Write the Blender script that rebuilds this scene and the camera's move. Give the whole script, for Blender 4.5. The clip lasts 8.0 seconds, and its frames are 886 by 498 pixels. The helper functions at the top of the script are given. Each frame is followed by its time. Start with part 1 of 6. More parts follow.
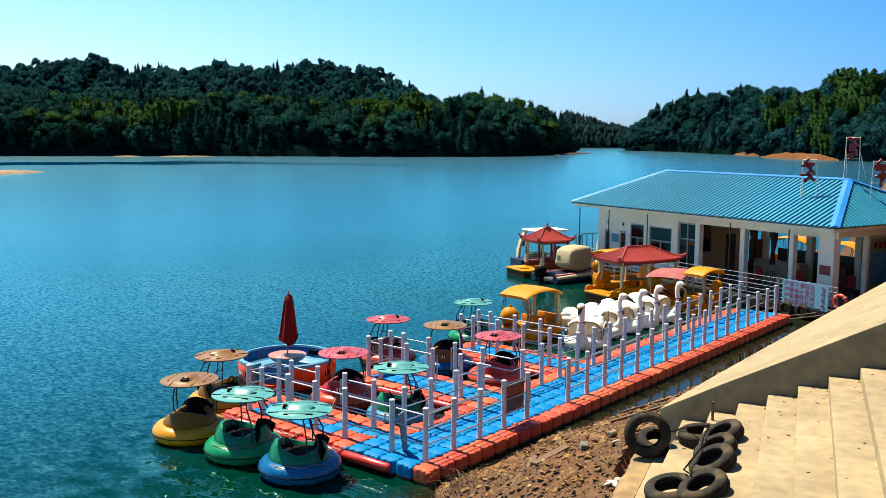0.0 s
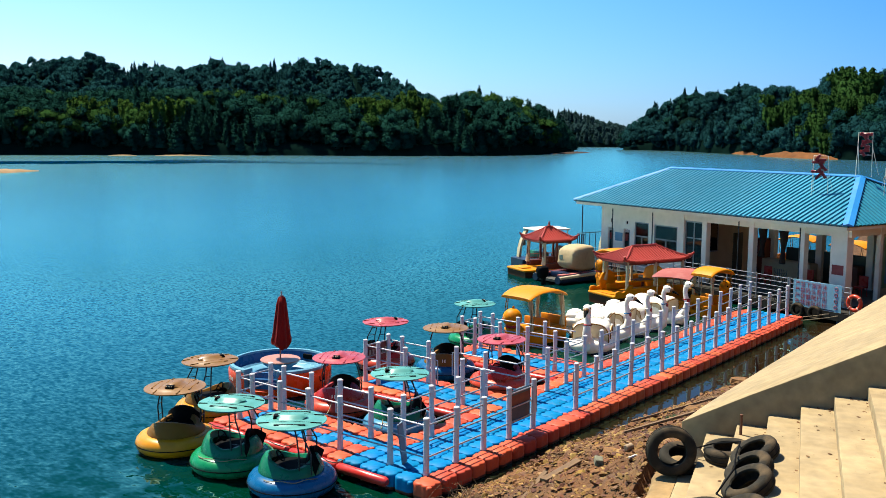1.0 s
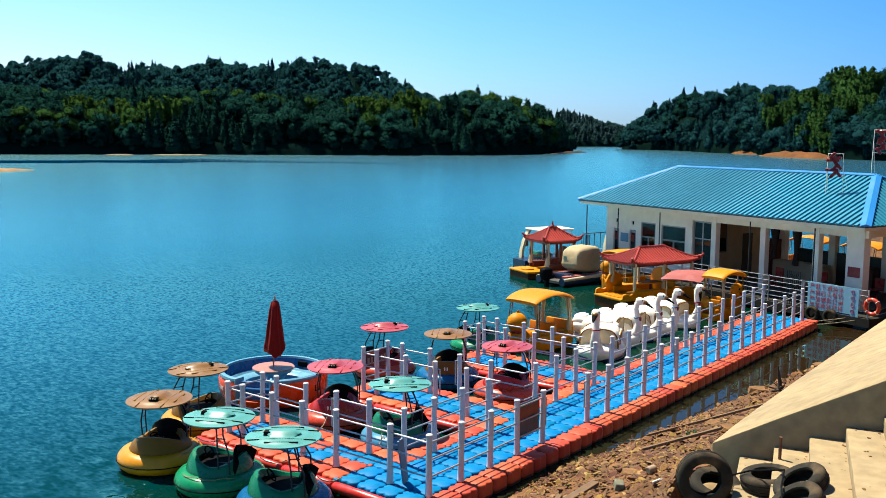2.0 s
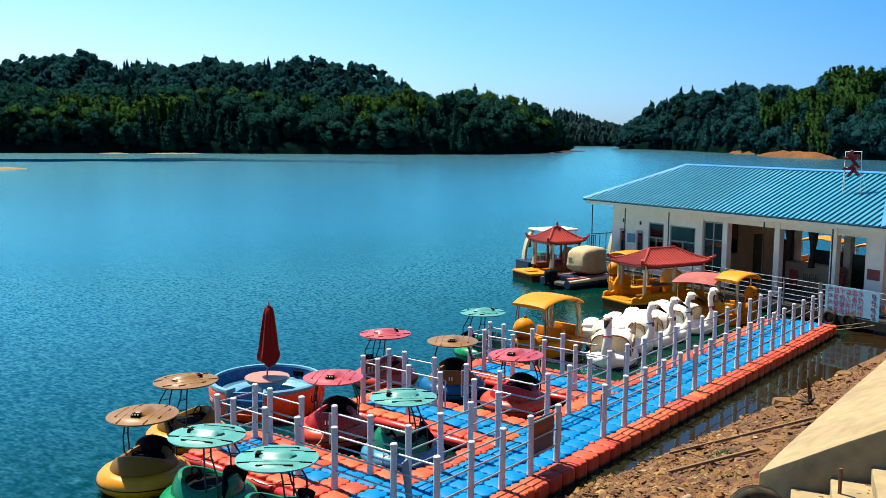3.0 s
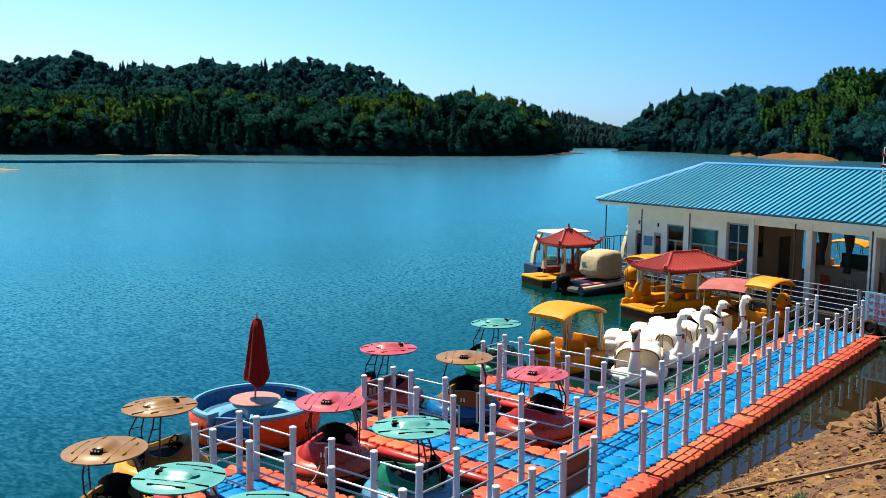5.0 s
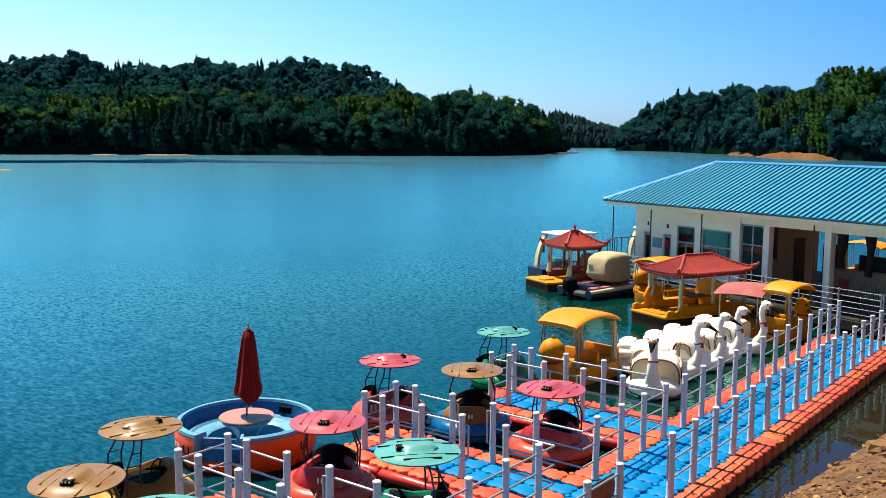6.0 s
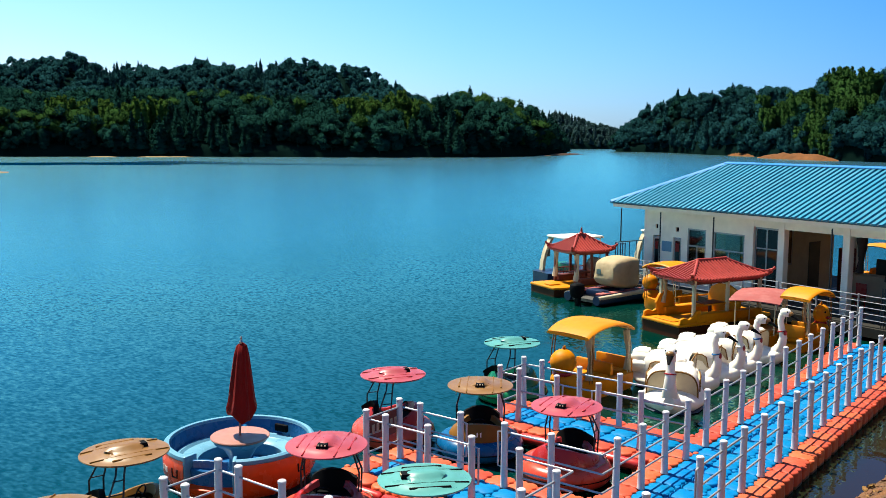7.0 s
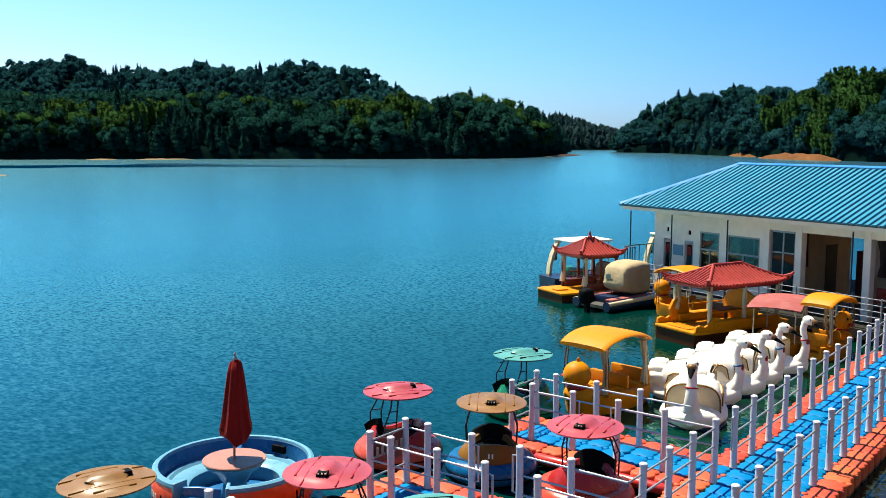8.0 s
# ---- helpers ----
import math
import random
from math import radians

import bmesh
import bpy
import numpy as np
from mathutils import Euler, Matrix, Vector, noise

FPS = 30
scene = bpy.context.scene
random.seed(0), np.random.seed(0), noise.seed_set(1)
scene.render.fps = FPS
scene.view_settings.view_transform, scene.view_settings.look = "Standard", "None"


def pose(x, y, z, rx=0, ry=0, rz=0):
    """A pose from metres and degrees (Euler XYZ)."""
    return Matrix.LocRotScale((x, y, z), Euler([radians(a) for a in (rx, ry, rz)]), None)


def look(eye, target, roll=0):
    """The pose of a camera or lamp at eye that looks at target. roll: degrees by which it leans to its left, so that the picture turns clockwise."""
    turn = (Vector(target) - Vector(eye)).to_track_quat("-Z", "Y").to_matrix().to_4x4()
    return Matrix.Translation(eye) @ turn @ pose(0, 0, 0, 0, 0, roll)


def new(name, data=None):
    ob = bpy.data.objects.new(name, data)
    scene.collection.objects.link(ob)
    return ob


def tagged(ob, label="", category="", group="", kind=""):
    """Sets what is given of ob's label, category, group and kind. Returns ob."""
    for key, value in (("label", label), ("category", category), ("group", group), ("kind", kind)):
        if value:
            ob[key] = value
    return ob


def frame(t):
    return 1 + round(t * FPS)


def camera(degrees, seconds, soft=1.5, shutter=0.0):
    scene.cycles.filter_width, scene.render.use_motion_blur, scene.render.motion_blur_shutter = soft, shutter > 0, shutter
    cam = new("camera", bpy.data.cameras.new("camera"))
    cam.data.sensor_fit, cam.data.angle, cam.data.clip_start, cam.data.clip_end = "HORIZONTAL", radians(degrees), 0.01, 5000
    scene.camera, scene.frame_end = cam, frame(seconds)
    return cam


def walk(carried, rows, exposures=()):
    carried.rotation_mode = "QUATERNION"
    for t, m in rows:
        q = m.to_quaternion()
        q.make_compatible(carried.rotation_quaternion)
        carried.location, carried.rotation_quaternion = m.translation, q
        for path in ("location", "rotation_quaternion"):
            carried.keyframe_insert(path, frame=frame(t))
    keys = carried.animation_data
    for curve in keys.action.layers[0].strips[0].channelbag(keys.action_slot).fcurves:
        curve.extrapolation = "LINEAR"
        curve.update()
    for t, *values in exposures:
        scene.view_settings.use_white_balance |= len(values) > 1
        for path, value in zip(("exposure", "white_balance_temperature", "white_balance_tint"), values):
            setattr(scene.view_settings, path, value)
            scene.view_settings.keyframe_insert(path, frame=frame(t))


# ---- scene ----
# World: x runs along the floating walkway away from its near end, y across it to the lake side, z up, water at 0.
cam = camera(51.1, 8.0, soft=0.75)
PATH = [
    (0, (-14.664, -12.217, 7.504), (-13.12, -10.97, 7.259), 0.3),
    (0.5, (-14.187, -11.765, 7.408), (-12.641, -10.52, 7.163), 0.3),
    (1, (-13.703, -11.321, 7.333), (-12.156, -10.079, 7.087), 0.3),
    (1.5, (-13.204, -10.883, 7.271), (-11.656, -9.641, 7.025), 0.3),
    (3, (-11.602, -9.206, 7.101), (-10.047, -7.973, 6.853), 0.4),
    (3.5, (-11.116, -8.733, 7.013), (-9.56, -7.5, 6.767), 0.4),
    (4, (-10.61, -8.215, 6.902), (-9.052, -6.984, 6.658), 0.4),
    (4.5, (-10.154, -7.766, 6.85), (-8.596, -6.535, 6.607), 0.4),
    (6, (-8.493, -6.064, 6.719), (-6.93, -4.841, 6.476), 0.4),
    (6.5, (-8.066, -5.644, 6.699), (-6.502, -4.421, 6.457), 0.3),
    (7, (-7.581, -5.168, 6.687), (-6.016, -3.945, 6.447), 0.3),
    (7.5, (-7.153, -4.752, 6.678), (-5.589, -3.529, 6.44), 0.2),
    (8, (-6.668, -4.256, 6.665), (-5.104, -3.033, 6.428), 0.1),
]
walk(cam, [(t, look(eye, target, roll)) for t, eye, target, roll in PATH], exposures=[(0, 1.44, 6500, 3), (8, 1.44, 6500, 3)])

# ---- daylight ----
SUN_EL, SUN_AZ = radians(62), radians(84)  # azimuth counted from +x towards +y
SKY_FILL, SKY_AWAY, SKY_ACROSS, SKY_SUNWARD, SKY_LOW = (0.56, 0.80, 1.02), (0.22, 0.55, 1.02), (0.47, 0.83, 1.08), (0.78, 1.04, 1.18), (1.25, 0.98, 1.2)
world = bpy.data.worlds.new("sky")
world.use_nodes = True
scene.world = world
_n = world.node_tree.nodes
_sky = _n.new("ShaderNodeTexSky")
_sky.sky_type, _sky.sun_disc = "NISHITA", False
_sky.sun_elevation, _sky.sun_rotation = SUN_EL, radians(90) - SUN_AZ
_sky.air_density, _sky.dust_density, _sky.ozone_density = 1.2, 0.4, 6.0
_bg = _n["Background"]
_bg.inputs["Strength"].default_value = 0.059
_grade = _n.new("ShaderNodeMix")
_grade.data_type, _grade.blend_type = "RGBA", "MULTIPLY"
_grade.inputs["Factor"].default_value = 1.0
world.node_tree.links.new(_sky.outputs["Color"], _grade.inputs["A"])


def _blend(a, b, vector, lo, hi):
    """A tint that passes from a to b as the direction's share along a vector goes from lo to hi."""
    d = _n.new("ShaderNodeVectorMath")
    d.operation = "DOT_PRODUCT"
    d.inputs[1].default_value = vector
    world.node_tree.links.new(_way.outputs["Generated"], d.inputs[0])
    r = _n.new("ShaderNodeMapRange")
    r.inputs["From Min"].default_value, r.inputs["From Max"].default_value = lo, hi
    world.node_tree.links.new(d.outputs["Value"], r.inputs["Value"])
    m = _n.new("ShaderNodeMix")
    m.data_type = "RGBA"
    world.node_tree.links.new(r.outputs["Result"], m.inputs["Factor"])
    for name, q in (("A", a), ("B", b)):
        if isinstance(q, tuple):
            m.inputs[name].default_value = (*q, 1)
        else:
            world.node_tree.links.new(q, m.inputs[name])
    return m.outputs["Result"]


# the air is hazier and paler on the sun's side, a clear deep blue away from it, and milky over the horizon
_way = _n.new("ShaderNodeTexCoord")
_towards = (math.cos(SUN_AZ), math.sin(SUN_AZ), 0)
# overhead and opposite the sun, an added brighter tint fills the shade
_tint = _blend(SKY_FILL, SKY_AWAY, _towards, 0.0, 0.27)
_tint = _blend(_tint, SKY_ACROSS, _towards, 0.27, 0.68)
_tint = _blend(_tint, SKY_SUNWARD, _towards, 0.68, 0.94)
_milk = _blend(SKY_LOW, (1.0, 1.0, 1.0), (0, 0, 1), 0.02, 0.17)
_both = _n.new("ShaderNodeMix")
_both.data_type, _both.blend_type = "RGBA", "MULTIPLY"
_both.inputs["Factor"].default_value = 1.0
world.node_tree.links.new(_tint, _both.inputs["A"])
world.node_tree.links.new(_milk, _both.inputs["B"])
world.node_tree.links.new(_both.outputs["Result"], _grade.inputs["B"])
world.node_tree.links.new(_grade.outputs["Result"], _bg.inputs["Color"])
_sun = bpy.data.lights.new("sun", "SUN")
_sun.energy, _sun.angle, _sun.color = 5.0, radians(0.53), (1.0, 0.92, 0.78)
sun = new("sun", _sun)
_to = Vector((math.cos(SUN_AZ) * math.cos(SUN_EL), math.sin(SUN_AZ) * math.cos(SUN_EL), math.sin(SUN_EL)))
sun.matrix_world = look(_to * 60, (0, 0, 0))


# ---- building tools ----
class Shape:
    """Vertices and faces collected for one mesh."""

    def __init__(self):
        self.v, self.f, self.m = [], [], []

    def add(self, verts, faces, slot=0):
        o = len(self.v)
        self.v += [tuple(p) for p in verts]
        self.f += [tuple(i + o for i in f) for f in faces]
        self.m += [slot] * len(faces)
        return self

    def box(self, lo, hi, turn=None, slot=0, taper=1.0):
        (a, b, c), (d, e, g) = lo, hi
        mx, my = (a + d) / 2, (b + e) / 2
        p = [(a, b, c), (d, b, c), (d, e, c), (a, e, c)]
        p += [(mx + (x - mx) * taper, my + (y - my) * taper, g) for x, y in ((a, b), (d, b), (d, e), (a, e))]
        if turn is not None:
            p = [turn @ Vector(q) for q in p]
        return self.add(p, [(0, 3, 2, 1), (4, 5, 6, 7), (0, 1, 5, 4), (1, 2, 6, 5), (2, 3, 7, 6), (3, 0, 4, 7)], slot)

    def loft(self, rings, closed=True, caps=True, slot=0):
        """Skin through rings of equally many points."""
        n = len(rings[0])
        verts = [p for r in rings for p in r]
        faces = []
        for k in range(len(rings) - 1):
            for i in range(n if closed else n - 1):
                j = (i + 1) % n
                faces.append((k * n + i, k * n + j, (k + 1) * n + j, (k + 1) * n + i))
        if caps and closed:
            faces.append(tuple(range(n - 1, -1, -1)))
            faces.append(tuple((len(rings) - 1) * n + i for i in range(n)))
        return self.add(verts, faces, slot)

    def rod(self, a, b, r, r2=None, seg=8, slot=0):
        return self.tube([a, b], [r, r if r2 is None else r2], seg, slot)

    def tube(self, path, radii, seg=8, slot=0, flat=1.0):
        """A round bar along a path of points."""
        path = [Vector(p) for p in path]
        radii = [radii] * len(path) if isinstance(radii, (int, float)) else radii
        rings, up = [], None
        for i, p in enumerate(path):
            d = (path[min(i + 1, len(path) - 1)] - path[max(i - 1, 0)]).normalized()
            if up is None:
                up = Vector((0, 0, 1)) if abs(d.z) < 0.9 else Vector((1, 0, 0))
            side = d.cross(up).normalized()
            up = side.cross(d).normalized()
            rings.append([p + (side * math.cos(t) + up * math.sin(t) * flat) * radii[i] for t in (2 * math.pi * k / seg for k in range(seg))])
        return self.loft(rings, slot=slot)

    def lathe(self, profile, seg=24, at=(0, 0, 0), sx=1.0, sy=1.0, slot=0, caps=True):
        """A turned form from (radius, height) pairs, bottom to top."""
        x, y, z = at
        rings = [[(x + r * sx * math.cos(2 * math.pi * k / seg), y + r * sy * math.sin(2 * math.pi * k / seg), z + h) for k in range(seg)] for r, h in profile]
        return self.loft(rings, slot=slot, caps=caps)

    def torus(self, R, r, at=(0, 0, 0), seg=32, ring=12, sz=1.0, turn=None, slot=0):
        x, y, z = at
        verts = []
        for i in range(seg):
            a = 2 * math.pi * i / seg
            for j in range(ring):
                b = 2 * math.pi * j / ring
                q = Vector(((R + r * math.cos(b)) * math.cos(a), (R + r * math.cos(b)) * math.sin(a), r * sz * math.sin(b)))
                if turn is not None:
                    q = turn @ q
                verts.append((q.x + x, q.y + y, q.z + z))
        faces = [(i * ring + j, ((i + 1) % seg) * ring + j, ((i + 1) % seg) * ring + (j + 1) % ring, i * ring + (j + 1) % ring) for i in range(seg) for j in range(ring)]
        return self.add(verts, faces, slot)

    def ball(self, at, r, seg=16, rings=10, turn=None, slot=0):
        """An egg with half-axes r."""
        rx, ry, rz = (r, r, r) if isinstance(r, (int, float)) else r
        rr = []
        for k in range(rings + 1):
            b = -math.pi / 2 + math.pi * k / rings
            c, s = max(math.cos(b), 0.02), math.sin(b)
            ring = [Vector((rx * c * math.cos(2 * math.pi * i / seg), ry * c * math.sin(2 * math.pi * i / seg), rz * s)) for i in range(seg)]
            rr.append([(turn @ q if turn is not None else q) + Vector(at) for q in ring])
        return self.loft(rr, slot=slot)

    def moved(self, m):
        self.v = [tuple(m @ Vector(p)) for p in self.v]
        return self

    def mesh(self, name, mats, smooth=38):
        me = bpy.data.meshes.new(name)
        me.from_pydata(self.v, [], self.f)
        for m in mats if isinstance(mats, (list, tuple)) else [mats]:
            me.materials.append(m)
        if len(me.materials) > 1:
            me.polygons.foreach_set("material_index", self.m)
        if smooth:
            me.polygons.foreach_set("use_smooth", [True] * len(me.polygons))
            me.set_sharp_from_angle(angle=radians(smooth))
        me.update()
        return me


def part(name, shape, mats, parent, label="", smooth=38, at=None):
    """One mesh object under a thing or a part."""
    ob = new(name, shape if isinstance(shape, bpy.types.Mesh) else shape.mesh(name, mats, smooth))
    ob.parent = parent
    if at is not None:
        ob.matrix_basis = at
    return tagged(ob, label=label)


def thing(name, label, category, group="", kind="", m=None):
    ob = new(name)
    ob.empty_display_size = 0.2
    if m is not None:
        ob.matrix_basis = m
    return tagged(ob, label, category, group, kind)


def solid(name, shape, mats, label, category, kind="", group="", smooth=38, m=None):
    ob = new(name, shape.mesh(name, mats, smooth))
    if m is not None:
        ob.matrix_basis = m
    return tagged(ob, label, category, group, kind)


def bevelled(shape, width, segments=2, angle=30):
    """The same form with its edges rounded."""
    bm = bmesh.new()
    vs = [bm.verts.new(p) for p in shape.v]
    for f in shape.f:
        bm.faces.new([vs[i] for i in f])
    bmesh.ops.remove_doubles(bm, verts=bm.verts, dist=1e-5)
    bm.normal_update()
    edges = [e for e in bm.edges if len(e.link_faces) == 2 and e.calc_face_angle(0) > radians(angle)]
    bmesh.ops.bevel(bm, geom=edges, offset=width, segments=segments, affect="EDGES", profile=0.5)
    out = Shape()
    bm.verts.index_update()
    out.add([v.co[:] for v in bm.verts], [[v.index for v in f.verts] for f in bm.faces])
    bm.free()
    return out


# ---- materials ----
def material(name, color, rough=0.6, metal=0.0, vary=0.12, grain=8.0, bump=0.0, bump_scale=None, spots=0.0, spot_color=None, spot_scale=1.2, random_vary=0.0, island=0.0, coat=0.0, ior=None, stretch=None, shine=None):
    """Base colour with mottling at two scales, patches of dirt and fine relief."""
    mt = bpy.data.materials.new(name)
    mt.use_nodes = True
    nt = mt.node_tree
    b = nt.nodes["Principled BSDF"]
    b.inputs["Roughness"].default_value, b.inputs["Metallic"].default_value = rough, metal
    if coat:
        b.inputs["Coat Weight"].default_value, b.inputs["Coat Roughness"].default_value = coat, 0.12
    if shine is not None:
        b.inputs["Specular IOR Level"].default_value = shine
    if ior:
        b.inputs["IOR"].default_value = ior
    link = nt.links.new
    co = nt.nodes.new("ShaderNodeTexCoord").outputs["Object"]
    if stretch:
        mp = nt.nodes.new("ShaderNodeMapping")
        mp.inputs["Scale"].default_value = stretch
        link(co, mp.inputs["Vector"])
        co = mp.outputs["Vector"]

    def tex(scale, detail=4.0):
        t = nt.nodes.new("ShaderNodeTexNoise")
        t.inputs["Scale"].default_value, t.inputs["Detail"].default_value = scale, detail
        link(co, t.inputs["Vector"])
        return t.outputs["Fac"]

    def mul(sock, lo, hi):
        r = nt.nodes.new("ShaderNodeMapRange")
        r.inputs["From Min"].default_value, r.inputs["From Max"].default_value = 0.25, 0.75
        r.inputs["To Min"].default_value, r.inputs["To Max"].default_value = lo, hi
        link(sock, r.inputs["Value"])
        return r.outputs["Result"]

    fine, broad = tex(grain), tex(grain * 0.13, 3.0)
    hsv = nt.nodes.new("ShaderNodeHueSaturation")
    hsv.inputs["Color"].default_value = (*(0.45 * c for c in color), 1)
    total = nt.nodes.new("ShaderNodeMath")
    total.operation = "MULTIPLY"
    link(mul(fine, 1 - vary, 1 + vary), total.inputs[0])
    link(mul(broad, 1 - vary, 1 + vary), total.inputs[1])
    value = total.outputs[0]
    source = None
    if random_vary:
        source, amount = nt.nodes.new("ShaderNodeObjectInfo").outputs["Random"], random_vary
    elif island:
        source, amount = nt.nodes.new("ShaderNodeNewGeometry").outputs["Random Per Island"], island
    if source is not None:
        r = nt.nodes.new("ShaderNodeMapRange")
        r.inputs["To Min"].default_value, r.inputs["To Max"].default_value = 1 - amount, 1 + amount
        link(source, r.inputs["Value"])
        m2 = nt.nodes.new("ShaderNodeMath")
        m2.operation = "MULTIPLY"
        link(value, m2.inputs[0]), link(r.outputs["Result"], m2.inputs[1])
        value = m2.outputs[0]
        h = nt.nodes.new("ShaderNodeMapRange")
        h.inputs["To Min"].default_value, h.inputs["To Max"].default_value = 0.5 - amount * 0.06, 0.5 + amount * 0.06
        link(source, h.inputs["Value"])
        link(h.outputs["Result"], hsv.inputs["Hue"])
    link(value, hsv.inputs["Value"])
    out = hsv.outputs["Color"]
    if spots:
        mix = nt.nodes.new("ShaderNodeMix")
        mix.data_type = "RGBA"
        mix.inputs["B"].default_value = (*(0.45 * c for c in (spot_color or tuple(c * 0.45 for c in color))), 1)
        st = nt.nodes.new("ShaderNodeMapRange")
        st.inputs["From Min"].default_value, st.inputs["From Max"].default_value = 0.52, 0.72
        st.inputs["To Max"].default_value = spots
        link(tex(spot_scale, 6.0), st.inputs["Value"])
        link(st.outputs["Result"], mix.inputs["Factor"]), link(out, mix.inputs["A"])
        out = mix.outputs["Result"]
    link(out, b.inputs["Base Color"])
    link(mul(tex(grain * 0.6), max(rough - 0.1, 0.02), min(rough + 0.1, 1.0)), b.inputs["Roughness"])
    if bump:
        bp = nt.nodes.new("ShaderNodeBump")
        bp.inputs["Strength"].default_value, bp.inputs["Distance"].default_value = 1.0, bump
        link(tex(bump_scale or grain * 2, 6.0), bp.inputs["Height"])
        link(bp.outputs["Normal"], b.inputs["Normal"])
    return mt


def thin_leaves(mt, share=0.3):
    """Lets part of the light that falls on the leaves through to their other side."""
    nt = mt.node_tree
    b, out = nt.nodes["Principled BSDF"], nt.nodes["Material Output"]
    back, mix = nt.nodes.new("ShaderNodeBsdfTranslucent"), nt.nodes.new("ShaderNodeMixShader")
    nt.links.new(b.inputs["Base Color"].links[0].from_socket, back.inputs["Color"])
    mix.inputs[0].default_value = share
    nt.links.new(b.outputs[0], mix.inputs[1])
    nt.links.new(back.outputs[0], mix.inputs[2])
    nt.links.new(mix.outputs[0], out.inputs["Surface"])


def water_material():
    """Wind-ruffled water: each point's slope comes straight from three sizes of noise, weaker where slicks lie calm."""
    mt = bpy.data.materials.new("lake_water")
    mt.use_nodes = True
    nt, link = mt.node_tree, mt.node_tree.links.new
    nt.nodes.remove(nt.nodes["Principled BSDF"])
    body, gloss_, both, facing = (nt.nodes.new("ShaderNode" + k) for k in ("BsdfDiffuse", "BsdfGlossy", "MixShader", "Fresnel"))
    gloss_.inputs["Color"].default_value = (0.50, 0.97, 0.90, 1)
    facing.inputs["IOR"].default_value = 1.31
    link(facing.outputs[0], both.inputs[0]), link(body.outputs[0], both.inputs[1]), link(gloss_.outputs[0], both.inputs[2])
    link(both.outputs[0], nt.nodes["Material Output"].inputs["Surface"])
    co = nt.nodes.new("ShaderNodeTexCoord").outputs["Object"]

    def node(kind, op, *ins):
        n = nt.nodes.new(kind)
        n.operation = op
        for k, q in enumerate(ins):
            if isinstance(q, bpy.types.NodeSocket):
                link(q, n.inputs[k])
            else:
                n.inputs[k].default_value = q
        return n.outputs[0]

    def ranged(sock, a, z, lo, hi):
        r = nt.nodes.new("ShaderNodeMapRange")
        for name, q in (("From Min", a), ("From Max", z), ("To Min", lo), ("To Max", hi)):
            r.inputs[name].default_value = q
        link(sock, r.inputs["Value"])
        return r.outputs["Result"]

    def rippled(scale, turn, wide, detail=0.0):
        mp = nt.nodes.new("ShaderNodeMapping")
        mp.inputs["Rotation"].default_value = (0, 0, radians(turn))
        mp.inputs["Scale"].default_value = (scale, scale * wide, 1)
        link(co, mp.inputs["Vector"])
        t = nt.nodes.new("ShaderNodeTexNoise")
        t.inputs["Scale"].default_value, t.inputs["Detail"].default_value = 1.0, detail
        link(mp.outputs["Vector"], t.inputs["Vector"])
        return t

    # silt makes the shallows along the bank brown
    sep = nt.nodes.new("ShaderNodeSeparateXYZ")
    link(co, sep.inputs["Vector"])
    silt = ranged(sep.outputs["Y"], 0.6, -0.7, 0.0, 1.0)
    tone = nt.nodes.new("ShaderNodeMix")
    tone.data_type = "RGBA"
    tone.inputs["B"].default_value = (0.013, 0.007, 0.003, 1)
    # green by the landing; lakeward blue paints reflected sky into the body colour
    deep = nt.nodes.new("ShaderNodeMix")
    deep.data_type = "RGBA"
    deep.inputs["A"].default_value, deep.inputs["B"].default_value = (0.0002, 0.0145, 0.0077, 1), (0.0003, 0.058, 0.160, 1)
    sky_share = ranged(sep.outputs["Y"], 4.0, 70.0, 0.0, 1.0)
    # the house's dark reflection behind the dock is put into the colour
    corner_dark = node("ShaderNodeMath", "MAXIMUM", ranged(sep.outputs["X"], 6.0, 18.0, 1.0, 0.08), ranged(sep.outputs["Y"], 15.0, 40.0, 0.08, 1.0))
    sky_share = node("ShaderNodeMath", "MULTIPLY", sky_share, corner_dark)
    link(node("ShaderNodeMath", "POWER", sky_share, 0.75), deep.inputs["Factor"])
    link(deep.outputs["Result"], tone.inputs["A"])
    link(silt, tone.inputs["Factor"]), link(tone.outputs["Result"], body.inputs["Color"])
    # slopes
    total = (0, 0, 0)
    for scale, amount, turn, wide, detail in ((1.2, 0.07, -25, 0.5, 0.0), (7.0, 0.42, -14, 0.55, 0.0), (12.5, 0.52, 14, 0.55, 0.0)):
        c = node("ShaderNodeVectorMath", "SUBTRACT", rippled(scale, turn, wide, detail).outputs["Color"], (0.5, 0.5, 0.5))
        c = node("ShaderNodeVectorMath", "MULTIPLY", c, (amount, amount * 0.7, 0))
        total = node("ShaderNodeVectorMath", "ADD", c, total)
    # boats that rock at the dock's corner throw up short smooth swells
    nook = nt.nodes.new("ShaderNodeVectorMath")
    nook.operation = "DISTANCE"
    nook.inputs[1].default_value = (-1.2, 3.4, 0.0)
    link(co, nook.inputs[0])
    c = node("ShaderNodeVectorMath", "SUBTRACT", rippled(2.3, -30, 0.7).outputs["Color"], (0.5, 0.5, 0.5))
    swell = nt.nodes.new("ShaderNodeVectorMath")
    swell.operation = "SCALE"
    link(c, swell.inputs[0]), link(ranged(nook.outputs["Value"], 2.5, 6.5, 1.0, 0.0), swell.inputs["Scale"])
    total = node("ShaderNodeVectorMath", "ADD", swell.outputs[0], total)
    # wind from the lake: the waves' lee backs are gentle, their faces steep
    wind = (0.78, 0.63, 0.0)
    along = nt.nodes.new("ShaderNodeVectorMath")
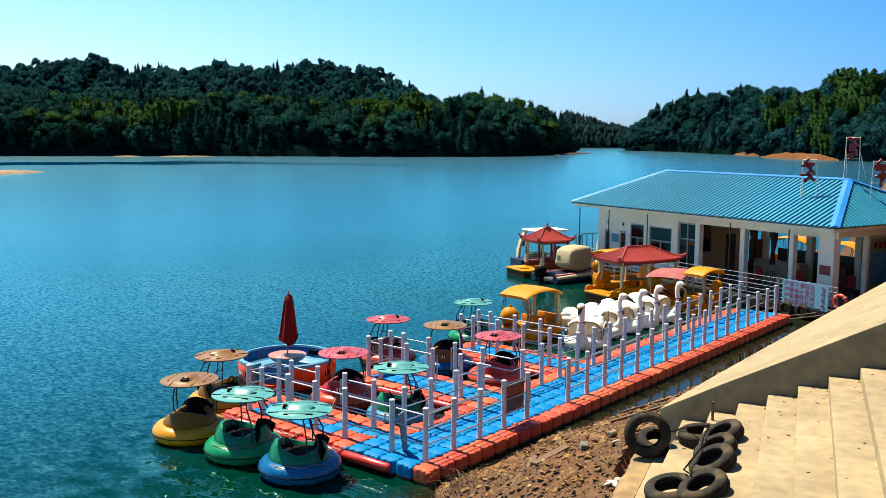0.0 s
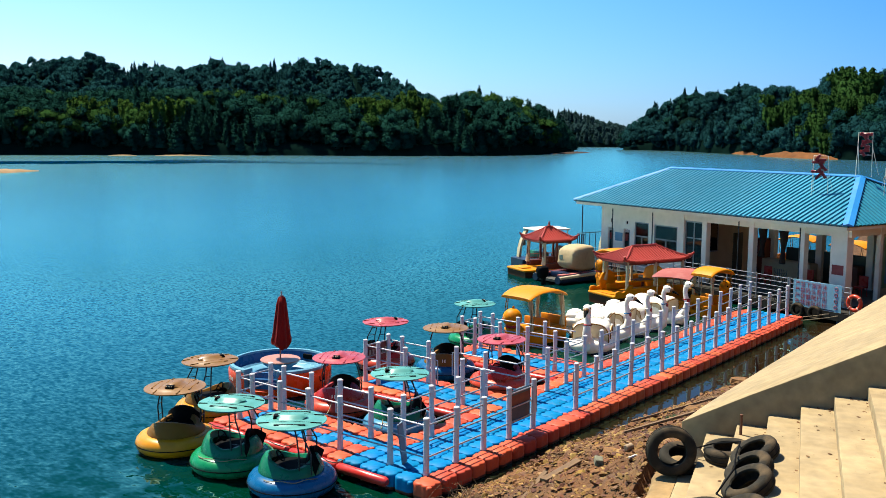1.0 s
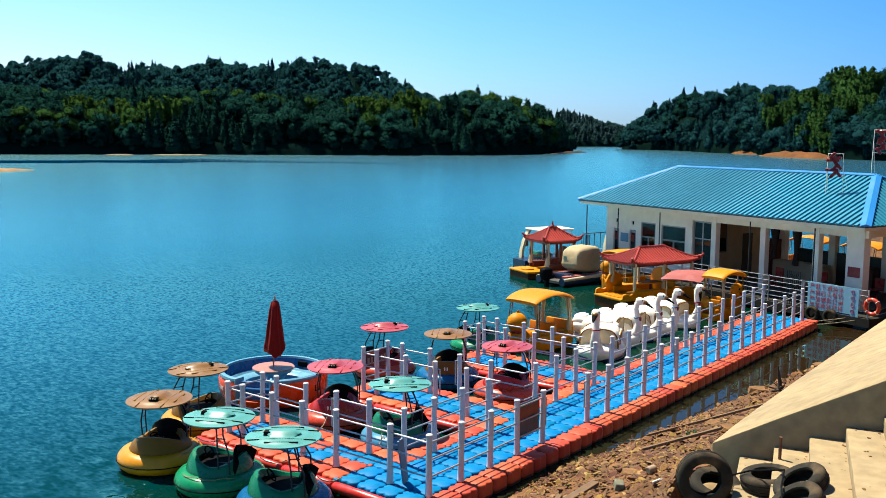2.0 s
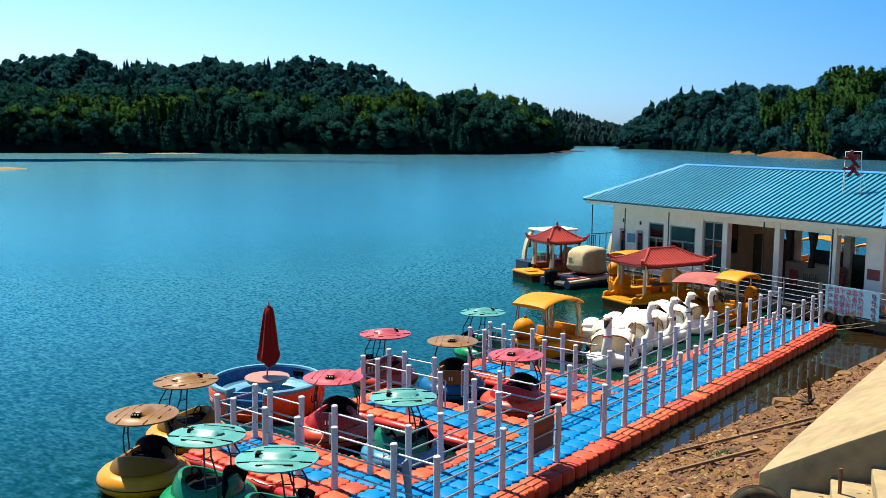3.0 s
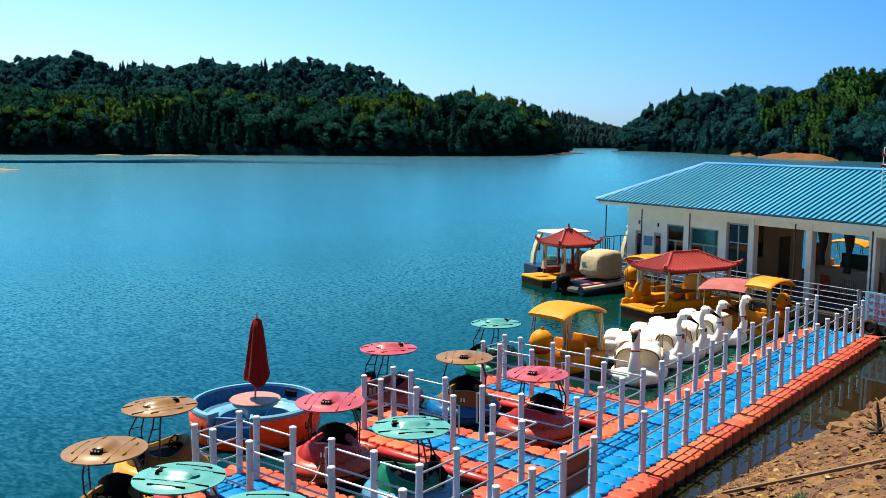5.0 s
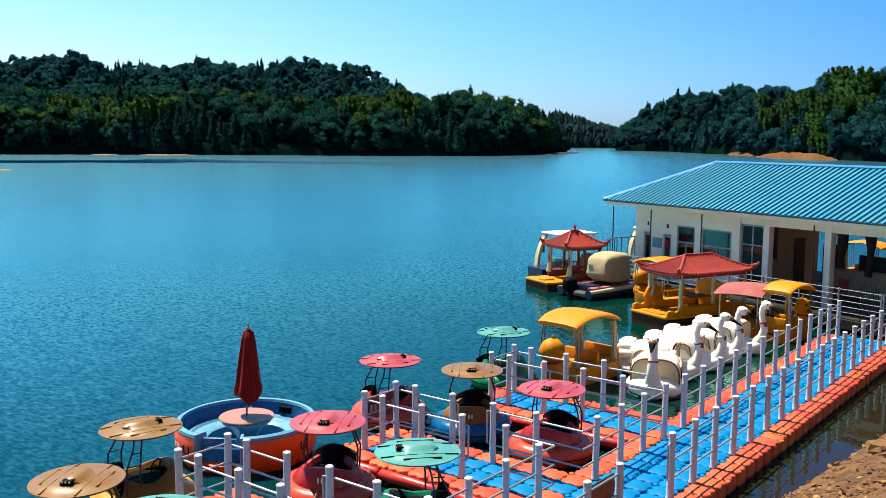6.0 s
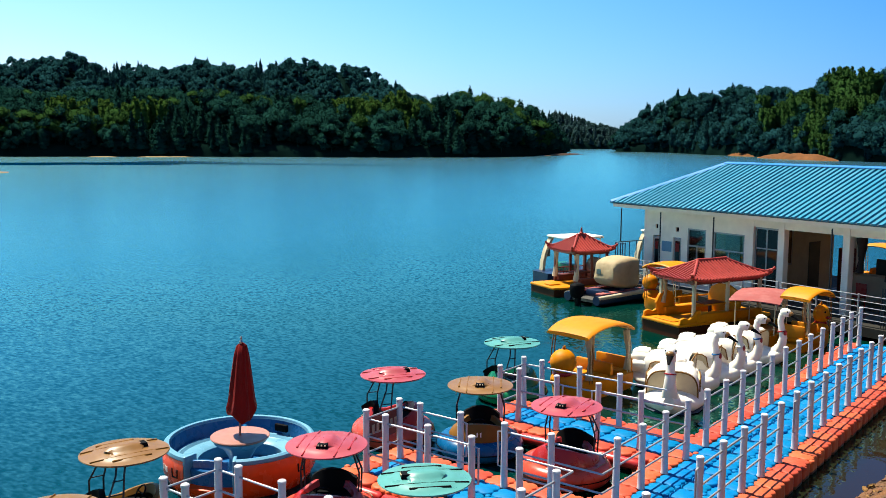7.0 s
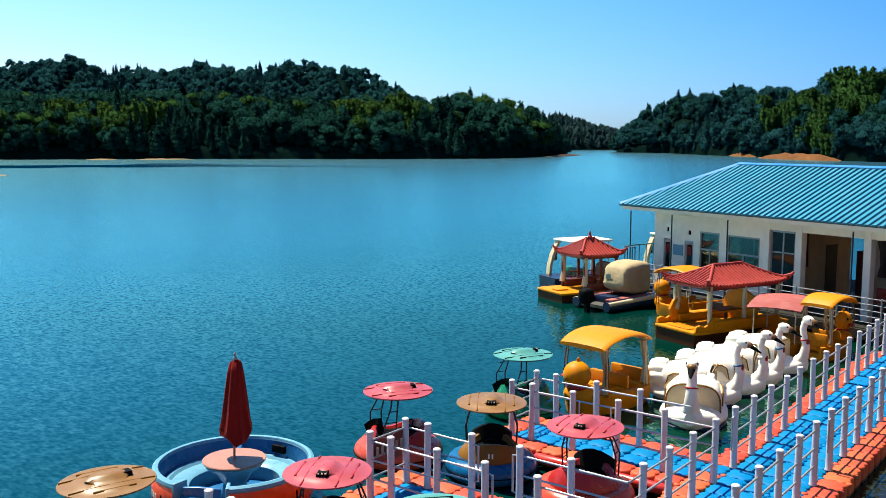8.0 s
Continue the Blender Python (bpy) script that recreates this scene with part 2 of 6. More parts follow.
    along.operation = "DOT_PRODUCT"
    along.inputs[1].default_value = wind
    link(total, along.inputs[0])
    over = node("ShaderNodeMath", "MAXIMUM", node("ShaderNodeMath", "SUBTRACT", along.outputs["Value"], 0.05), 0.0)
    back = nt.nodes.new("ShaderNodeVectorMath")
    back.operation = "SCALE"
    back.inputs[0].default_value = wind
    link(over, back.inputs["Scale"])
    total = node("ShaderNodeVectorMath", "SUBTRACT", total, back.outputs[0])
    # slicks: long calm bands out on the lake, and still water between walkway and bank
    slick = ranged(rippled(0.012, 52, 0.25, 3.0).outputs["Fac"], 0.40, 0.56, 0.6, 1.0)
    still = ranged(silt, 0.0, 1.0, 1.0, 0.05)
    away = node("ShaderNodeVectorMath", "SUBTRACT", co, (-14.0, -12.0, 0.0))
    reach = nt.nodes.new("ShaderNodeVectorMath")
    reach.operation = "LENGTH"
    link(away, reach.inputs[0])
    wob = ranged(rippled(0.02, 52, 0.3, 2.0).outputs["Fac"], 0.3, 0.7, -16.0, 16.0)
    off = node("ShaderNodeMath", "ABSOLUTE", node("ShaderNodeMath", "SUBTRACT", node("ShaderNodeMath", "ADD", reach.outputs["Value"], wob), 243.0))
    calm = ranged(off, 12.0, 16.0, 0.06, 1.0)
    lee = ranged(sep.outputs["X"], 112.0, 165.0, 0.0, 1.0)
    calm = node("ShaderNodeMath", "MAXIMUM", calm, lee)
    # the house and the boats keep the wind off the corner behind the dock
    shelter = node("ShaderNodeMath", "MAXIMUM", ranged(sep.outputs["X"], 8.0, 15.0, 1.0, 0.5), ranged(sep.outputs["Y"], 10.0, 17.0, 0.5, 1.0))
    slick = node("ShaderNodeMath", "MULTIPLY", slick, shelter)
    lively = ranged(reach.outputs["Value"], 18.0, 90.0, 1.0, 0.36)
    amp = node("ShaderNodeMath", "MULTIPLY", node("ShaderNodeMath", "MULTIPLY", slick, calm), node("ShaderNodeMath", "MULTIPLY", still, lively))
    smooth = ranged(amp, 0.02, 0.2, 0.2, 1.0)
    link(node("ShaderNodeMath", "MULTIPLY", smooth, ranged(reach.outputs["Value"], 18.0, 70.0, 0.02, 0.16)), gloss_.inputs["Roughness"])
    flat = node("ShaderNodeVectorMath", "MULTIPLY", total, (1, 1, 0))
    scaled = nt.nodes.new("ShaderNodeVectorMath")
    scaled.operation = "SCALE"
    link(flat, scaled.inputs[0]), link(amp, scaled.inputs["Scale"])
    n = node("ShaderNodeVectorMath", "ADD", scaled.outputs[0], (0, 0, 1))
    n = node("ShaderNodeVectorMath", "NORMALIZE", n)
    link(n, gloss_.inputs["Normal"]), link(n, facing.inputs["Normal"])
    return mt


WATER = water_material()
ORANGE = material("orange_plastic", (0.92, 0.135, 0.058), 0.55, shine=0.15, vary=0.1, grain=14, bump=0.002, spots=0.35, spot_color=(0.50, 0.13, 0.07), spot_scale=2.0, random_vary=0.12)
BLUE = material("blue_plastic", (0.0015, 0.27, 0.66), 0.55, shine=0.10, vary=0.1, grain=14, bump=0.002, spots=0.35, spot_color=(0.02, 0.20, 0.48), spot_scale=2.0, random_vary=0.12)
RED = material("red_plastic", (0.85, 0.040, 0.030), 0.35, vary=0.1, grain=10, spots=0.3, spot_scale=2)
POST = material("white_post_paint", (0.95, 0.93, 0.98), 0.5, vary=0.08, grain=12, spots=0.25, spot_color=(0.42, 0.36, 0.36), spot_scale=3)
STEEL = material("galvanised_tube", (0.66, 0.67, 0.70), 0.38, metal=0.5, vary=0.1, grain=20)
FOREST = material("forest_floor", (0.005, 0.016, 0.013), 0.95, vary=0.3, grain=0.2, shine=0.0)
# wet waterline on the floats, with shade put into its dark red
WET_SHADE = material("wet_waterline_shade", (0.15, 0.03, 0.014), 0.45, vary=0.3, grain=6)
# distance haze is put into the ridge, far and dark leaf colours as blue
LEAF_HAZY = material("hazy_ridge_leaves", (0.018, 0.073, 0.080), 0.9, vary=0.2, grain=0.2, island=0.07, shine=0.0)
LEAF_HAZY_FAR = material("hazy_far_leaves", (0.026, 0.075, 0.080), 0.85, vary=0.15, grain=0.25, island=0.07, shine=0.05)
LEAF_DARK = material("dark_leaves", (0.015, 0.062, 0.049), 0.9, vary=0.25, grain=0.25, island=0.07, shine=0.0)
LEAF = material("green_leaves", (0.040, 0.098, 0.026), 0.9, vary=0.25, grain=0.25, island=0.07, shine=0.0)
BAMBOO = material("yellow_green_leaves", (0.056, 0.120, 0.026), 0.9, vary=0.2, grain=0.25, island=0.2, shine=0.0)
EARTH = material("red_earth", (0.23, 0.088, 0.026), 0.95, vary=0.25, grain=0.6, bump=0.05, bump_scale=2, shine=0.1)
SAND = material("pale_sand", (0.42, 0.26, 0.13), 0.95, vary=0.2, grain=0.6, shine=0.1)
SHORE = material("brown_shore_mud", (0.10, 0.055, 0.035), 0.95, vary=0.25, grain=0.6, shine=0.1)
for _leaf in (LEAF_HAZY, LEAF_HAZY_FAR, LEAF_DARK, LEAF, BAMBOO):
    thin_leaves(_leaf)
SOIL = material("stony_soil", (0.188, 0.066, 0.008), 0.95, vary=0.4, grain=5, bump=0.06, bump_scale=12, spots=0.6, spot_color=(0.30, 0.17, 0.05), spot_scale=1.5)
CONCRETE = material("concrete", (0.49, 0.345, 0.17), 0.9, vary=0.22, grain=5, bump=0.0015, bump_scale=70, spots=0.5, spot_color=(0.31, 0.205, 0.095), spot_scale=1.6)
ROOF = material("blue_roof_sheet", (0.048, 0.355, 0.52), 0.42, shine=0.22, vary=0.08, grain=1.5, spots=0.2, spot_color=(0.06, 0.30, 0.46), spot_scale=0.6)
# darker valley colour paints in shading and dirt between the ribs
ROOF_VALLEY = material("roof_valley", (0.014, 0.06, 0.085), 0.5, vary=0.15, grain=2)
ROOF_TRIM = material("blue_roof_flashing", (0.03, 0.30, 0.78), 0.4, vary=0.08, grain=2)
WALL = material("white_wall_panel", (1.62, 1.44, 1.18), 0.7, vary=0.06, grain=3, spots=0.2, spot_color=(0.5, 0.46, 0.4), spot_scale=0.8)


def gloss(name, color, rough=0.28, **k):
    k.setdefault("shine", 0.3)
    return material(name, color, rough, vary=k.pop("vary", 0.07), grain=k.pop("grain", 7), spots=k.pop("spots", 0.25), spot_scale=2.5, **k)


TEAL_LID = gloss("teal_fibreglass", (0.15, 0.48, 0.43), 0.32)
TAN_LID = gloss("tan_fibreglass", (0.38, 0.18, 0.045), 0.35)
PINK_LID = gloss("pink_fibreglass", (0.64, 0.10, 0.12), 0.35)
YELLOW_TUBE = gloss("yellow_pvc", (0.98, 0.38, 0.004), 0.36)
GREEN_TUBE = gloss("green_pvc", (0.012, 0.33, 0.12), 0.28)
BLUE_TUBE = gloss("blue_pvc", (0.004, 0.15, 0.38), 0.28)
LIGHT_BLUE_TUBE = gloss("light_blue_pvc", (0.10, 0.38, 0.62), 0.3)
RED_TUBE = gloss("orange_red_pvc", (0.95, 0.10, 0.045), 0.3)
RED_SHELL = gloss("red_fibreglass", (0.62, 0.026, 0.022), 0.3)
GREEN_SHELL = gloss("green_fibreglass", (0.012, 0.25, 0.12), 0.3)
TAN_SHELL = gloss("brown_fibreglass", (0.34, 0.15, 0.025), 0.45, shine=0.1)
BLACK = material("black_vinyl", (0.010, 0.010, 0.011), 0.7, vary=0.2, grain=10, shine=0.03)
DARK_STEEL = material("dark_painted_tube", (0.03, 0.05, 0.06), 0.45, metal=0.4, vary=0.15, grain=12)
HULL_ORANGE = gloss("orange_hull_paint", (1.6, 0.12, 0.012), 0.25, spots=0.12)
HULL_BLUE = gloss("blue_hull_paint", (0.03, 0.20, 0.50), 0.28)
HULL_PALE = gloss("pale_blue_paint", (0.22, 0.52, 0.72), 0.32)
TABLE_PINK = gloss("salmon_table", (0.66, 0.28, 0.20), 0.4)
WHITE_PAINT = gloss("white_fibreglass", (1.60, 1.46, 1.24), 0.35, spots=0.15)
CREAM = gloss("cream_fibreglass", (1.0, 0.80, 0.50), 0.45)
MAROON = material("maroon_umbrella_cloth", (0.33, 0.012, 0.008), 0.75, vary=0.15, grain=9, bump=0.01, bump_scale=6, stretch=(6, 6, 0.7), shine=0.08)
YELLOW = gloss("deep_yellow_paint", (1.06, 0.355, 0.003), 0.5, shine=0.12)
YELLOW_DARK = gloss("ochre_paint", (1.0, 0.30, 0.003), 0.5, shine=0.12)
ROOF_RED = gloss("red_glazed_tile", (0.60, 0.075, 0.055), 0.45, vary=0.14, shine=0.15)
WOOD_RED = gloss("red_brown_wood", (0.26, 0.05, 0.025), 0.5, vary=0.15)
PINK_CLOTH = material("faded_red_awning", (0.52, 0.088, 0.075), 0.8, vary=0.1, grain=4, spots=0.3, spot_color=(0.6, 0.26, 0.22), spot_scale=2)
HULL_DARK = gloss("dark_hull_paint", (0.085, 0.026, 0.012), 0.4, shine=0.03)
NAVY = gloss("navy_paint", (0.012, 0.03, 0.09), 0.35)
BEIGE_CLOTH = material("beige_boat_cover", (0.66, 0.48, 0.25), 0.85, vary=0.12, grain=5, bump=0.02, bump_scale=3)
RUBBER = material("old_tyre_rubber", (0.045, 0.037, 0.027), 0.85, vary=0.3, grain=9, bump=0.004, bump_scale=40, spots=0.75, spot_color=(0.20, 0.13, 0.07), spot_scale=3.5, shine=0.12)
GLASS_DARK = material("window_glass", (0.012, 0.018, 0.02), 0.08, vary=0.1, grain=2, shine=0.25)
CLEAR_GLASS = bpy.data.materials.new("clear_window_glass")
CLEAR_GLASS.use_nodes = True
_g = CLEAR_GLASS.node_tree
_see, _shine, _mix, _fres = (_g.nodes.new("ShaderNode" + k) for k in ("BsdfTransparent", "BsdfGlossy", "MixShader", "Fresnel"))
_see.inputs["Color"].default_value = (0.62, 0.74, 0.70, 1)
_shine.inputs["Roughness"].default_value, _fres.inputs["IOR"].default_value = 0.04, 1.5
_g.links.new(_fres.outputs[0], _mix.inputs[0]), _g.links.new(_see.outputs[0], _mix.inputs[1]), _g.links.new(_shine.outputs[0], _mix.inputs[2])
_g.links.new(_mix.outputs[0], _g.nodes["Material Output"].inputs["Surface"])
CURTAIN = material("cream_curtain_cloth", (1.0, 0.80, 0.46), 0.85, vary=0.12, grain=6)
ALU = material("window_aluminium", (0.55, 0.56, 0.56), 0.4, metal=0.6, vary=0.08, grain=10)
INTERIOR = material("hall_back_wall", (0.90, 0.68, 0.42), 0.8, vary=0.12, grain=2)
CLAY = material("pale_clay_chip", (0.40, 0.205, 0.066), 0.9, vary=0.3, grain=9, bump=0.006, bump_scale=30, island=0.35)
FLOOR = material("hall_floor", (0.10, 0.09, 0.075), 0.5, vary=0.12, grain=3)
SIGN_RED = gloss("red_sign_paint", (0.36, 0.010, 0.012), 0.3)
SIGN_BLUE = material("pale_blue_banner", (0.34, 0.72, 0.92), 0.6, vary=0.05, grain=3)
SIGN_TEXT = material("red_print", (0.62, 0.022, 0.04), 0.6, vary=0.05, grain=5)
ROPE = material("old_rope", (0.42, 0.32, 0.20), 0.9, vary=0.2, grain=30)
PLANK = material("weathered_plank", (0.24, 0.125, 0.05), 0.85, vary=0.2, grain=4, stretch=(1, 12, 12), bump=0.004)
STONE = material("bank_stone", (0.265, 0.106, 0.022), 0.9, vary=0.35, grain=9, bump=0.01, bump_scale=25, island=0.5)
RUST = material("rusty_steel", (0.24, 0.08, 0.03), 0.8, vary=0.25, grain=14)
GREEN_DARK = material("dark_green_panel", (0.09, 0.11, 0.09), 0.5, vary=0.12, grain=3, shine=0.2)
LEAF_WEED = material("weed_leaves", (0.05, 0.12, 0.03), 0.8, vary=0.2, grain=5, island=0.25)


# ---- lake and hills ----
lake = Shape()
_xs = [-900, -40, 60, 400, 3200]
lake.add([(x, y, 0) for x in _xs for y in _xs], [(i * 5 + j, (i + 1) * 5 + j, (i + 1) * 5 + j + 1, i * 5 + j + 1) for i in range(4) for j in range(4)])
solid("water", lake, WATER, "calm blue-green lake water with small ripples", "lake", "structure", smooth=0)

EYE = Vector((-14.0, -12.0))


def hill(name, label, az, shore, crest, height, hidden, seed, count, bamboo, bluff=1.5, sizes=(6.0, 10.0), floor=None, detail="", start=0.0, edge=True, leaves=(), conifers=0.26, inset=0.5):
    """A wooded slope: for bearings az (degrees from +x) the distance of its shore and crest from the landing and the crest's height."""
    rng = np.random.default_rng(seed)
    leaves = leaves or (LEAF_DARK, LEAF, BAMBOO)

    def ground(a, r):
        s, c, h = (np.interp(a, az, q) for q in (shore, crest, height))
        u = np.clip((r - s) / np.maximum(c - s, 1), 0, 2.2)
        rise = np.where(u < 1, u ** 0.85 * (1.6 - 0.6 * u), 1 - 0.35 * (u - 1) ** 2)
        lumps = 1 + 0.10 * np.sin(a * 1.9 + seed) * np.sin(r * 0.045 + seed) + 0.05 * np.sin(a * 5.1) * np.sin(r * 0.09)
        return np.where(u <= 0, -2.0 + 0 * r, bluff * np.clip(u * 26, 0, 1) + (h - bluff) * rise * lumps)

    def spot(a, r):
        return EYE.x + r * np.cos(np.radians(a)), EYE.y + r * np.sin(np.radians(a))

    na, nr = 90, 36
    aa = np.linspace(az[0], az[-1], na)
    verts, faces = [], []
    for a in aa:
        s, c = np.interp(a, az, shore), np.interp(a, az, crest)
        for k in range(nr):
            r = s - 4 + (c + hidden - s) * (k / (nr - 1)) ** 1.3
            x, y = spot(a, r)
            z = float(ground(a, r)) if k else -2.0
            verts.append((x, y, z))
    faces = [(i * nr + k, i * nr + k + 1, (i + 1) * nr + k + 1, (i + 1) * nr + k) for i in range(na - 1) for k in range(nr - 1)]
    land = Shape().add(verts, faces)
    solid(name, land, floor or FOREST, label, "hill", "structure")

    # woods: an even scatter over the slope and a close row along the shore
    pts = []
    for n in range(count):
        a = rng.uniform(az[0], az[-1])
        s, c = np.interp(a, az, shore), np.interp(a, az, crest)
        u = start + (1 - start) * rng.uniform(0, 1) ** 1.2
        r = s + 0.8 + (c + hidden * 0.5 - s) * u
        pts.append((a, r, 1.0))
    a = az[0]
    while edge and a < az[-1]:
        s = float(np.interp(a, az, shore))
        pts.append((a, s + inset + rng.uniform(0, 7), rng.uniform(0.55, 1.0)))
        if rng.random() < 0.4:
            pts.append((a, s + inset + rng.uniform(-0.3, 2.0), rng.uniform(0.2, 0.4)))
        run = (float(np.interp(a + 0.2, az, shore)) - s) / radians(0.2)
        a += math.degrees(3.6 / math.hypot(s, run))
    vs, fs, ms, ns, off = [], [], [], [], 0
    for a, r, grow in pts:
        s, c = np.interp(a, az, shore), np.interp(a, az, crest)
        (x, y), z, u = spot(a, r), float(ground(a, r)), (r - s) / max(c - s, 1)
        patch = noise.noise((x * 0.022, y * 0.022, seed))
        size = rng.uniform(*sizes) * grow
        light = any(abs(a - b0) < b1 and b2 < u < b3 for b0, b1, b2, b3 in bamboo)
        pick = rng.random()
        if light and patch + rng.normal(0, 0.12) > (-0.15 if name == "hill_headland" else 0.0):
            kind, slot = "plume", 2
        elif noise.noise((x * 0.03, y * 0.03, seed + 5)) + rng.normal(0, 0.2) > conifers:
            kind, slot = "pine", 0
        else:
            # lighter crowns stand in for sunlit ones; dark leaves along the shore paint shade
            kind, slot = "broad", (1 if patch + rng.normal(0, 0.30) > 0.24 and u > 0.08 else 0)
        forms = TREES[kind + detail]
        v, f, nn = forms[rng.integers(len(forms))]
        t = rng.uniform(0, 6.28)
        w = size * rng.uniform(0.9, 1.25)
        cx, sn = math.cos(t), math.sin(t)
        vs.append(np.stack([x + (v[:, 0] * cx - v[:, 1] * sn) * w, y + (v[:, 0] * sn + v[:, 1] * cx) * w, z + v[:, 2] * size], 1))
        ns.append(np.stack([nn[:, 0] * cx - nn[:, 1] * sn, nn[:, 0] * sn + nn[:, 1] * cx, nn[:, 2]], 1))
        fs.append(f + off)
        ms.append(np.full(len(f), slot))
        off += len(v)
    vs, fs, ms, ns = (np.concatenate(q) for q in (vs, fs, ms, ns))
    me = bpy.data.meshes.new("woods")
    me.vertices.add(len(vs)), me.loops.add(fs.size), me.polygons.add(len(fs))
    me.vertices.foreach_set("co", vs.astype(np.float32).ravel())
    me.loops.foreach_set("vertex_index", fs.astype(np.int32).ravel())
    me.polygons.foreach_set("loop_start", np.arange(0, fs.size, 3, dtype=np.int32))
    me.polygons.foreach_set("material_index", ms.astype(np.int32))
    for m in leaves:
        me.materials.append(m)
    me.update(calc_edges=True)
    me.polygons.foreach_set("use_smooth", np.ones(len(fs), dtype=bool))
    me.attributes.new("custom_normal", "FLOAT_VECTOR", "POINT").data.foreach_set("vector", ns.astype(np.float32).ravel())
    tagged(new("woods", me), "dense mixed wood of broadleaf trees, pines and bamboo", "trees", kind="stuff")


def tree_forms(seed):
    """Crowns of unit height as many small leaf sprays round a dark core, with a tapered trunk. Each form: points, triangles, leaf normals.
    The sprays' normals follow the crown's rounded clumps, as leaves turn outwards to the light."""
    rng = np.random.default_rng(seed)
    forms = {k + d: [] for k in ("broad", "pine", "plume") for d in ("", "_far")}
    for kind in forms:
        share = 0.36 if kind.endswith("_far") else 1.0
        for n in range(9):
            vs, fs, ns = [], [], []

            def tri(a, b, c, out):
                fs.append((len(vs), len(vs) + 1, len(vs) + 2))
                vs.extend((a, b, c))
                ns.extend(out if isinstance(out, tuple) else (out, out, out))

            def spray(p, size, out, face):
                d = out + rng.normal(0, 0.12, 3)
                d /= np.linalg.norm(d) + 1e-9
                s = np.cross(d, rng.normal(0, 1, 3))
                s /= np.linalg.norm(s) + 1e-9
                w = np.cross(d, s)
                p, q = np.asarray(p), size * rng.uniform(0.6, 1.4)
                tri(p - s * q * 0.5, p + s * q * 0.5, p + w * q * 0.9 + d * q * 0.06, face)
                tri(p - s * q * 0.45 + d * q * 0.04, p + s * q * 0.5, p - w * q * 0.8, face)

            lobes = []
            if kind.startswith("broad"):
                wide, squat = rng.uniform(0.8, 1.15), rng.uniform(0.85, 1.0)
                for k in range(rng.integers(9, 13)):
                    t, h = rng.uniform(0, 6.28), rng.uniform(0.14, 0.80)
                    rr = rng.uniform(0.10, 0.30) * wide * (1.15 - 0.5 * h)
                    lobes.append((np.array([math.cos(t) * rr, math.sin(t) * rr, h * squat]), rng.uniform(0.10, 0.22), rng.uniform(0.65, 0.95)))
                lobes.append((np.array([0, 0, 0.82 * squat]), 0.16, 0.9))
                size, per, mid = 0.046, 56, 0.40
            elif kind.startswith("pine"):
                slim = rng.uniform(0.8, 1.2)
                for k in range(13):
                    h = 0.06 + 0.93 * (1 - (1 - k / 12) ** 1.7)
                    lobes.append((np.array([rng.normal(0, 0.012), rng.normal(0, 0.012), h]), slim * 0.27 * (1.02 - h) * rng.uniform(0.8, 1.15) + 0.003, 0.6))
                size, per, mid = 0.046, 30, 0.25
            else:
                for _ in range(6):
                    t, rr = rng.uniform(0, 6.28), rng.uniform(0.08, 0.24)
                    for h, q in ((0.16, 0.15), (0.36, 0.15), (0.56, 0.14), (0.74, 0.11), (0.88, 0.06)):
                        lobes.append((np.array([math.cos(t) * rr * (0.5 + h), math.sin(t) * rr * (0.5 + h), h + rng.uniform(-0.05, 0.1)]), q, 1.2))
                size, per, mid = 0.044, 20, 0.34
            if share < 1:
                size, per = size * 1.4, max(6, int(per * share))
            for c, r, sq in lobes:
                whole = c - np.array([0, 0, mid])

                def face(d):
                    q = d * 0.40 + whole * 1.1 + np.array([0, 0, 0.28]) + rng.normal(0, 0.16, 3)
                    return q / (np.linalg.norm(q) + 1e-9)

                for _ in range(per):
                    d = rng.normal(0, 1, 3)
                    d /= np.linalg.norm(d)
                    if d[2] < -0.6:
                        continue
                    spray(c + d * r * np.array([1, 1, sq]) * rng.uniform(0.86, 1.28), min(size, r * 0.6 + 0.008), d, face(d))
                # the clump's leafy mass: a rough ball of a few facets
                turn, rings = rng.uniform(0, 6.28), []
                for lat in (-1.2, -0.5, 0.25, 0.95):
                    rings.append([np.array([math.cos(lat) * math.cos(turn + k * 1.0472), math.cos(lat) * math.sin(turn + k * 1.0472), math.sin(lat)]) for k in range(6)])
                swell = rng.uniform(0.66, 0.98, (4, 6))

                def put(q, w):
                    return c + q * r * w * np.array([1, 1, sq])

                top = np.array([0.0, 0.0, 1.0])
                for k in range(6):
                    m = (k + 1) % 6
                    for i in range(3):
                        corners = ((rings[i][k], swell[i, k]), (rings[i][m], swell[i, m]), (rings[i + 1][m], swell[i + 1, m]), (rings[i + 1][k], swell[i + 1, k]))
                        p0, p1, p2, p3 = (put(*q) for q in corners)
                        n0, n1, n2, n3 = (face(q[0]) for q in corners)
                        tri(p0, p1, p2, (n0, n1, n2))
                        tri(p0, p2, p3, (n0, n2, n3))
                    tri(put(rings[3][k], swell[3, k]), put(rings[3][m], swell[3, m]), put(top, 0.92), (face(rings[3][k]), face(rings[3][m]), face(top)))
            for k in range(4):
                a, b = k * math.pi / 2, (k + 1) * math.pi / 2
                side = np.array([math.cos((a + b) / 2), math.sin((a + b) / 2), 0])
                tri(np.array([0.02 * math.cos(a), 0.02 * math.sin(a), -0.05]), np.array([0.02 * math.cos(b), 0.02 * math.sin(b), -0.05]), np.array([0, 0, 0.6]), side)
            forms[kind].append((np.array(vs), np.array(fs), np.array(ns)))
    return forms


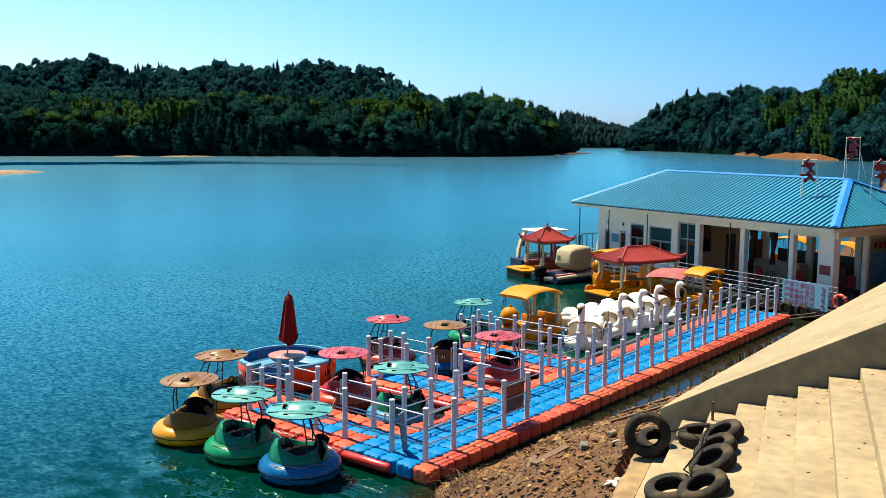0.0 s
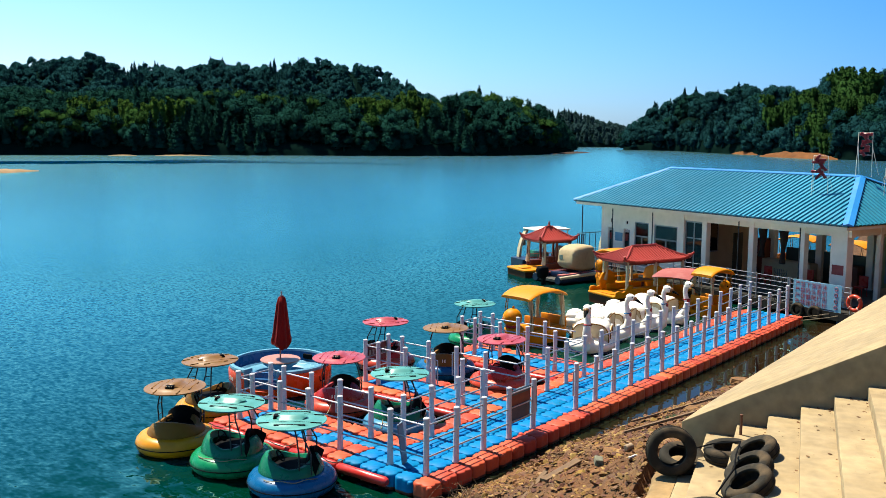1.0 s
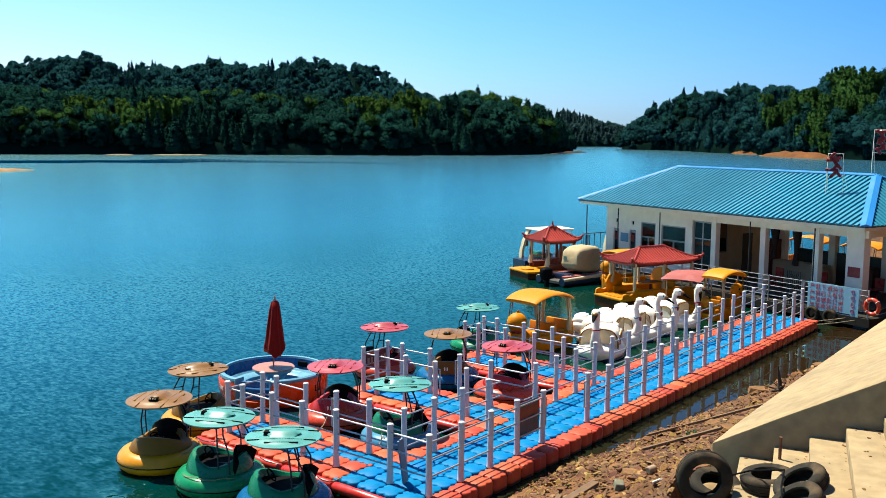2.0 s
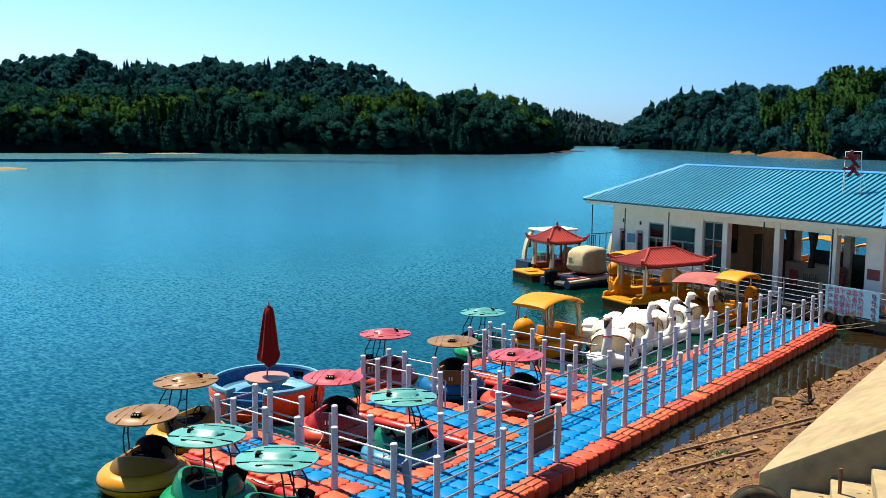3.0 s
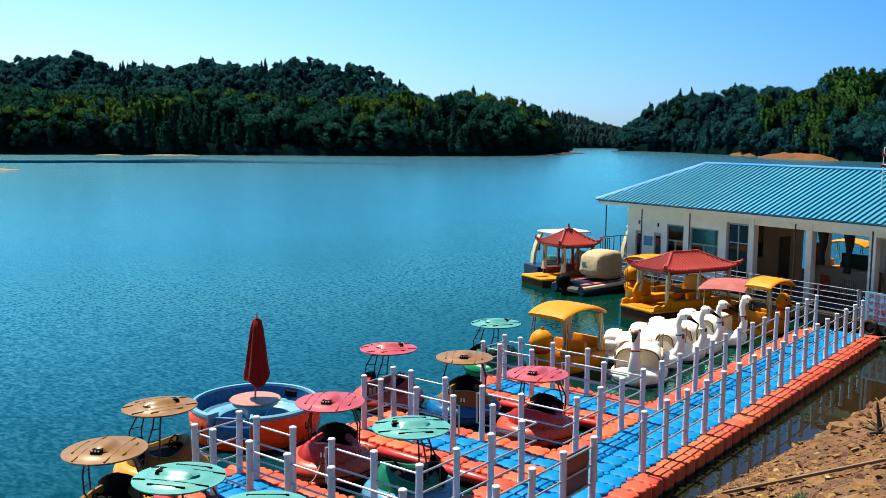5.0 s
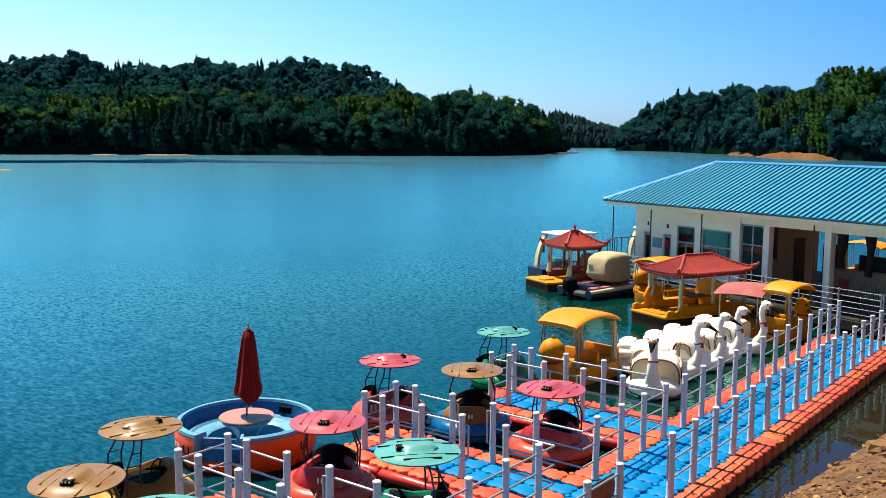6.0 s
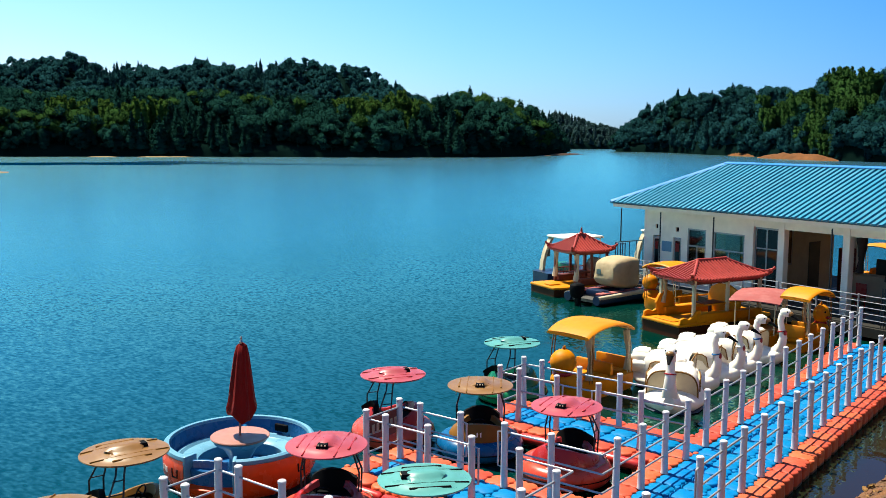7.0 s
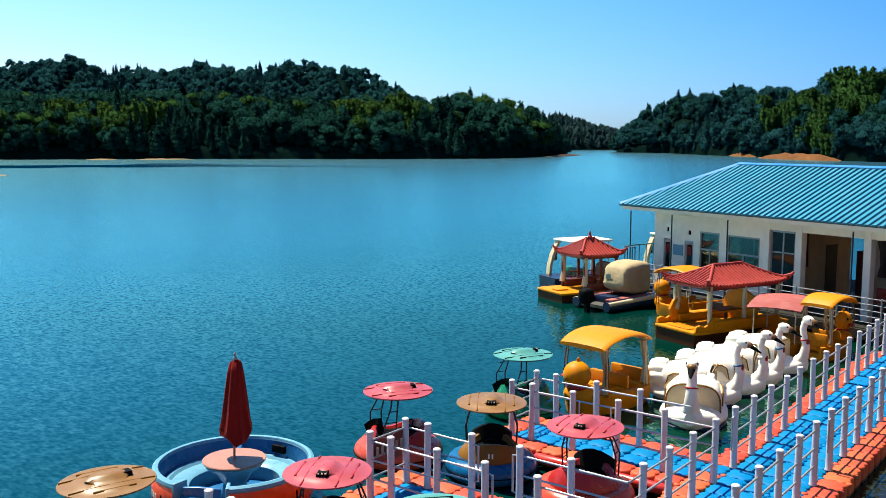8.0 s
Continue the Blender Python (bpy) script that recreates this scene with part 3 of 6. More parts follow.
TREES = tree_forms(3)
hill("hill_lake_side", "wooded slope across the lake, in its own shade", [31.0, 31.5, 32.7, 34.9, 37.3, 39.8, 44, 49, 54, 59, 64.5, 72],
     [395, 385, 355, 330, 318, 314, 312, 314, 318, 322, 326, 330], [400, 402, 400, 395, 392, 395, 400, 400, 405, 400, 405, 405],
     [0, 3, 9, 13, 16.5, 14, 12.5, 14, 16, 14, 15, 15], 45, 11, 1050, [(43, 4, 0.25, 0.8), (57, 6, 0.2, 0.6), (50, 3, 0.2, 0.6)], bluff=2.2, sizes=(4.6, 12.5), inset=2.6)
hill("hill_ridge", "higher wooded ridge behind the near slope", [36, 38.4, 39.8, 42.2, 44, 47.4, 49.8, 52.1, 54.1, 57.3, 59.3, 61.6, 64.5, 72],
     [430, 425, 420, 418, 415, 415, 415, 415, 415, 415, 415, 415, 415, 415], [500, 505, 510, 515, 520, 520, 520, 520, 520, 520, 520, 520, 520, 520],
     [1, 10, 20.7, 32.8, 39, 39.6, 35, 38.2, 34.6, 34.4, 39.2, 36.8, 33.6, 33], 40, 21, 1800, [], sizes=(5.0, 9.0), detail="_far", start=0.08, edge=False, leaves=(LEAF_HAZY, LEAF_HAZY, LEAF), conifers=0.28)
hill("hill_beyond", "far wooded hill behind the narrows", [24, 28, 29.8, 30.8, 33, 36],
     [585, 580, 572, 566, 566, 566], [640, 640, 640, 640, 640, 640], [6, 7.5, 14, 17, 19.5, 21], 40, 5, 420, [], sizes=(5, 7.6), conifers=-0.1, detail="_far", edge=True, leaves=(LEAF_HAZY_FAR, LEAF_HAZY_FAR, LEAF_HAZY_FAR))
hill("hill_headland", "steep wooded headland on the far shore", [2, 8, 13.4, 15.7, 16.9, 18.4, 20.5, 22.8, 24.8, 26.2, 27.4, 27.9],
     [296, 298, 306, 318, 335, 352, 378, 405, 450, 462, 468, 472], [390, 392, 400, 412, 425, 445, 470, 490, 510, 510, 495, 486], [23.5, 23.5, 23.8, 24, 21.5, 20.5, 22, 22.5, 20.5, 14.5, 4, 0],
     50, 8, 640, [(18.1, 1.8, 0.0, 0.5), (15.2, 1.2, 0.2, 0.8)], sizes=(6.0, 11.0), leaves=(LEAF_HAZY, LEAF_DARK, LEAF))


def earth_spit(name, label, az0, az1, dist, deep, high, seed, ground=EARTH):
    """A bare mound of earth along the waterline."""
    q = random.Random(seed)
    rings = []
    for k in range(25):
        u = k / 24
        a = radians(az0 + (az1 - az0) * u)
        d = np.interp(u, [0, 1], dist)
        wide = deep * math.sin(math.pi * min(max(u, 0.02), 0.98)) ** 0.5
        top = high * math.sin(math.pi * min(max(u, 0.02), 0.98)) ** 0.7 * q.uniform(0.75, 1.1)
        rings.append([(EYE.x + r * math.cos(a), EYE.y + r * math.sin(a), z) for r, z in ((d - wide, -0.5), (d - wide * 0.6, top * 0.35 * q.uniform(0.8, 1.2)), (d, top), (d + wide, top * 1.05), (d + wide * 1.4, -0.5))])
    solid(name, Shape().loft(rings), ground, label, "shore", "structure")


earth_spit("shore_headland", "bare red earth bank under the headland", 21.8, 20.2, (396, 375), 6, 1.4, 1)
earth_spit("shore_cove", "bare red earth bank under the headland", 20.1, 15.9, (350, 316), 6, 2.1, 2)
earth_spit("shore_spit", "bare sandy spit by the near shore", 69, 62.3, (176, 192), 5, 0.6, 3, SAND)
earth_spit("shore_strip", "thin sandy strip below the wooded slope", 58.6, 57.0, (316, 315), 1.6, 0.25, 4, SAND)
earth_spit("shore_bank", "thin sandy strip below the wooded slope", 56.0, 52.8, (314, 313), 1.6, 0.28, 5, SAND)
earth_spit("shore_point", "low bare point at the narrows", 32.2, 29.9, (352, 392), 5, 0.6, 6, SHORE)


# ---- floating dock ----
DECK = 0.33  # deck height over the water
CELL = 0.5


def cube_float():
    """One plastic float: rounded square with scalloped sides and a domed top."""
    def ring(half, z, wave):
        pts = []
        for side in range(4):
            for k, along in enumerate((-0.72, -0.36, 0.0, 0.36, 0.72)):
                out = half + (wave if k in (1, 3) else -wave if k == 2 else 0)
                p = (out, along * half)
                for _ in range(side):
                    p = (-p[1], p[0])
                pts.append((p[0], p[1], z))
        return pts
    sh = Shape().loft([ring(0.240, -0.27, 0.004), ring(0.238, -0.05, 0.018), ring(0.228, -0.016, 0.027), ring(0.204, 0.0, 0.025)])
    sh.lathe([(0.060, -0.06), (0.060, -0.012), (0.046, 0.002)], 8, (0.25, 0.25, 0))
    # lower band: wet plastic whose dark colour also paints the waterline shade
    return sh.loft([ring(0.220, -0.36, 0.0), ring(0.238, -0.31, 0.004), ring(0.240, -0.27, 0.004)], caps=False, slot=1)


FLOAT_MESH = {c: cube_float().mesh("float_cube", [m, WET_SHADE], 50) for c, m in (("o", ORANGE), ("b", BLUE))}
dock = thing("floating_dock", "floating dock of blue and orange plastic cubes on the lake", "dock", m=pose(0, 0, DECK))
cells = {}
for i in range(46):
    for j in range(5):
        cells[i, j] = "b" if j in (1, 2, 3) else "o"
for x0 in (0, 9, 18):
    for i in range(4):
        for j in range(4, 14):
            cells[x0 + i, j] = "b" if i in (1, 2) and j < 13 else "o"
for j in (1, 2, 3, 4):
    cells[0, j] = "b"
for c in ((1, 5), (1, 6), (2, 8), (10, 4), (19, 4)):
    cells[c] = "o"
far = {c: Shape() for c in "ob"}
_proto = cube_float()
for (i, j), c in sorted(cells.items()):
    at = Matrix.Translation(((i + 0.5) * CELL, (j + 0.5) * CELL, random.uniform(-0.006, 0.006))) @ pose(0, 0, 0, random.uniform(-0.8, 0.8), random.uniform(-0.8, 0.8), 90 * random.randrange(4))
    if i < 36:
        part("float_cube", FLOAT_MESH[c], None, dock, at=at)
    else:
        far[c].add([at @ Vector(p) for p in _proto.v], _proto.f)
        far[c].m[-len(_proto.f):] = _proto.m
for c, m in (("o", ORANGE), ("b", BLUE)):
    tagged(part("float_cube_rest", far[c], [m, WET_SHADE], dock), kind="stuff")
for x0 in (0.0, 4.5, 9.0):
    y = 1.05 if x0 == 0 else 2.6
    while y < 6.9:
        e = min(y + 1.45, 6.95)
        prof = [(x0 - 0.09, yy, -0.13) for yy in (y, y + 0.06, e - 0.06, e)]
        part("red_fender", Shape().tube(prof, [0.06, 0.105, 0.105, 0.06], 12), RED, dock)
        y += 1.5

# ---- railings ----
POST_H = 1.22
POST_MESH = Shape().lathe([(0.078, 0.0), (0.077, 0.02), (0.070, 0.04), (0.066, 0.22), (0.062, 0.60), (0.061, 1.165), (0.068, 1.172), (0.068, 1.205), (0.052, POST_H)], 12).mesh("post", POST, 40)
RAILS = (0.36, 0.70, 1.04)


def railing(points, skip=(), loop_start=False, loop_end=False):
    """Posts at the given deck places joined by three tubes; corners without a post are marked with a third value."""
    rail = thing("railing", "white post-and-tube railing standing on the floating dock", "railing", "dock railings")
    for p in points:
        if len(p) == 2:
            part("post", POST_MESH, None, rail, at=pose(p[0], p[1], DECK, random.uniform(-0.8, 0.8), random.uniform(-0.8, 0.8), random.uniform(0, 90)))
    for h in RAILS:
        for a, b in zip(points[:-1], points[1:]):
            part("rail", Shape().rod((a[0], a[1], DECK + h), (b[0], b[1], DECK + h), 0.019, seg=8), STEEL, rail)
    for flag, (p, q) in ((loop_start, (points[0], points[1])), (loop_end, (points[-1], points[-2]))):
        if flag:
            d = (Vector(p[:2]) - Vector(q[:2])).normalized() * 0.14
            e = Vector(p[:2]) + d
            part("end_loop", Shape().tube([(p[0], p[1], DECK + 1.04), (e.x, e.y, DECK + 1.02), (e.x, e.y, DECK + 0.38), (p[0], p[1], DECK + 0.36)], 0.019, 8), STEEL, rail)
    return rail


railing([(0.5, 5.0), (0.5, 4.0), (0.5, 3.0), (0.5, 1.5), (0.5, 0.5), (1.5, 0.5), (2.5, 0.5), (3.5, 0.5), (4.5, 0.5)], loop_end=True)
railing([(1.5, 5.0), (1.5, 6.0), (1.5, 6.5), (0.5, 6.5), (0.5, 6.0), (0.5, 5.0, 0)])
railing([(6.5 + k, 0.5) for k in range(5)], loop_start=True)
railing([(11.5 + k, 0.5) for k in range(12)], loop_start=True)
railing([(1.5, 4.0), (1.5, 3.0), (1.5, 2.0), (2.5, 2.0), (3.5, 2.0), (4.5, 2.0), (5.0, 2.0, 0), (5.0, 3.0)], loop_start=True)
railing([(5.0, 4.0), (5.0, 5.0), (5.0, 6.0), (5.0, 6.5), (6.0, 6.5), (6.0, 6.0), (6.0, 5.0)], loop_start=True, loop_end=True)
railing([(6.0, 4.0), (6.0, 3.0), (6.0, 2.0, 0), (6.5, 2.0), (7.5, 2.0), (8.5, 2.0), (9.5, 2.0), (9.5, 3.0), (9.5, 4.0)], loop_start=True, loop_end=True)
railing([(9.5, 5.0), (9.5, 6.0), (9.5, 6.5), (10.5, 6.5), (10.5, 6.0), (10.5, 5.0), (10.5, 4.0), (10.5, 2.9, 0)], loop_start=True)
railing([(10.5 + k, 2.0) for k in range(5)], loop_start=True)
railing([(15.5 + k, 2.0) for k in range(4)])
railing([(19.5 + k, 2.0) for k in range(4)], loop_end=True)


# ---- floating house ----
HOUSE_M = pose(29.53, 14.38, 0, 0, 0, -109.2)  # local x along the front eave, local y towards the back
HL, HW, EAVE, RIDGE, HIP = 16.44, 9.04, 3.85, 5.56, 2.6
house = thing("lake_house", "floating boathouse with blue hipped sheet roof and pale walls", "building", m=HOUSE_M)
part("platform", Shape().box((-0.5, -0.35, 0.14), (HL + 0.6, HW + 0.3, 0.46)), material("wet_platform", (0.05, 0.046, 0.04), 0.8, vary=0.2, grain=2, shine=0.08), house)
for k in range(9):
    part("pontoon", Shape().rod((-0.4 + k * 2.12, -0.2, 0.02), (-0.4 + k * 2.12, HW, 0.02), 0.28, seg=12), NAVY, house)


def wall_with_openings(x0, x1, y, thick, z0, z1, holes):
    """Panels round rectangular openings (x0, x1, z0, z1), cut right through."""
    sh = Shape()
    cuts = sorted({x0, x1, *(h[0] for h in holes), *(h[1] for h in holes)})
    for a, b in zip(cuts[:-1], cuts[1:]):
        spans = sorted((h[2], h[3]) for h in holes if h[0] <= a and h[1] >= b)
        z = z0
        for lo, hi in spans:
            if lo > z:
                sh.box((a, y, z), (b, y + thick, lo))
            z = hi
        if z < z1:
            sh.box((a, y, z), (b, y + thick, z1))
    return sh


DOORS = [(1.79, 2.20, 0.46, 2.50), (2.96, 3.42, 0.46, 2.50)]
WINDOWS = [(3.75, 4.75, 0.75, 2.95), (5.13, 6.69, 1.30, 2.93)]
VENTS = [(1.94, 2.08, 2.80, 2.98), (3.12, 3.27, 2.76, 2.94)]
part("front_wall", wall_with_openings(1.25, 7.10, 0.9, 0.14, 0.46, 3.62, DOORS + WINDOWS + VENTS), WALL, house, smooth=0)
part("end_wall", wall_with_openings(1.05, 5.9, -1.39, 0.14, 0.46, 3.62, [(2.6, 3.8, 1.3, 2.8)]).moved(pose(0, 0, 0, 0, 0, 90)), WALL, house, smooth=0)
part("inner_wall", Shape().box((6.96, 1.041, 0.46), (7.10, 5.89, 3.62)), INTERIOR, house, "warm brown hall wall")
for ya, yb in ((1.5, 3.3),):
    w = part("inner_window", Shape().box((7.102, ya, 1.65), (7.14, yb, 1.71)).box((7.102, ya, 3.09), (7.14, yb, 3.15)).box((7.102, ya, 1.711), (7.14, ya + 0.06, 3.089)).box((7.102, yb - 0.06, 1.711), (7.14, yb, 3.089)), ALU, house)
    part("pane", Shape().box((7.104, ya + 0.06, 1.71), (7.116, yb - 0.06, 3.09)), GLASS_DARK, w)
part("inner_door", Shape().box((7.102, 4.4, 0.47), (7.13, 5.1, 2.5)), GREEN_DARK, house, "dark inner door")
part("back_wall", wall_with_openings(1.25, 7.1, 5.9, 0.14, 0.46, 3.62, [(2.4, 4.2, 1.3, 2.7)]), INTERIOR, house, smooth=0)
for a, b, z0, z1 in DOORS:
    d = part("door", bevelled(Shape().box((a + 0.03, 0.94, z0 + 0.02), (b - 0.03, 0.985, z1 - 0.03)), 0.006, 1), ALU, house)
    part("door_glass", Shape().box((a + 0.10, 0.925, 1.3), (b - 0.10, 0.936, z1 - 0.15)), GLASS_DARK, d)
    part("door_notice", Shape().box((a + 0.13, 0.912, 1.9), (b - 0.13, 0.92, 2.25)), SIGN_RED, d)
for (a, b, z0, z1), cols in zip(WINDOWS, (2, 2)):
    corners = [[(x, 0.92, z), (x, 1.0, z), (x + dx, 1.0, z + dz), (x + dx, 0.92, z + dz)] for x, z, dx, dz in ((a, z0, 0.06, 0.06), (b, z0, -0.06, 0.06), (b, z1, -0.06, -0.06), (a, z1, 0.06, -0.06))]
    w = part("window", Shape().loft(corners + [corners[0]], caps=False), ALU, house, smooth=0)
    part("glazing_bar", Shape().box((a + 0.06, 0.925, z1 - 0.75), (b - 0.06, 0.995, z1 - 0.69)), ALU, w)
    part("glazing_bar", Shape().box(((a + b) / 2 - 0.03, 0.925, z0 + 0.06), ((a + b) / 2 + 0.03, 0.995, z1 - 0.75)), ALU, w)
    for lo, hi in (((a + 0.06, 0.955, z0 + 0.06), ((a + b) / 2 - 0.03, 0.965, z1 - 0.75)), (((a + b) / 2 + 0.03, 0.955, z0 + 0.06), (b - 0.06, 0.965, z1 - 0.75)), ((a + 0.06, 0.955, z1 - 0.69), (b - 0.06, 0.965, z1 - 0.06))):
        part("pane", Shape().box(lo, hi), CLEAR_GLASS, w)
    for c0, c1 in ((a + 0.02, a + 0.30 * (b - a)), (b - 0.22 * (b - a), b - 0.02)):
        folds = [(c0 + (c1 - c0) * k / 24, 1.10 + 0.025 * math.sin(k * 1.6)) for k in range(25)]
        part("curtain", Shape().loft([[(px, py, z) for px, py in folds] + [(px, py + 0.012, z) for px, py in reversed(folds)] for z in (z0 - 0.1, z1 + 0.05)]), CURTAIN, w, "cream curtain")
    part("window_sill", Shape().box((a - 0.05, 0.86, z0 - 0.05), (b + 0.05, 0.898, z0)), WALL, w)
for a, b, z0, z1 in VENTS:
    part("vent", Shape().box((a, 0.95, z0), (b, 0.99, z1)), BLACK, house)
part("notice_board", bevelled(Shape().box((2.34, 0.87, 1.86), (2.89, 0.897, 2.30)), 0.005, 1), HULL_PALE, house, "pale blue notice board")
for x in (8.37, 11.08, 13.71):
    part("column", bevelled(Shape().box((x - 0.14, 0.90, 0.46), (x + 0.14, 1.20, 3.62)), 0.015, 1), WALL, house)
    part("column", bevelled(Shape().box((x - 0.17, 5.7, 0.46), (x + 0.17, 6.02, 3.62)), 0.015, 1), WALL, house)
part("pillar", bevelled(Shape().box((15.10, 0.88, 0.46), (15.86, 1.30, 3.62)), 0.015, 1), WALL, house)
part("pillar_poster", Shape().box((15.22, 0.86, 1.75), (15.74, 0.878, 2.15)), PINK_CLOTH, house, "faded pink poster on the pillar")
for x, y in ((15.6, 3.6), (15.6, 5.9)):
    part("column", bevelled(Shape().box((x - 0.17, y - 0.17, 0.46), (x + 0.17, y + 0.17, 3.62)), 0.015, 1), WALL, house)
part("beam", Shape().box((7.10, 0.92, 3.30), (16.0, 1.18, 3.62)), WALL, house)
part("beam", Shape().box((9.6, 5.72, 3.30), (16.0, 5.98, 3.62)), WALL, house)
part("hall_ceiling", Shape().box((0.3, 0.3, 3.63), (HL - 0.3, HW - 0.3, 3.70)), WALL, house)
part("fascia", Shape().box((0.10, 0.09, 3.66), (HL - 0.10, 0.17, 3.80)), WALL, house)
part("fascia", Shape().box((HL - 0.17, 0.171, 3.66), (HL - 0.09, HW - 0.1, 3.80)), WALL, house)
part("fascia", Shape().box((0.09, 0.171, 3.66), (0.17, HW - 0.1, 3.80)), WALL, house)
for a, b, cols in ((7.12, 8.2, 2),):
    fr = Shape()
    for k in range(cols + 1):
        x = a + 0.03 + (b - a - 0.06) * k / cols
        fr.box((x - 0.03, 1.0, 0.46), (x + 0.03, 1.06, 3.30))
    fr.box((a, 1.0, 0.47), (b, 1.06, 0.56)).box((a, 1.0, 3.22), (b, 1.06, 3.29)).box((a, 1.0, 2.45), (b, 1.06, 2.50))
    screen = part("glazed_screen", fr, ALU, house, "glazed hall screen with aluminium bars")
    for k in range(cols):
        x0, x1 = (a + 0.06 + (b - a - 0.06) * k / cols, a + (b - a - 0.06) * (k + 1) / cols)
        for z0, z1 in ((0.56, 2.45), (2.50, 3.22)):
            part("pane", Shape().box((x0, 1.024, z0), (x1, 1.034, z1)), GLASS_DARK, screen)
part("hall_floor", Shape().box((7.11, 1.0, 0.461), (15.9, 8.8, 0.466)), material("worn_hall_floor", (0.20, 0.185, 0.165), 0.6, vary=0.15, grain=2, shine=0.2), house)
for xa, xb in ((9.2, 10.9), (11.3, 13.5), (13.9, 15.4)):
    part("back_panel", bevelled(Shape().box((xa, 5.80, 0.47), (xb, 5.86, 1.95)), 0.01, 1), GREEN_DARK, house, "dark half-height panel at the hall's back")
part("counter", bevelled(Shape().box((8.9, 4.4, 0.46), (11.6, 5.0, 1.45)), 0.02, 1), INTERIOR, house)
for x, h in ((7.9, 2.3), (12.4, 1.6), (13.0, 1.5)):
    part("cabinet", bevelled(Shape().box((x, 5.2, 0.46), (x + 0.5, 5.65, h)), 0.02, 1), WOOD_RED, house)
for x, y in ((12.0, 3.2), (14.4, 3.6), (10.2, 2.6)):
    st = Shape().box((x, y, 0.86), (x + 0.42, y + 0.42, 0.91))
    for dx, dy in ((0.03, 0.03), (0.39, 0.03), (0.03, 0.39), (0.39, 0.39)):
        st.rod((x + dx, y + dy, 0.46), (x + dx, y + dy, 0.87), 0.018, seg=6)
    st.box((x, y + 0.39, 0.91), (x + 0.42, y + 0.42, 1.35))
    solid("plastic_chair", st, RED_SHELL, "red plastic chair standing in the open hall", "chair", group="hall chairs", m=HOUSE_M)
# dark cloth tied up in the hall opening, and a folded lattice gate behind the railing
HUNG_CLOTH = material("dark_hung_cloth", (0.045, 0.035, 0.030), 0.9, vary=0.2, grain=8, shine=0.05)
for x, low in ((11.55, 2.05), (12.65, 1.85)):
    part("tied_cloth", Shape().tube([(x, 1.10, 3.28), (x + 0.04, 1.09, 2.9), (x + 0.02, 1.08, 2.45), (x - 0.02, 1.09, low)], [0.20, 0.15, 0.09, 0.14], 12), HUNG_CLOTH, house, "dark cloth tied in a bunch")
folding = thing("folding_gate", "folded dark lattice gate standing behind the platform railing", "gate", m=HOUSE_M @ pose(13.15, -0.06, 0.46))
for k in range(8):
    part("upright", Shape().rod((0.09 * k, 0, 0), (0.09 * k, 0, 1.34), 0.014, seg=6), DARK_STEEL, folding)
for k in range(7):
    for h in (0.20, 0.62, 1.04):
        part("lattice_bar", Shape().rod((0.09 * k, 0.012, h), (0.09 * (k + 1), 0.012, h + 0.22), 0.009, seg=5), DARK_STEEL, folding)
# open end bay past the pillar, then a post and a wall that carries a picture board
part("column", bevelled(Shape().box((HL - 0.72, 3.02, 0.46), (HL - 0.52, 3.20, 3.62)), 0.015, 1), WALL, house)
part("end_beam", Shape().box((HL - 0.70, 1.30, 3.32), (HL - 0.54, 5.70, 3.62)), WALL, house)
part("end_wall", Shape().box((HL - 0.70, 3.205, 0.46), (HL - 0.56, 5.70, 3.315)), INTERIOR, house)
board = part("picture_board", bevelled(Shape().box((HL - 0.556, 3.30, 1.05), (HL - 0.52, 5.50, 3.20)), 0.008, 1), material("board_green", (0.30, 0.42, 0.20), 0.6, vary=0.1, grain=3), house, "painted board with a lake picture under a green heading")
part("picture", Shape().box((HL - 0.518, 3.42, 1.25), (HL - 0.510, 5.40, 2.55)), material("lake_picture", (0.12, 0.32, 0.52), 0.6, vary=0.4, grain=1.6, spots=0.7, spot_color=(0.35, 0.50, 0.40), spot_scale=1.4), board)
for k in range(5):
    part("heading_bar", Shape().box((HL - 0.518, 3.50 + 0.36 * k, 2.74), (HL - 0.510, 3.74 + 0.36 * k, 3.02)), SIGN_RED, board)

# roof slopes
MID = HW / 2
RO = 0.05
A, B, C, D_ = (0, 0, EAVE), (HL, 0, EAVE), (HL, HW, EAVE), (0, HW, EAVE)
R0, R1 = (HIP, MID, RIDGE), (HL - HIP, MID, RIDGE)
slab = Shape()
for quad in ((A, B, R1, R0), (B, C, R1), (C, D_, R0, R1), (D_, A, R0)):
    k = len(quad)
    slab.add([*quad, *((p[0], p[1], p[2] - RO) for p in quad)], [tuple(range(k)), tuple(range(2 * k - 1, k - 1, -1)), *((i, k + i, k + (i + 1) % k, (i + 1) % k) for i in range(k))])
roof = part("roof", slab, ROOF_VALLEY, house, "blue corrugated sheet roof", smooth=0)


def rib(p, q, up):
    side = (Vector(q) - Vector(p)).cross(Vector(up)).normalized() * 0.078
    n = Vector(up) * 0.06
    p, q = Vector(p), Vector(q)
    return Shape().loft([[a - side * 1.15, a - side * 0.85 + n, a + side * 0.85 + n, a + side * 1.15] for a in (p, q)])


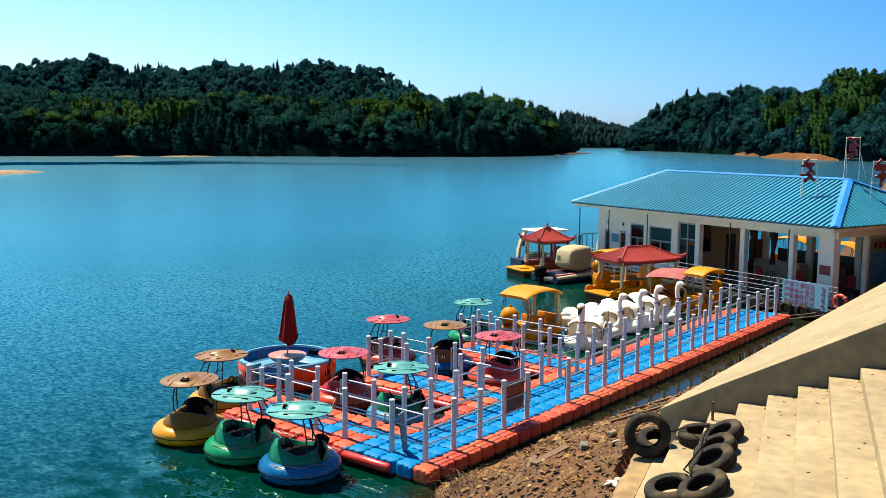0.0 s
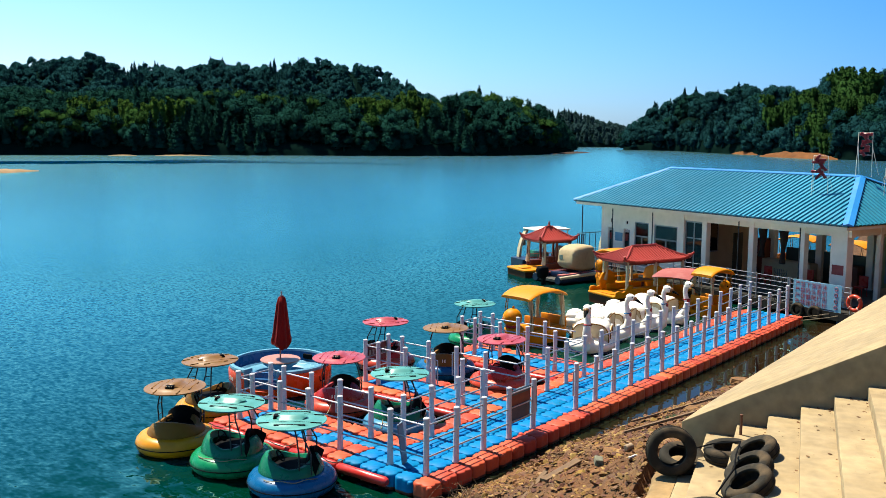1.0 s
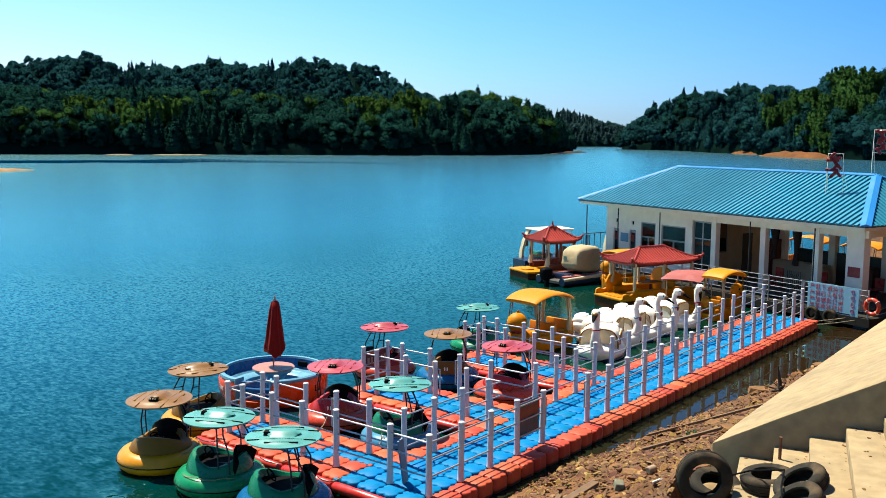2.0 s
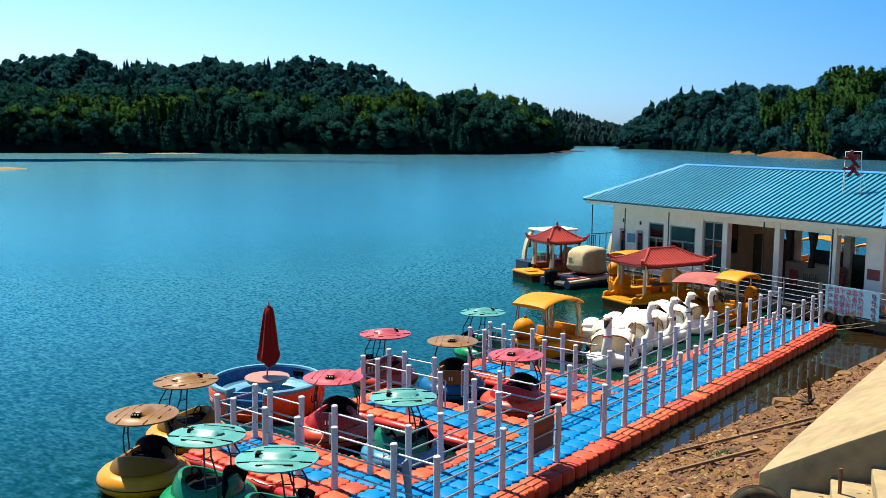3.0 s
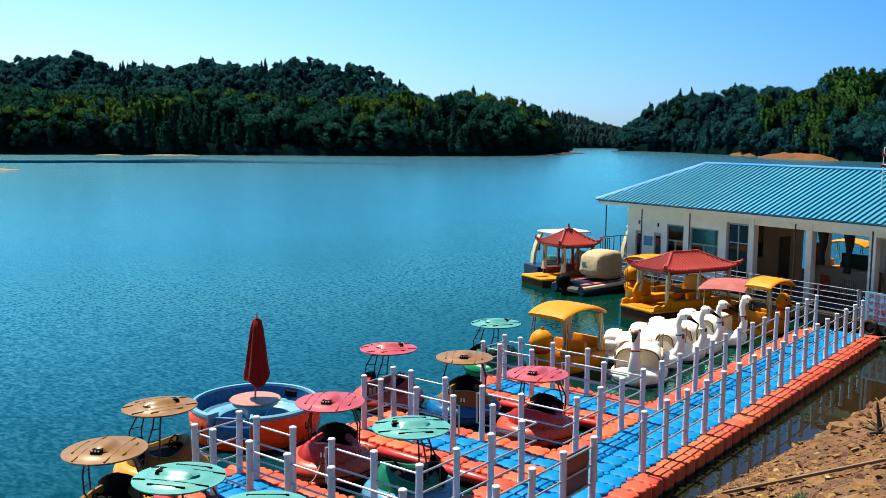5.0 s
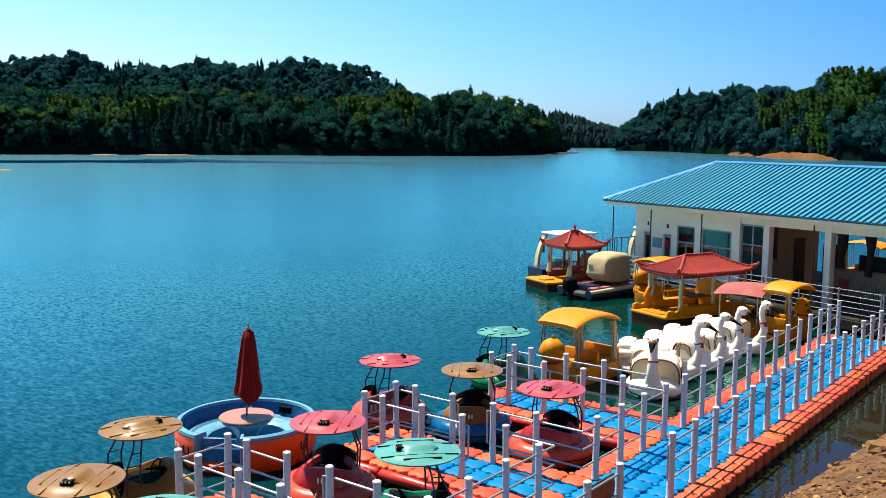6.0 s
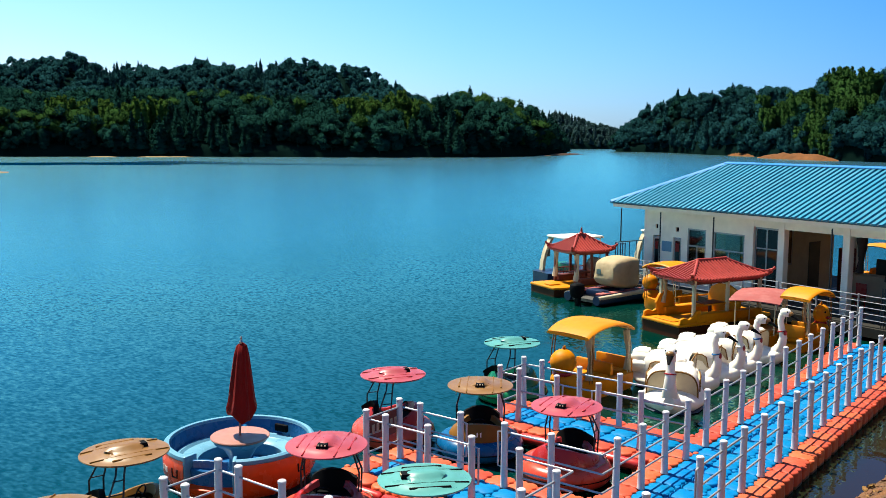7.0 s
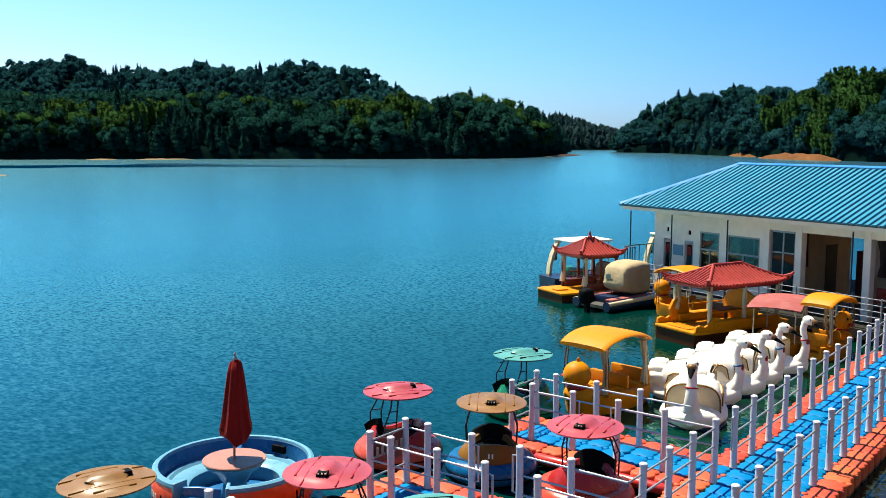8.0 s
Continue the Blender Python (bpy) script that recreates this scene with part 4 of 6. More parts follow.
fn = Vector((0, -(RIDGE - EAVE), MID)).normalized()
en = Vector(((RIDGE - EAVE), 0, HIP)).normalized()
count = 63
for i in range(count):
    x = HL * (i + 0.5) / count
    t = min(1.0, x / HIP, (HL - x) / HIP)
    part("roof_rib", rib((x, -0.04, EAVE - 0.015), (x, MID * t, EAVE + (RIDGE - EAVE) * t), fn), ROOF, roof)
    part("roof_rib", rib((x, HW + 0.04, EAVE - 0.015), (x, HW - MID * t, EAVE + (RIDGE - EAVE) * t), (fn.x, -fn.y, fn.z)), ROOF, roof)
for i in range(34):
    y = HW * (i + 0.5) / 34
    t = min(y, HW - y) / MID
    part("roof_rib", rib((HL + 0.04, y, EAVE - 0.015), (HL - HIP * t, y, EAVE + (RIDGE - EAVE) * t), en), ROOF, roof)
    part("roof_rib", rib((-0.04, y, EAVE - 0.015), (HIP * t, y, EAVE + (RIDGE - EAVE) * t), (-en.x, 0, en.z)), ROOF, roof)
for a, b in ((A, R0), (B, R1), (C, R1), (D_, R0), (R0, R1)):
    d = (Vector(b) - Vector(a)).normalized()
    s = d.cross(Vector((0, 0, 1))).normalized() * 0.20
    lift = Vector((0, 0, 0.075))
    drop = Vector((0, 0, 0.07))
    part("ridge_cap", Shape().loft([[Vector(p) + lift - s - drop * 0.6, Vector(p) + lift + drop * 0.4, Vector(p) + lift + s - drop * 0.6, Vector(p) + lift + s - drop, Vector(p) + lift - s - drop] for p in (a, b)]), ROOF_TRIM, roof, smooth=0)
for x in (0.60, 2.95, 5.79, 11.04, 14.2):
    part("eave_pipe", Shape().rod((x, 0.12, 0.46), (x, 0.12, 3.60), 0.028, seg=8), DARK_STEEL, house)


def platform_rail(x0, x1, y, rows, label):
    rail = thing("platform_railing", label, "railing", "house railings", m=HOUSE_M)
    n = max(1, round((x1 - x0) / 1.6))
    for k in range(n + 1):
        x = x0 + (x1 - x0) * k / n
        part("post", Shape().rod((x, y, 0.46), (x, y, rows[-1] + 0.04), 0.03, seg=8), STEEL, rail)
    for h in rows:
        part("rail", Shape().rod((x0, y, h), (x1, y, h), 0.014, seg=6), STEEL, rail)


platform_rail(1.2, 14.0, -0.22, (0.70, 0.90, 1.10, 1.30, 1.50), "steel tube railing along the house platform")
platform_rail(14.1, 16.9, -0.24, (0.70, 0.90, 1.10, 1.30, 1.50), "steel tube railing that carries the banner")
side = thing("veranda_railing", "tall blue steel veranda railing at the house's end", "railing", "house railings", m=HOUSE_M)
RAIL_BLUE = material("blue_rail_paint", (0.10, 0.30, 0.42), 0.45, vary=0.15, grain=10)
for k in range(5):
    part("bar", Shape().rod((0.62 + 0.15 * k, -0.2, 0.46), (0.62 + 0.15 * k, -0.2, 2.12), 0.024, seg=6), RAIL_BLUE, side)
for k in range(1, 8):
    part("bar", Shape().rod((0.62, -0.2 + 0.42 * k, 0.46), (0.62, -0.2 + 0.42 * k, 2.12), 0.024, seg=6), RAIL_BLUE, side)
for h in (0.60, 2.12):
    part("rail", Shape().tube([(1.24, -0.2, h), (0.62, -0.2, h), (0.62, 2.78, h)], 0.030, 6), RAIL_BLUE, side)

# banner with the four warnings
banner = thing("warning_banner", "pale blue banner with four red warning lines on the railing", "sign", m=HOUSE_M @ pose(14.32, -0.29, 0.42))
part("cloth", bevelled(Shape().box((0, -0.012, 0), (2.22, 0.0, 1.12)), 0.004, 1), SIGN_BLUE, banner)
for row, words in enumerate(("严禁下湖游泳", "严禁码头垂钓", "严禁攀爬打闹", "严禁跨跃栏杆")):
    cu = bpy.data.curves.new("text_line", "FONT")
    cu.body, cu.size, cu.extrude = words, 0.235, 0.001
    cu.space_character = 1.12
    cu.materials.append(SIGN_TEXT)
    ob = new("text_line", cu)
    ob.parent = banner
    ob.matrix_basis = pose(0.10, -0.018, 0.87 - 0.245 * row, 90, 0, 0)
for row in range(4):
    part("round_mark", Shape().torus(0.07, 0.012, (1.98, -0.016, 0.96 - 0.245 * row), 18, 6, turn=Euler((radians(90), 0, 0)).to_matrix()), SIGN_TEXT, banner)
part("small_print", Shape().box((1.25, -0.017, 0.06), (1.9, -0.013, 0.10)), NAVY, banner)

# red letter frames on the roof
def roof_letter(x, y, z, turn, high, seed, label):
    rng = random.Random(seed)
    sign = thing("roof_letter", label, "roof sign", "roof letters", m=HOUSE_M @ pose(x, y, z, 0, 0, turn))
    fr = Shape()
    for s in (-1, 1):
        fr.rod((0.34 * s, 0, 0), (0.30 * s, 0, high + 0.95), 0.014, seg=6)
        fr.rod((0.42 * s, 0.55, 0.1), (0.30 * s, 0, high + 0.4), 0.012, seg=6)
    for h in (high, high + 0.95):
        fr.rod((-0.32, 0, h), (0.32, 0, h), 0.012, seg=6)
    part("frame", fr, WHITE_PAINT, sign)
    for k in range(9):
        u, v = rng.uniform(-0.26, 0.26), high + 0.08 + 0.10 * k
        a = rng.choice((0, 0, 90, 50, -50))
        L = rng.uniform(0.14, 0.27)
        part("stroke", bevelled(Shape().box((-L, -0.07, -0.055), (L, 0.07, 0.055)), 0.015, 1), SIGN_RED, sign, at=pose(u * 0.5, -0.04, v, 0, a, 0))


roof_letter(13.3, 2.45, 4.74, 20, 0.80, 3, "red box letter on a thin white frame on the roof")
roof_letter(13.95, 4.52, 5.58, 12, 0.95, 8, "red box letter on a tall frame at the ridge")
roof_letter(15.3, 4.6, 4.75, 40, 0.75, 5, "red box letter on a white frame over the hip")

# life rings
def life_ring(m, label):
    ring = thing("life_ring", label, "life ring", "life rings", m=m)
    part("ring", Shape().torus(0.27, 0.075, (0, 0, 0), 28, 10, turn=Euler((radians(90), 0, 0)).to_matrix()), RED_TUBE, ring)
    for a in (45, 135, 225, 315):
        c = (0.27 * math.cos(radians(a)), 0, 0.27 * math.sin(radians(a)))
        part("band", Shape().torus(0.078, 0.012, c, 14, 6, turn=(Euler((0, -radians(a), 0)).to_matrix() @ Euler((0, 0, 0)).to_matrix())), WHITE_PAINT, ring)


life_ring(HOUSE_M @ pose(17.1, -0.30, 0.95), "orange life ring hung on the platform railing")
life_ring(HOUSE_M @ pose(1.35, -0.33, 1.25), "orange life ring on the veranda railing")


# ---- bumper boats ----
def bumper_boat(x, y, turn, tube, shell, lid, label, number=False):
    boat = thing("bumper_boat", label, "bumper boat", "bumper boats", m=pose(x, y, 0, 0, 0, turn))
    part("float_ring", Shape().torus(0.68, 0.25, (0, 0, 0.20), 40, 14, 0.88), tube, boat)
    part("rub_strip", Shape().torus(0.68 + 0.25, 0.012, (0, 0, 0.20), 40, 6), BLACK, boat)
    # body: a bowl that rises to a hood at the front and is cut open over the seat
    rings, seg = [], 32
    for r, h, lift in ((0.60, 0.20, 0.0), (0.67, 0.37, 0.0), (0.66, 0.43, 0.03), (0.60, 0.51, 0.13), (0.53, 0.56, 0.20), (0.46, 0.56, 0.20), (0.41, 0.50, 0.12)):
        ring = []
        for k in range(seg):
            a = 2 * math.pi * k / seg
            front = max(0.0, math.cos(a)) ** 1.3
            back = max(0.0, -math.cos(a)) ** 2.5
            ring.append((r * math.cos(a) * (1 + 0.06 * front), r * math.sin(a), h + lift * (1.05 * front + 0.9 * back)))
        rings.append(ring)
    part("body", Shape().loft(rings, caps=False), shell, boat)
    part("seat_well", Shape().lathe([(0.34, 0.30), (0.41, 0.42), (0.43, 0.52)], 24, sx=1.0), BLACK, boat)
    back = Shape()
    pts = [[(-0.36 - 0.10 * u + 0.10 * math.cos(b * 2), 0.43 * math.sin(b), 0.40 + u * 0.50 - 0.26 * abs(math.sin(b)) ** 2 * u) for b in (-1.2, -0.8, -0.4, 0.0, 0.4, 0.8, 1.2)] for u in (0, 0.35, 0.7, 1.0)]
    back.loft([r + [(p[0] - 0.09, p[1] * 1.04, p[2]) for p in reversed(r)] for r in pts])
    part("seat_back", back, BLACK, boat)
    part("seat_pad", bevelled(Shape().box((-0.28, -0.26, 0.33), (0.12, 0.26, 0.42)), 0.03), BLACK, boat)
    wheel = Shape().torus(0.13, 0.015, (0.24, 0, 0.70), 20, 6, turn=Euler((0, radians(-55), 0)).to_matrix())
    wheel.rod((0.36, 0, 0.58), (0.24, 0, 0.70), 0.016)
    wheel.rod((0.24, -0.12, 0.70), (0.24, 0.12, 0.70), 0.012)
    part("steering_wheel", wheel, BLACK, boat)
    for s in (-1, 1):
        strut = Shape()
        for fx, tx in ((-0.22, -0.16), (-0.46, -0.30)):
            strut.tube([(fx, 0.50 * s, 0.46), (fx + 0.01, 0.52 * s, 0.9), (tx, 0.44 * s, 1.22), (tx + 0.06, 0.34 * s, 1.41)], 0.017, 7)
        for h in (0.70, 0.95, 1.18):
            q = 0.03 * (h - 0.7)
            strut.rod((-0.215 + q * 2, 0.515 * s - q, h), (-0.45 + q * 5, 0.515 * s - q, h), 0.011, seg=6)
        part("canopy_strut", strut, DARK_STEEL, boat)
    disc = Shape()
    prof = [(0.0, 1.39), (0.55, 1.41), (0.70, 1.43), (0.73, 1.452), (0.725, 1.465), (0.68, 1.472), (0.53, 1.482), (0.505, 1.498), (0.30, 1.505), (0.275, 1.54), (0.21, 1.58), (0.10, 1.60), (0.01, 1.602)]
    rings = []
    for r, h in prof:
        r = max(r, 0.005)
        rings.append([(r * (1.0 if h < 1.51 else 1.25) * math.cos(a), r * (0.96 if h < 1.51 else 0.62) * math.sin(a), h) for a in (2 * math.pi * k / 40 for k in range(40))])
    disc.loft(rings)
    canopy = part("canopy", disc, lid, boat)
    seam = {TEAL_LID: BLACK, TAN_LID: TAN_SHELL}.get(lid, RED_SHELL)
    for s in (-1, 1):
        w = math.sqrt(max(0.70 ** 2 - 0.27 ** 2, 0))
        part("groove", Shape().tube([(-w, 0.27 * s, 1.478), (-0.2, 0.27 * s, 1.497), (0.2, 0.27 * s, 1.497), (w, 0.27 * s, 1.478)], 0.014, 6), seam, canopy)
        part("vent_slot", bevelled(Shape().box((-0.34, 0.44 * s - 0.02, 1.475), (0.30, 0.44 * s + 0.02, 1.505)), 0.01, 1), seam, canopy)
    part("air_scoop", Shape().box((0.20, -0.10, 1.51), (0.37, 0.10, 1.575), taper=0.8), BLACK, canopy)
    for k in (-1, 0, 1):
        part("scoop_tooth", Shape().box((0.362, 0.055 * k - 0.013, 1.55), (0.378, 0.055 * k + 0.013, 1.572)), CREAM, canopy)
    if number:
        bars = Shape()
        for k in range(2):
            bars.box((0.655, -0.05 + 0.07 * k, 0.50), (0.672, -0.02 + 0.07 * k, 0.62))
        part("number_bars", bars, WHITE_PAINT, boat)
    # mooring handle rope along the rim
    part("grab_rope", Shape().tube([(0.80 * math.cos(a), 0.80 * math.sin(a), 0.425 + 0.02 * math.cos(a * 9)) for a in (0.9 + 0.1 * k for k in range(16))], 0.010, 5), ROPE, boat)
    return boat


bumper_boat(-1.20, 6.70, 214, YELLOW_TUBE, TAN_SHELL, TAN_LID, "yellow bumper boat with brown shell and tan disc canopy")
bumper_boat(-1.18, 4.66, 115, GREEN_TUBE, GREEN_SHELL, TEAL_LID, "green bumper boat with teal disc canopy, afloat by the dock")
bumper_boat(-1.18, 2.72, 130, BLUE_TUBE, GREEN_SHELL, TEAL_LID, "blue bumper boat with green shell and teal disc canopy")
bumper_boat(0.91, 8.17, -15, YELLOW_TUBE, TAN_SHELL, TAN_LID, "yellow bumper boat with tan canopy behind the dock finger")
bumper_boat(3.28, 5.82, 212, RED_TUBE, RED_SHELL, PINK_LID, "red bumper boat with faded pink disc canopy", True)
bumper_boat(3.08, 3.50, 138, LIGHT_BLUE_TUBE, GREEN_SHELL, TEAL_LID, "light-blue bumper boat with green shell and teal canopy")
bumper_boat(7.56, 8.05, -31, RED_TUBE, RED_SHELL, PINK_LID, "orange-red bumper boat with pink canopy on open water")
bumper_boat(8.05, 6.02, 214, BLUE_TUBE, TAN_SHELL, TAN_LID, "blue bumper boat with brown shell and tan canopy", True)
bumper_boat(7.86, 3.80, 190, RED_TUBE, RED_SHELL, PINK_LID, "red bumper boat with pink canopy in the dock slot")
bumper_boat(11.92, 7.80, -27, GREEN_TUBE, GREEN_SHELL, TEAL_LID, "small green bumper boat with teal disc canopy")

# ---- round table boat ----
ring_boat = thing("round_party_boat", "round orange and blue party boat with table and closed umbrella", "boat", m=pose(3.98, 8.95, 0, 0, 0, -20) @ Matrix.Diagonal((0.955, 0.955, 1, 1)))


def ring_arc(profile, lo, hi, closed=False):
    """A wall turned from degree lo to hi."""
    rows_ = [[(r * math.cos(a), r * math.sin(a), z) for r, z in profile] for a in (radians(lo + (hi - lo) * k / 52) for k in range(53))]
    return Shape().loft(rows_, closed=closed)


GATE = (206, 246)
part("outer_hull", ring_arc([(1.20, -0.15), (1.42, 0.0), (1.55, 0.25), (1.555, 0.58), (1.51, 0.69), (1.44, 0.69)], GATE[1], GATE[0] + 360), HULL_ORANGE, ring_boat, "glossy orange outer hull")
part("lower_hull", ring_arc([(1.20, -0.15), (1.42, 0.0), (1.53, 0.20), (1.40, 0.24)], *GATE), HULL_ORANGE, ring_boat)
part("rim", ring_arc([(1.515, 0.67), (1.535, 0.70), (1.525, 0.755), (1.475, 0.785), (1.42, 0.775), (1.40, 0.72)], GATE[1], GATE[0] + 360), HULL_PALE, ring_boat, "pale blue rolled rim")
part("inner_wall", ring_arc([(1.24, 0.10), (1.34, 0.35), (1.41, 0.75)], GATE[1], GATE[0] + 360), HULL_BLUE, ring_boat, "blue inner wall")
for a in GATE:
    part("gate_jamb", bevelled(Shape().box((1.22, -0.035, 0.10), (1.54, 0.035, 0.78)), 0.02), HULL_PALE, ring_boat, at=pose(0, 0, 0, 0, 0, a))
part("gate", ring_arc([(1.40, 0.16), (1.42, 0.52), (1.39, 0.55), (1.35, 0.52), (1.34, 0.16)], GATE[0] + 2, GATE[1] - 2, True), HULL_BLUE, ring_boat, "low blue boarding gate")
part("deck", Shape().lathe([(0.02, 0.06), (1.26, 0.06), (1.26, 0.10), (0.02, 0.10)], 48), HULL_BLUE, ring_boat)
for lo, hi in ((-40, 62), (70, 196), (252, 312)):
    _arc = [radians(lo + (hi - lo) * k / 12) for k in range(13)]
    bench = [[(r * math.cos(a), r * math.sin(a), z) for r, z in ((0.86, 0.10), (0.86, 0.36), (0.92, 0.40), (1.20, 0.41), (1.25, 0.46), (1.32, 0.46), (1.30, 0.10))] for a in _arc]
    part("bench", Shape().loft(bench, closed=True), HULL_PALE, ring_boat)
for a in (66,):
    part("arm_rest", bevelled(Shape().box((0.84, -0.05, 0.10), (1.36, 0.05, 0.62)), 0.03), HULL_BLUE, ring_boat, at=pose(0, 0, 0, 0, 0, a))
part("table_base", Shape().lathe([(0.26, 0.10), (0.22, 0.35), (0.36, 0.56), (0.54, 0.68), (0.57, 0.74), (0.55, 0.755)], 40), HULL_PALE, ring_boat)
part("tabletop", Shape().lathe([(0.55, 0.755), (0.60, 0.76), (0.61, 0.785), (0.595, 0.80), (0.03, 0.80)], 40), TABLE_PINK, ring_boat, "round salmon-pink tabletop")
for a in (28, 190):
    part("console", bevelled(Shape().box((1.27, -0.17, 0.52), (1.36, 0.17, 0.68)), 0.03), BLACK, ring_boat, at=pose(0, 0, 0, 0, 0, a))
part("seat_back", bevelled(Shape().loft([[(x, y, z) for x, y in ((-1.28, -0.42), (-1.05, -0.62), (-0.80, -0.98), (-0.86, -1.02), (-1.10, -0.70), (-1.33, -0.48))] for z in (0.10, 0.55, 0.70)]), 0.03), HULL_BLUE, ring_boat, "curved blue seat back", at=pose(0, 0, 0, 0, 0, 10))
for a in (196, 300):
    part("grab_handle", Shape().tube([(1.55 * math.cos(radians(a + d)), 1.55 * math.sin(radians(a + d)), 0.50 + h) for d, h in ((-3.4, 0), (-3, -0.16), (3, -0.16), (3.4, 0))], 0.02, 6), BLACK, ring_boat)
for k in range(3):
    a = 176 + 4 * k
    part("number_bar", Shape().box((1.548, -0.02, 0.36), (1.56, 0.02, 0.46)), WHITE_PAINT, ring_boat, at=pose(0, 0, 0, 0, 0, a))

umbrella = thing("umbrella", "closed dark maroon umbrella standing in the boat's round table", "umbrella", m=pose(3.98, 8.95, 0.80, 1.5, 1.0, 0))
part("pole", Shape().rod((0, 0, -0.1), (0, 0, 1.90), 0.022, seg=10), TABLE_PINK, umbrella)
folds, seg = [], 32
for h, r in ((0.42, 0.285), (0.47, 0.295), (0.70, 0.258), (1.00, 0.218), (1.30, 0.178), (1.62, 0.135), (1.80, 0.095), (1.86, 0.035)):
    ring = []
    for k in range(seg):
        a = 2 * math.pi * k / seg
        rr = r * (1 + 0.09 * math.cos(7 * a + h) + 0.15 * math.cos(3 * a + 1 - 0.4 * h))
        drop = (0.09 * math.cos(2 * a + 0.6) + 0.05 * math.cos(7 * a)) * (1 if h < 0.6 else 0)
        ring.append((rr * math.cos(a) + 0.02, rr * math.sin(a), h + drop))
    folds.append(ring)
part("cloth", Shape().loft(folds), MAROON, umbrella, "folded maroon cloth")
part("finial", Shape().lathe([(0.03, 1.84), (0.04, 1.89), (0.018, 1.93), (0.028, 1.97), (0.004, 2.01)], 12), ALU, umbrella)


# ---- swan boats ----
def swan_boat(x, y, turn, collar, label, wide=0.95):
    """A swan pedal boat; its head looks along local +x."""
    swan = thing("swan_boat", label, "swan boat", "swan boats", m=pose(x, y, 0, 0, 0, turn) @ Matrix.Diagonal((0.87, wide, 0.97, 1)))
    hull = [[(px, w * math.cos(a), max(-0.12, zc + hh * math.sin(a))) for a in (2 * math.pi * k / 20 for k in range(20))]
            for px, w, hh, zc in ((-1.45, 0.34, 0.10, 0.26), (-1.2, 0.58, 0.22, 0.22), (-0.6, 0.70, 0.30, 0.20), (0.1, 0.72, 0.33, 0.20), (0.6, 0.60, 0.26, 0.19), (0.95, 0.34, 0.24, 0.24), (1.16, 0.12, 0.17, 0.32))]
    part("hull", Shape().loft(hull), WHITE_PAINT, swan)
    part("dark_waterline", Shape().loft([[(px * 0.97, w * 1.01 * math.cos(a), 0.02 + 0.07 * math.sin(a)) for a in (2 * math.pi * k / 16 for k in range(16))] for px, w in ((-1.35, 0.4), (-0.6, 0.68), (0.1, 0.70), (0.6, 0.60), (0.95, 0.34))]), NAVY, swan)
    # hood: a rounded cabin roof that narrows to the tail, with cream windows let into its sides
    def arch(px, w, top, low, n=18):
        out = []
        for k in range(n + 1):
            a = math.pi * k / n
            c, q = math.cos(a), math.sin(a)
            out.append((px, w * math.copysign(abs(c) ** 0.62, c), low + (top - low) * q ** 0.62))
        return out

    rings = []
    for px, w, top, low in ((-1.42, 0.18, 0.72, 0.46), (-1.30, 0.34, 0.84, 0.42), (-1.0, 0.49, 0.95, 0.40), (-0.5, 0.565, 1.03, 0.40), (0.0, 0.59, 1.06, 0.40), (0.22, 0.59, 1.04, 0.40), (0.31, 0.575, 0.99, 0.40)):
        o = arch(px, w, top, low)
        rings.append(o + [(q[0], q[1] * 0.94, q[2] - 0.04) for q in reversed(o)])
    hood = part("hood", Shape().loft(rings), WHITE_PAINT, swan)
    for s in (-1, 1):
        prof = [(-0.92, 0.46), (-0.84, 0.72), (-0.70, 0.79), (-0.02, 0.83), (0.12, 0.76), (0.20, 0.46)]

        def side(px):
            return float(np.interp(px, (-1.0, -0.5, 0.0, 0.3), (0.49, 0.565, 0.59, 0.59)))

        part("side_window", Shape().loft([[(a, s * (side(a) * 0.985 + d), b) for a, b in prof] for d in (-0.05, 0.012)]), CREAM, hood, "cream window panel")
        part("window_edge", Shape().tube([(a, s * (side(a) + 0.012), b) for a, b in prof], 0.018, 6), TAN_SHELL, hood)
    front = arch(0.322, 0.57, 0.985, 0.32)
    part("windscreen", Shape().loft([[(q[0] + d + 0.10 * (1 - (q[1] / 0.57) ** 2), q[1], q[2]) for q in front] for d in (0.0, 0.03)]), CREAM, swan, "cream windscreen panel")
    part("screen_edge", Shape().tube([(q[0] + 0.03 + 0.10 * (1 - (q[1] / 0.57) ** 2), q[1], q[2]) for q in front], 0.020, 6), TAN_SHELL, swan)
    part("seat", bevelled(Shape().box((-0.75, -0.42, 0.34), (-0.25, 0.42, 0.48)), 0.03), CREAM, swan)
    part("seat_back", bevelled(Shape().box((-0.88, -0.40, 0.42), (-0.76, 0.40, 0.76)), 0.03), CREAM, swan)
    # fan tail: one moulded shell with a scalloped edge
    fan = []
    for d, thick, reach in ((0.0, 0.05, 0.95), (0.16, 0.13, 1.0), (0.34, 0.15, 0.98), (0.50, 0.04, 0.86)):
        ring = []
        for k in range(57):
            a = radians(-88 + 176 * k / 56)
            scallop = 0.46 + 0.07 * abs(math.sin(radians(180 * 6 * k / 56)))
            ring.append((-1.02 - d + 0.05 * math.cos(a), reach * scallop * math.sin(a), 0.52 + reach * scallop * 1.02 * math.cos(a)))
        fan.append(ring + [(-1.02 - d, reach * 0.30, 0.40), (-1.02 - d, -reach * 0.30, 0.40)])
    tail = Shape().loft(fan)
    part("tail", tail, WHITE_PAINT, swan, "scalloped fan tail")
    path = [(0.84, 0, 0.30), (1.04, 0, 0.58), (1.10, 0, 0.86), (1.03, 0, 1.12), (0.98, 0, 1.36), (1.02, 0, 1.54), (1.10, 0, 1.61)]
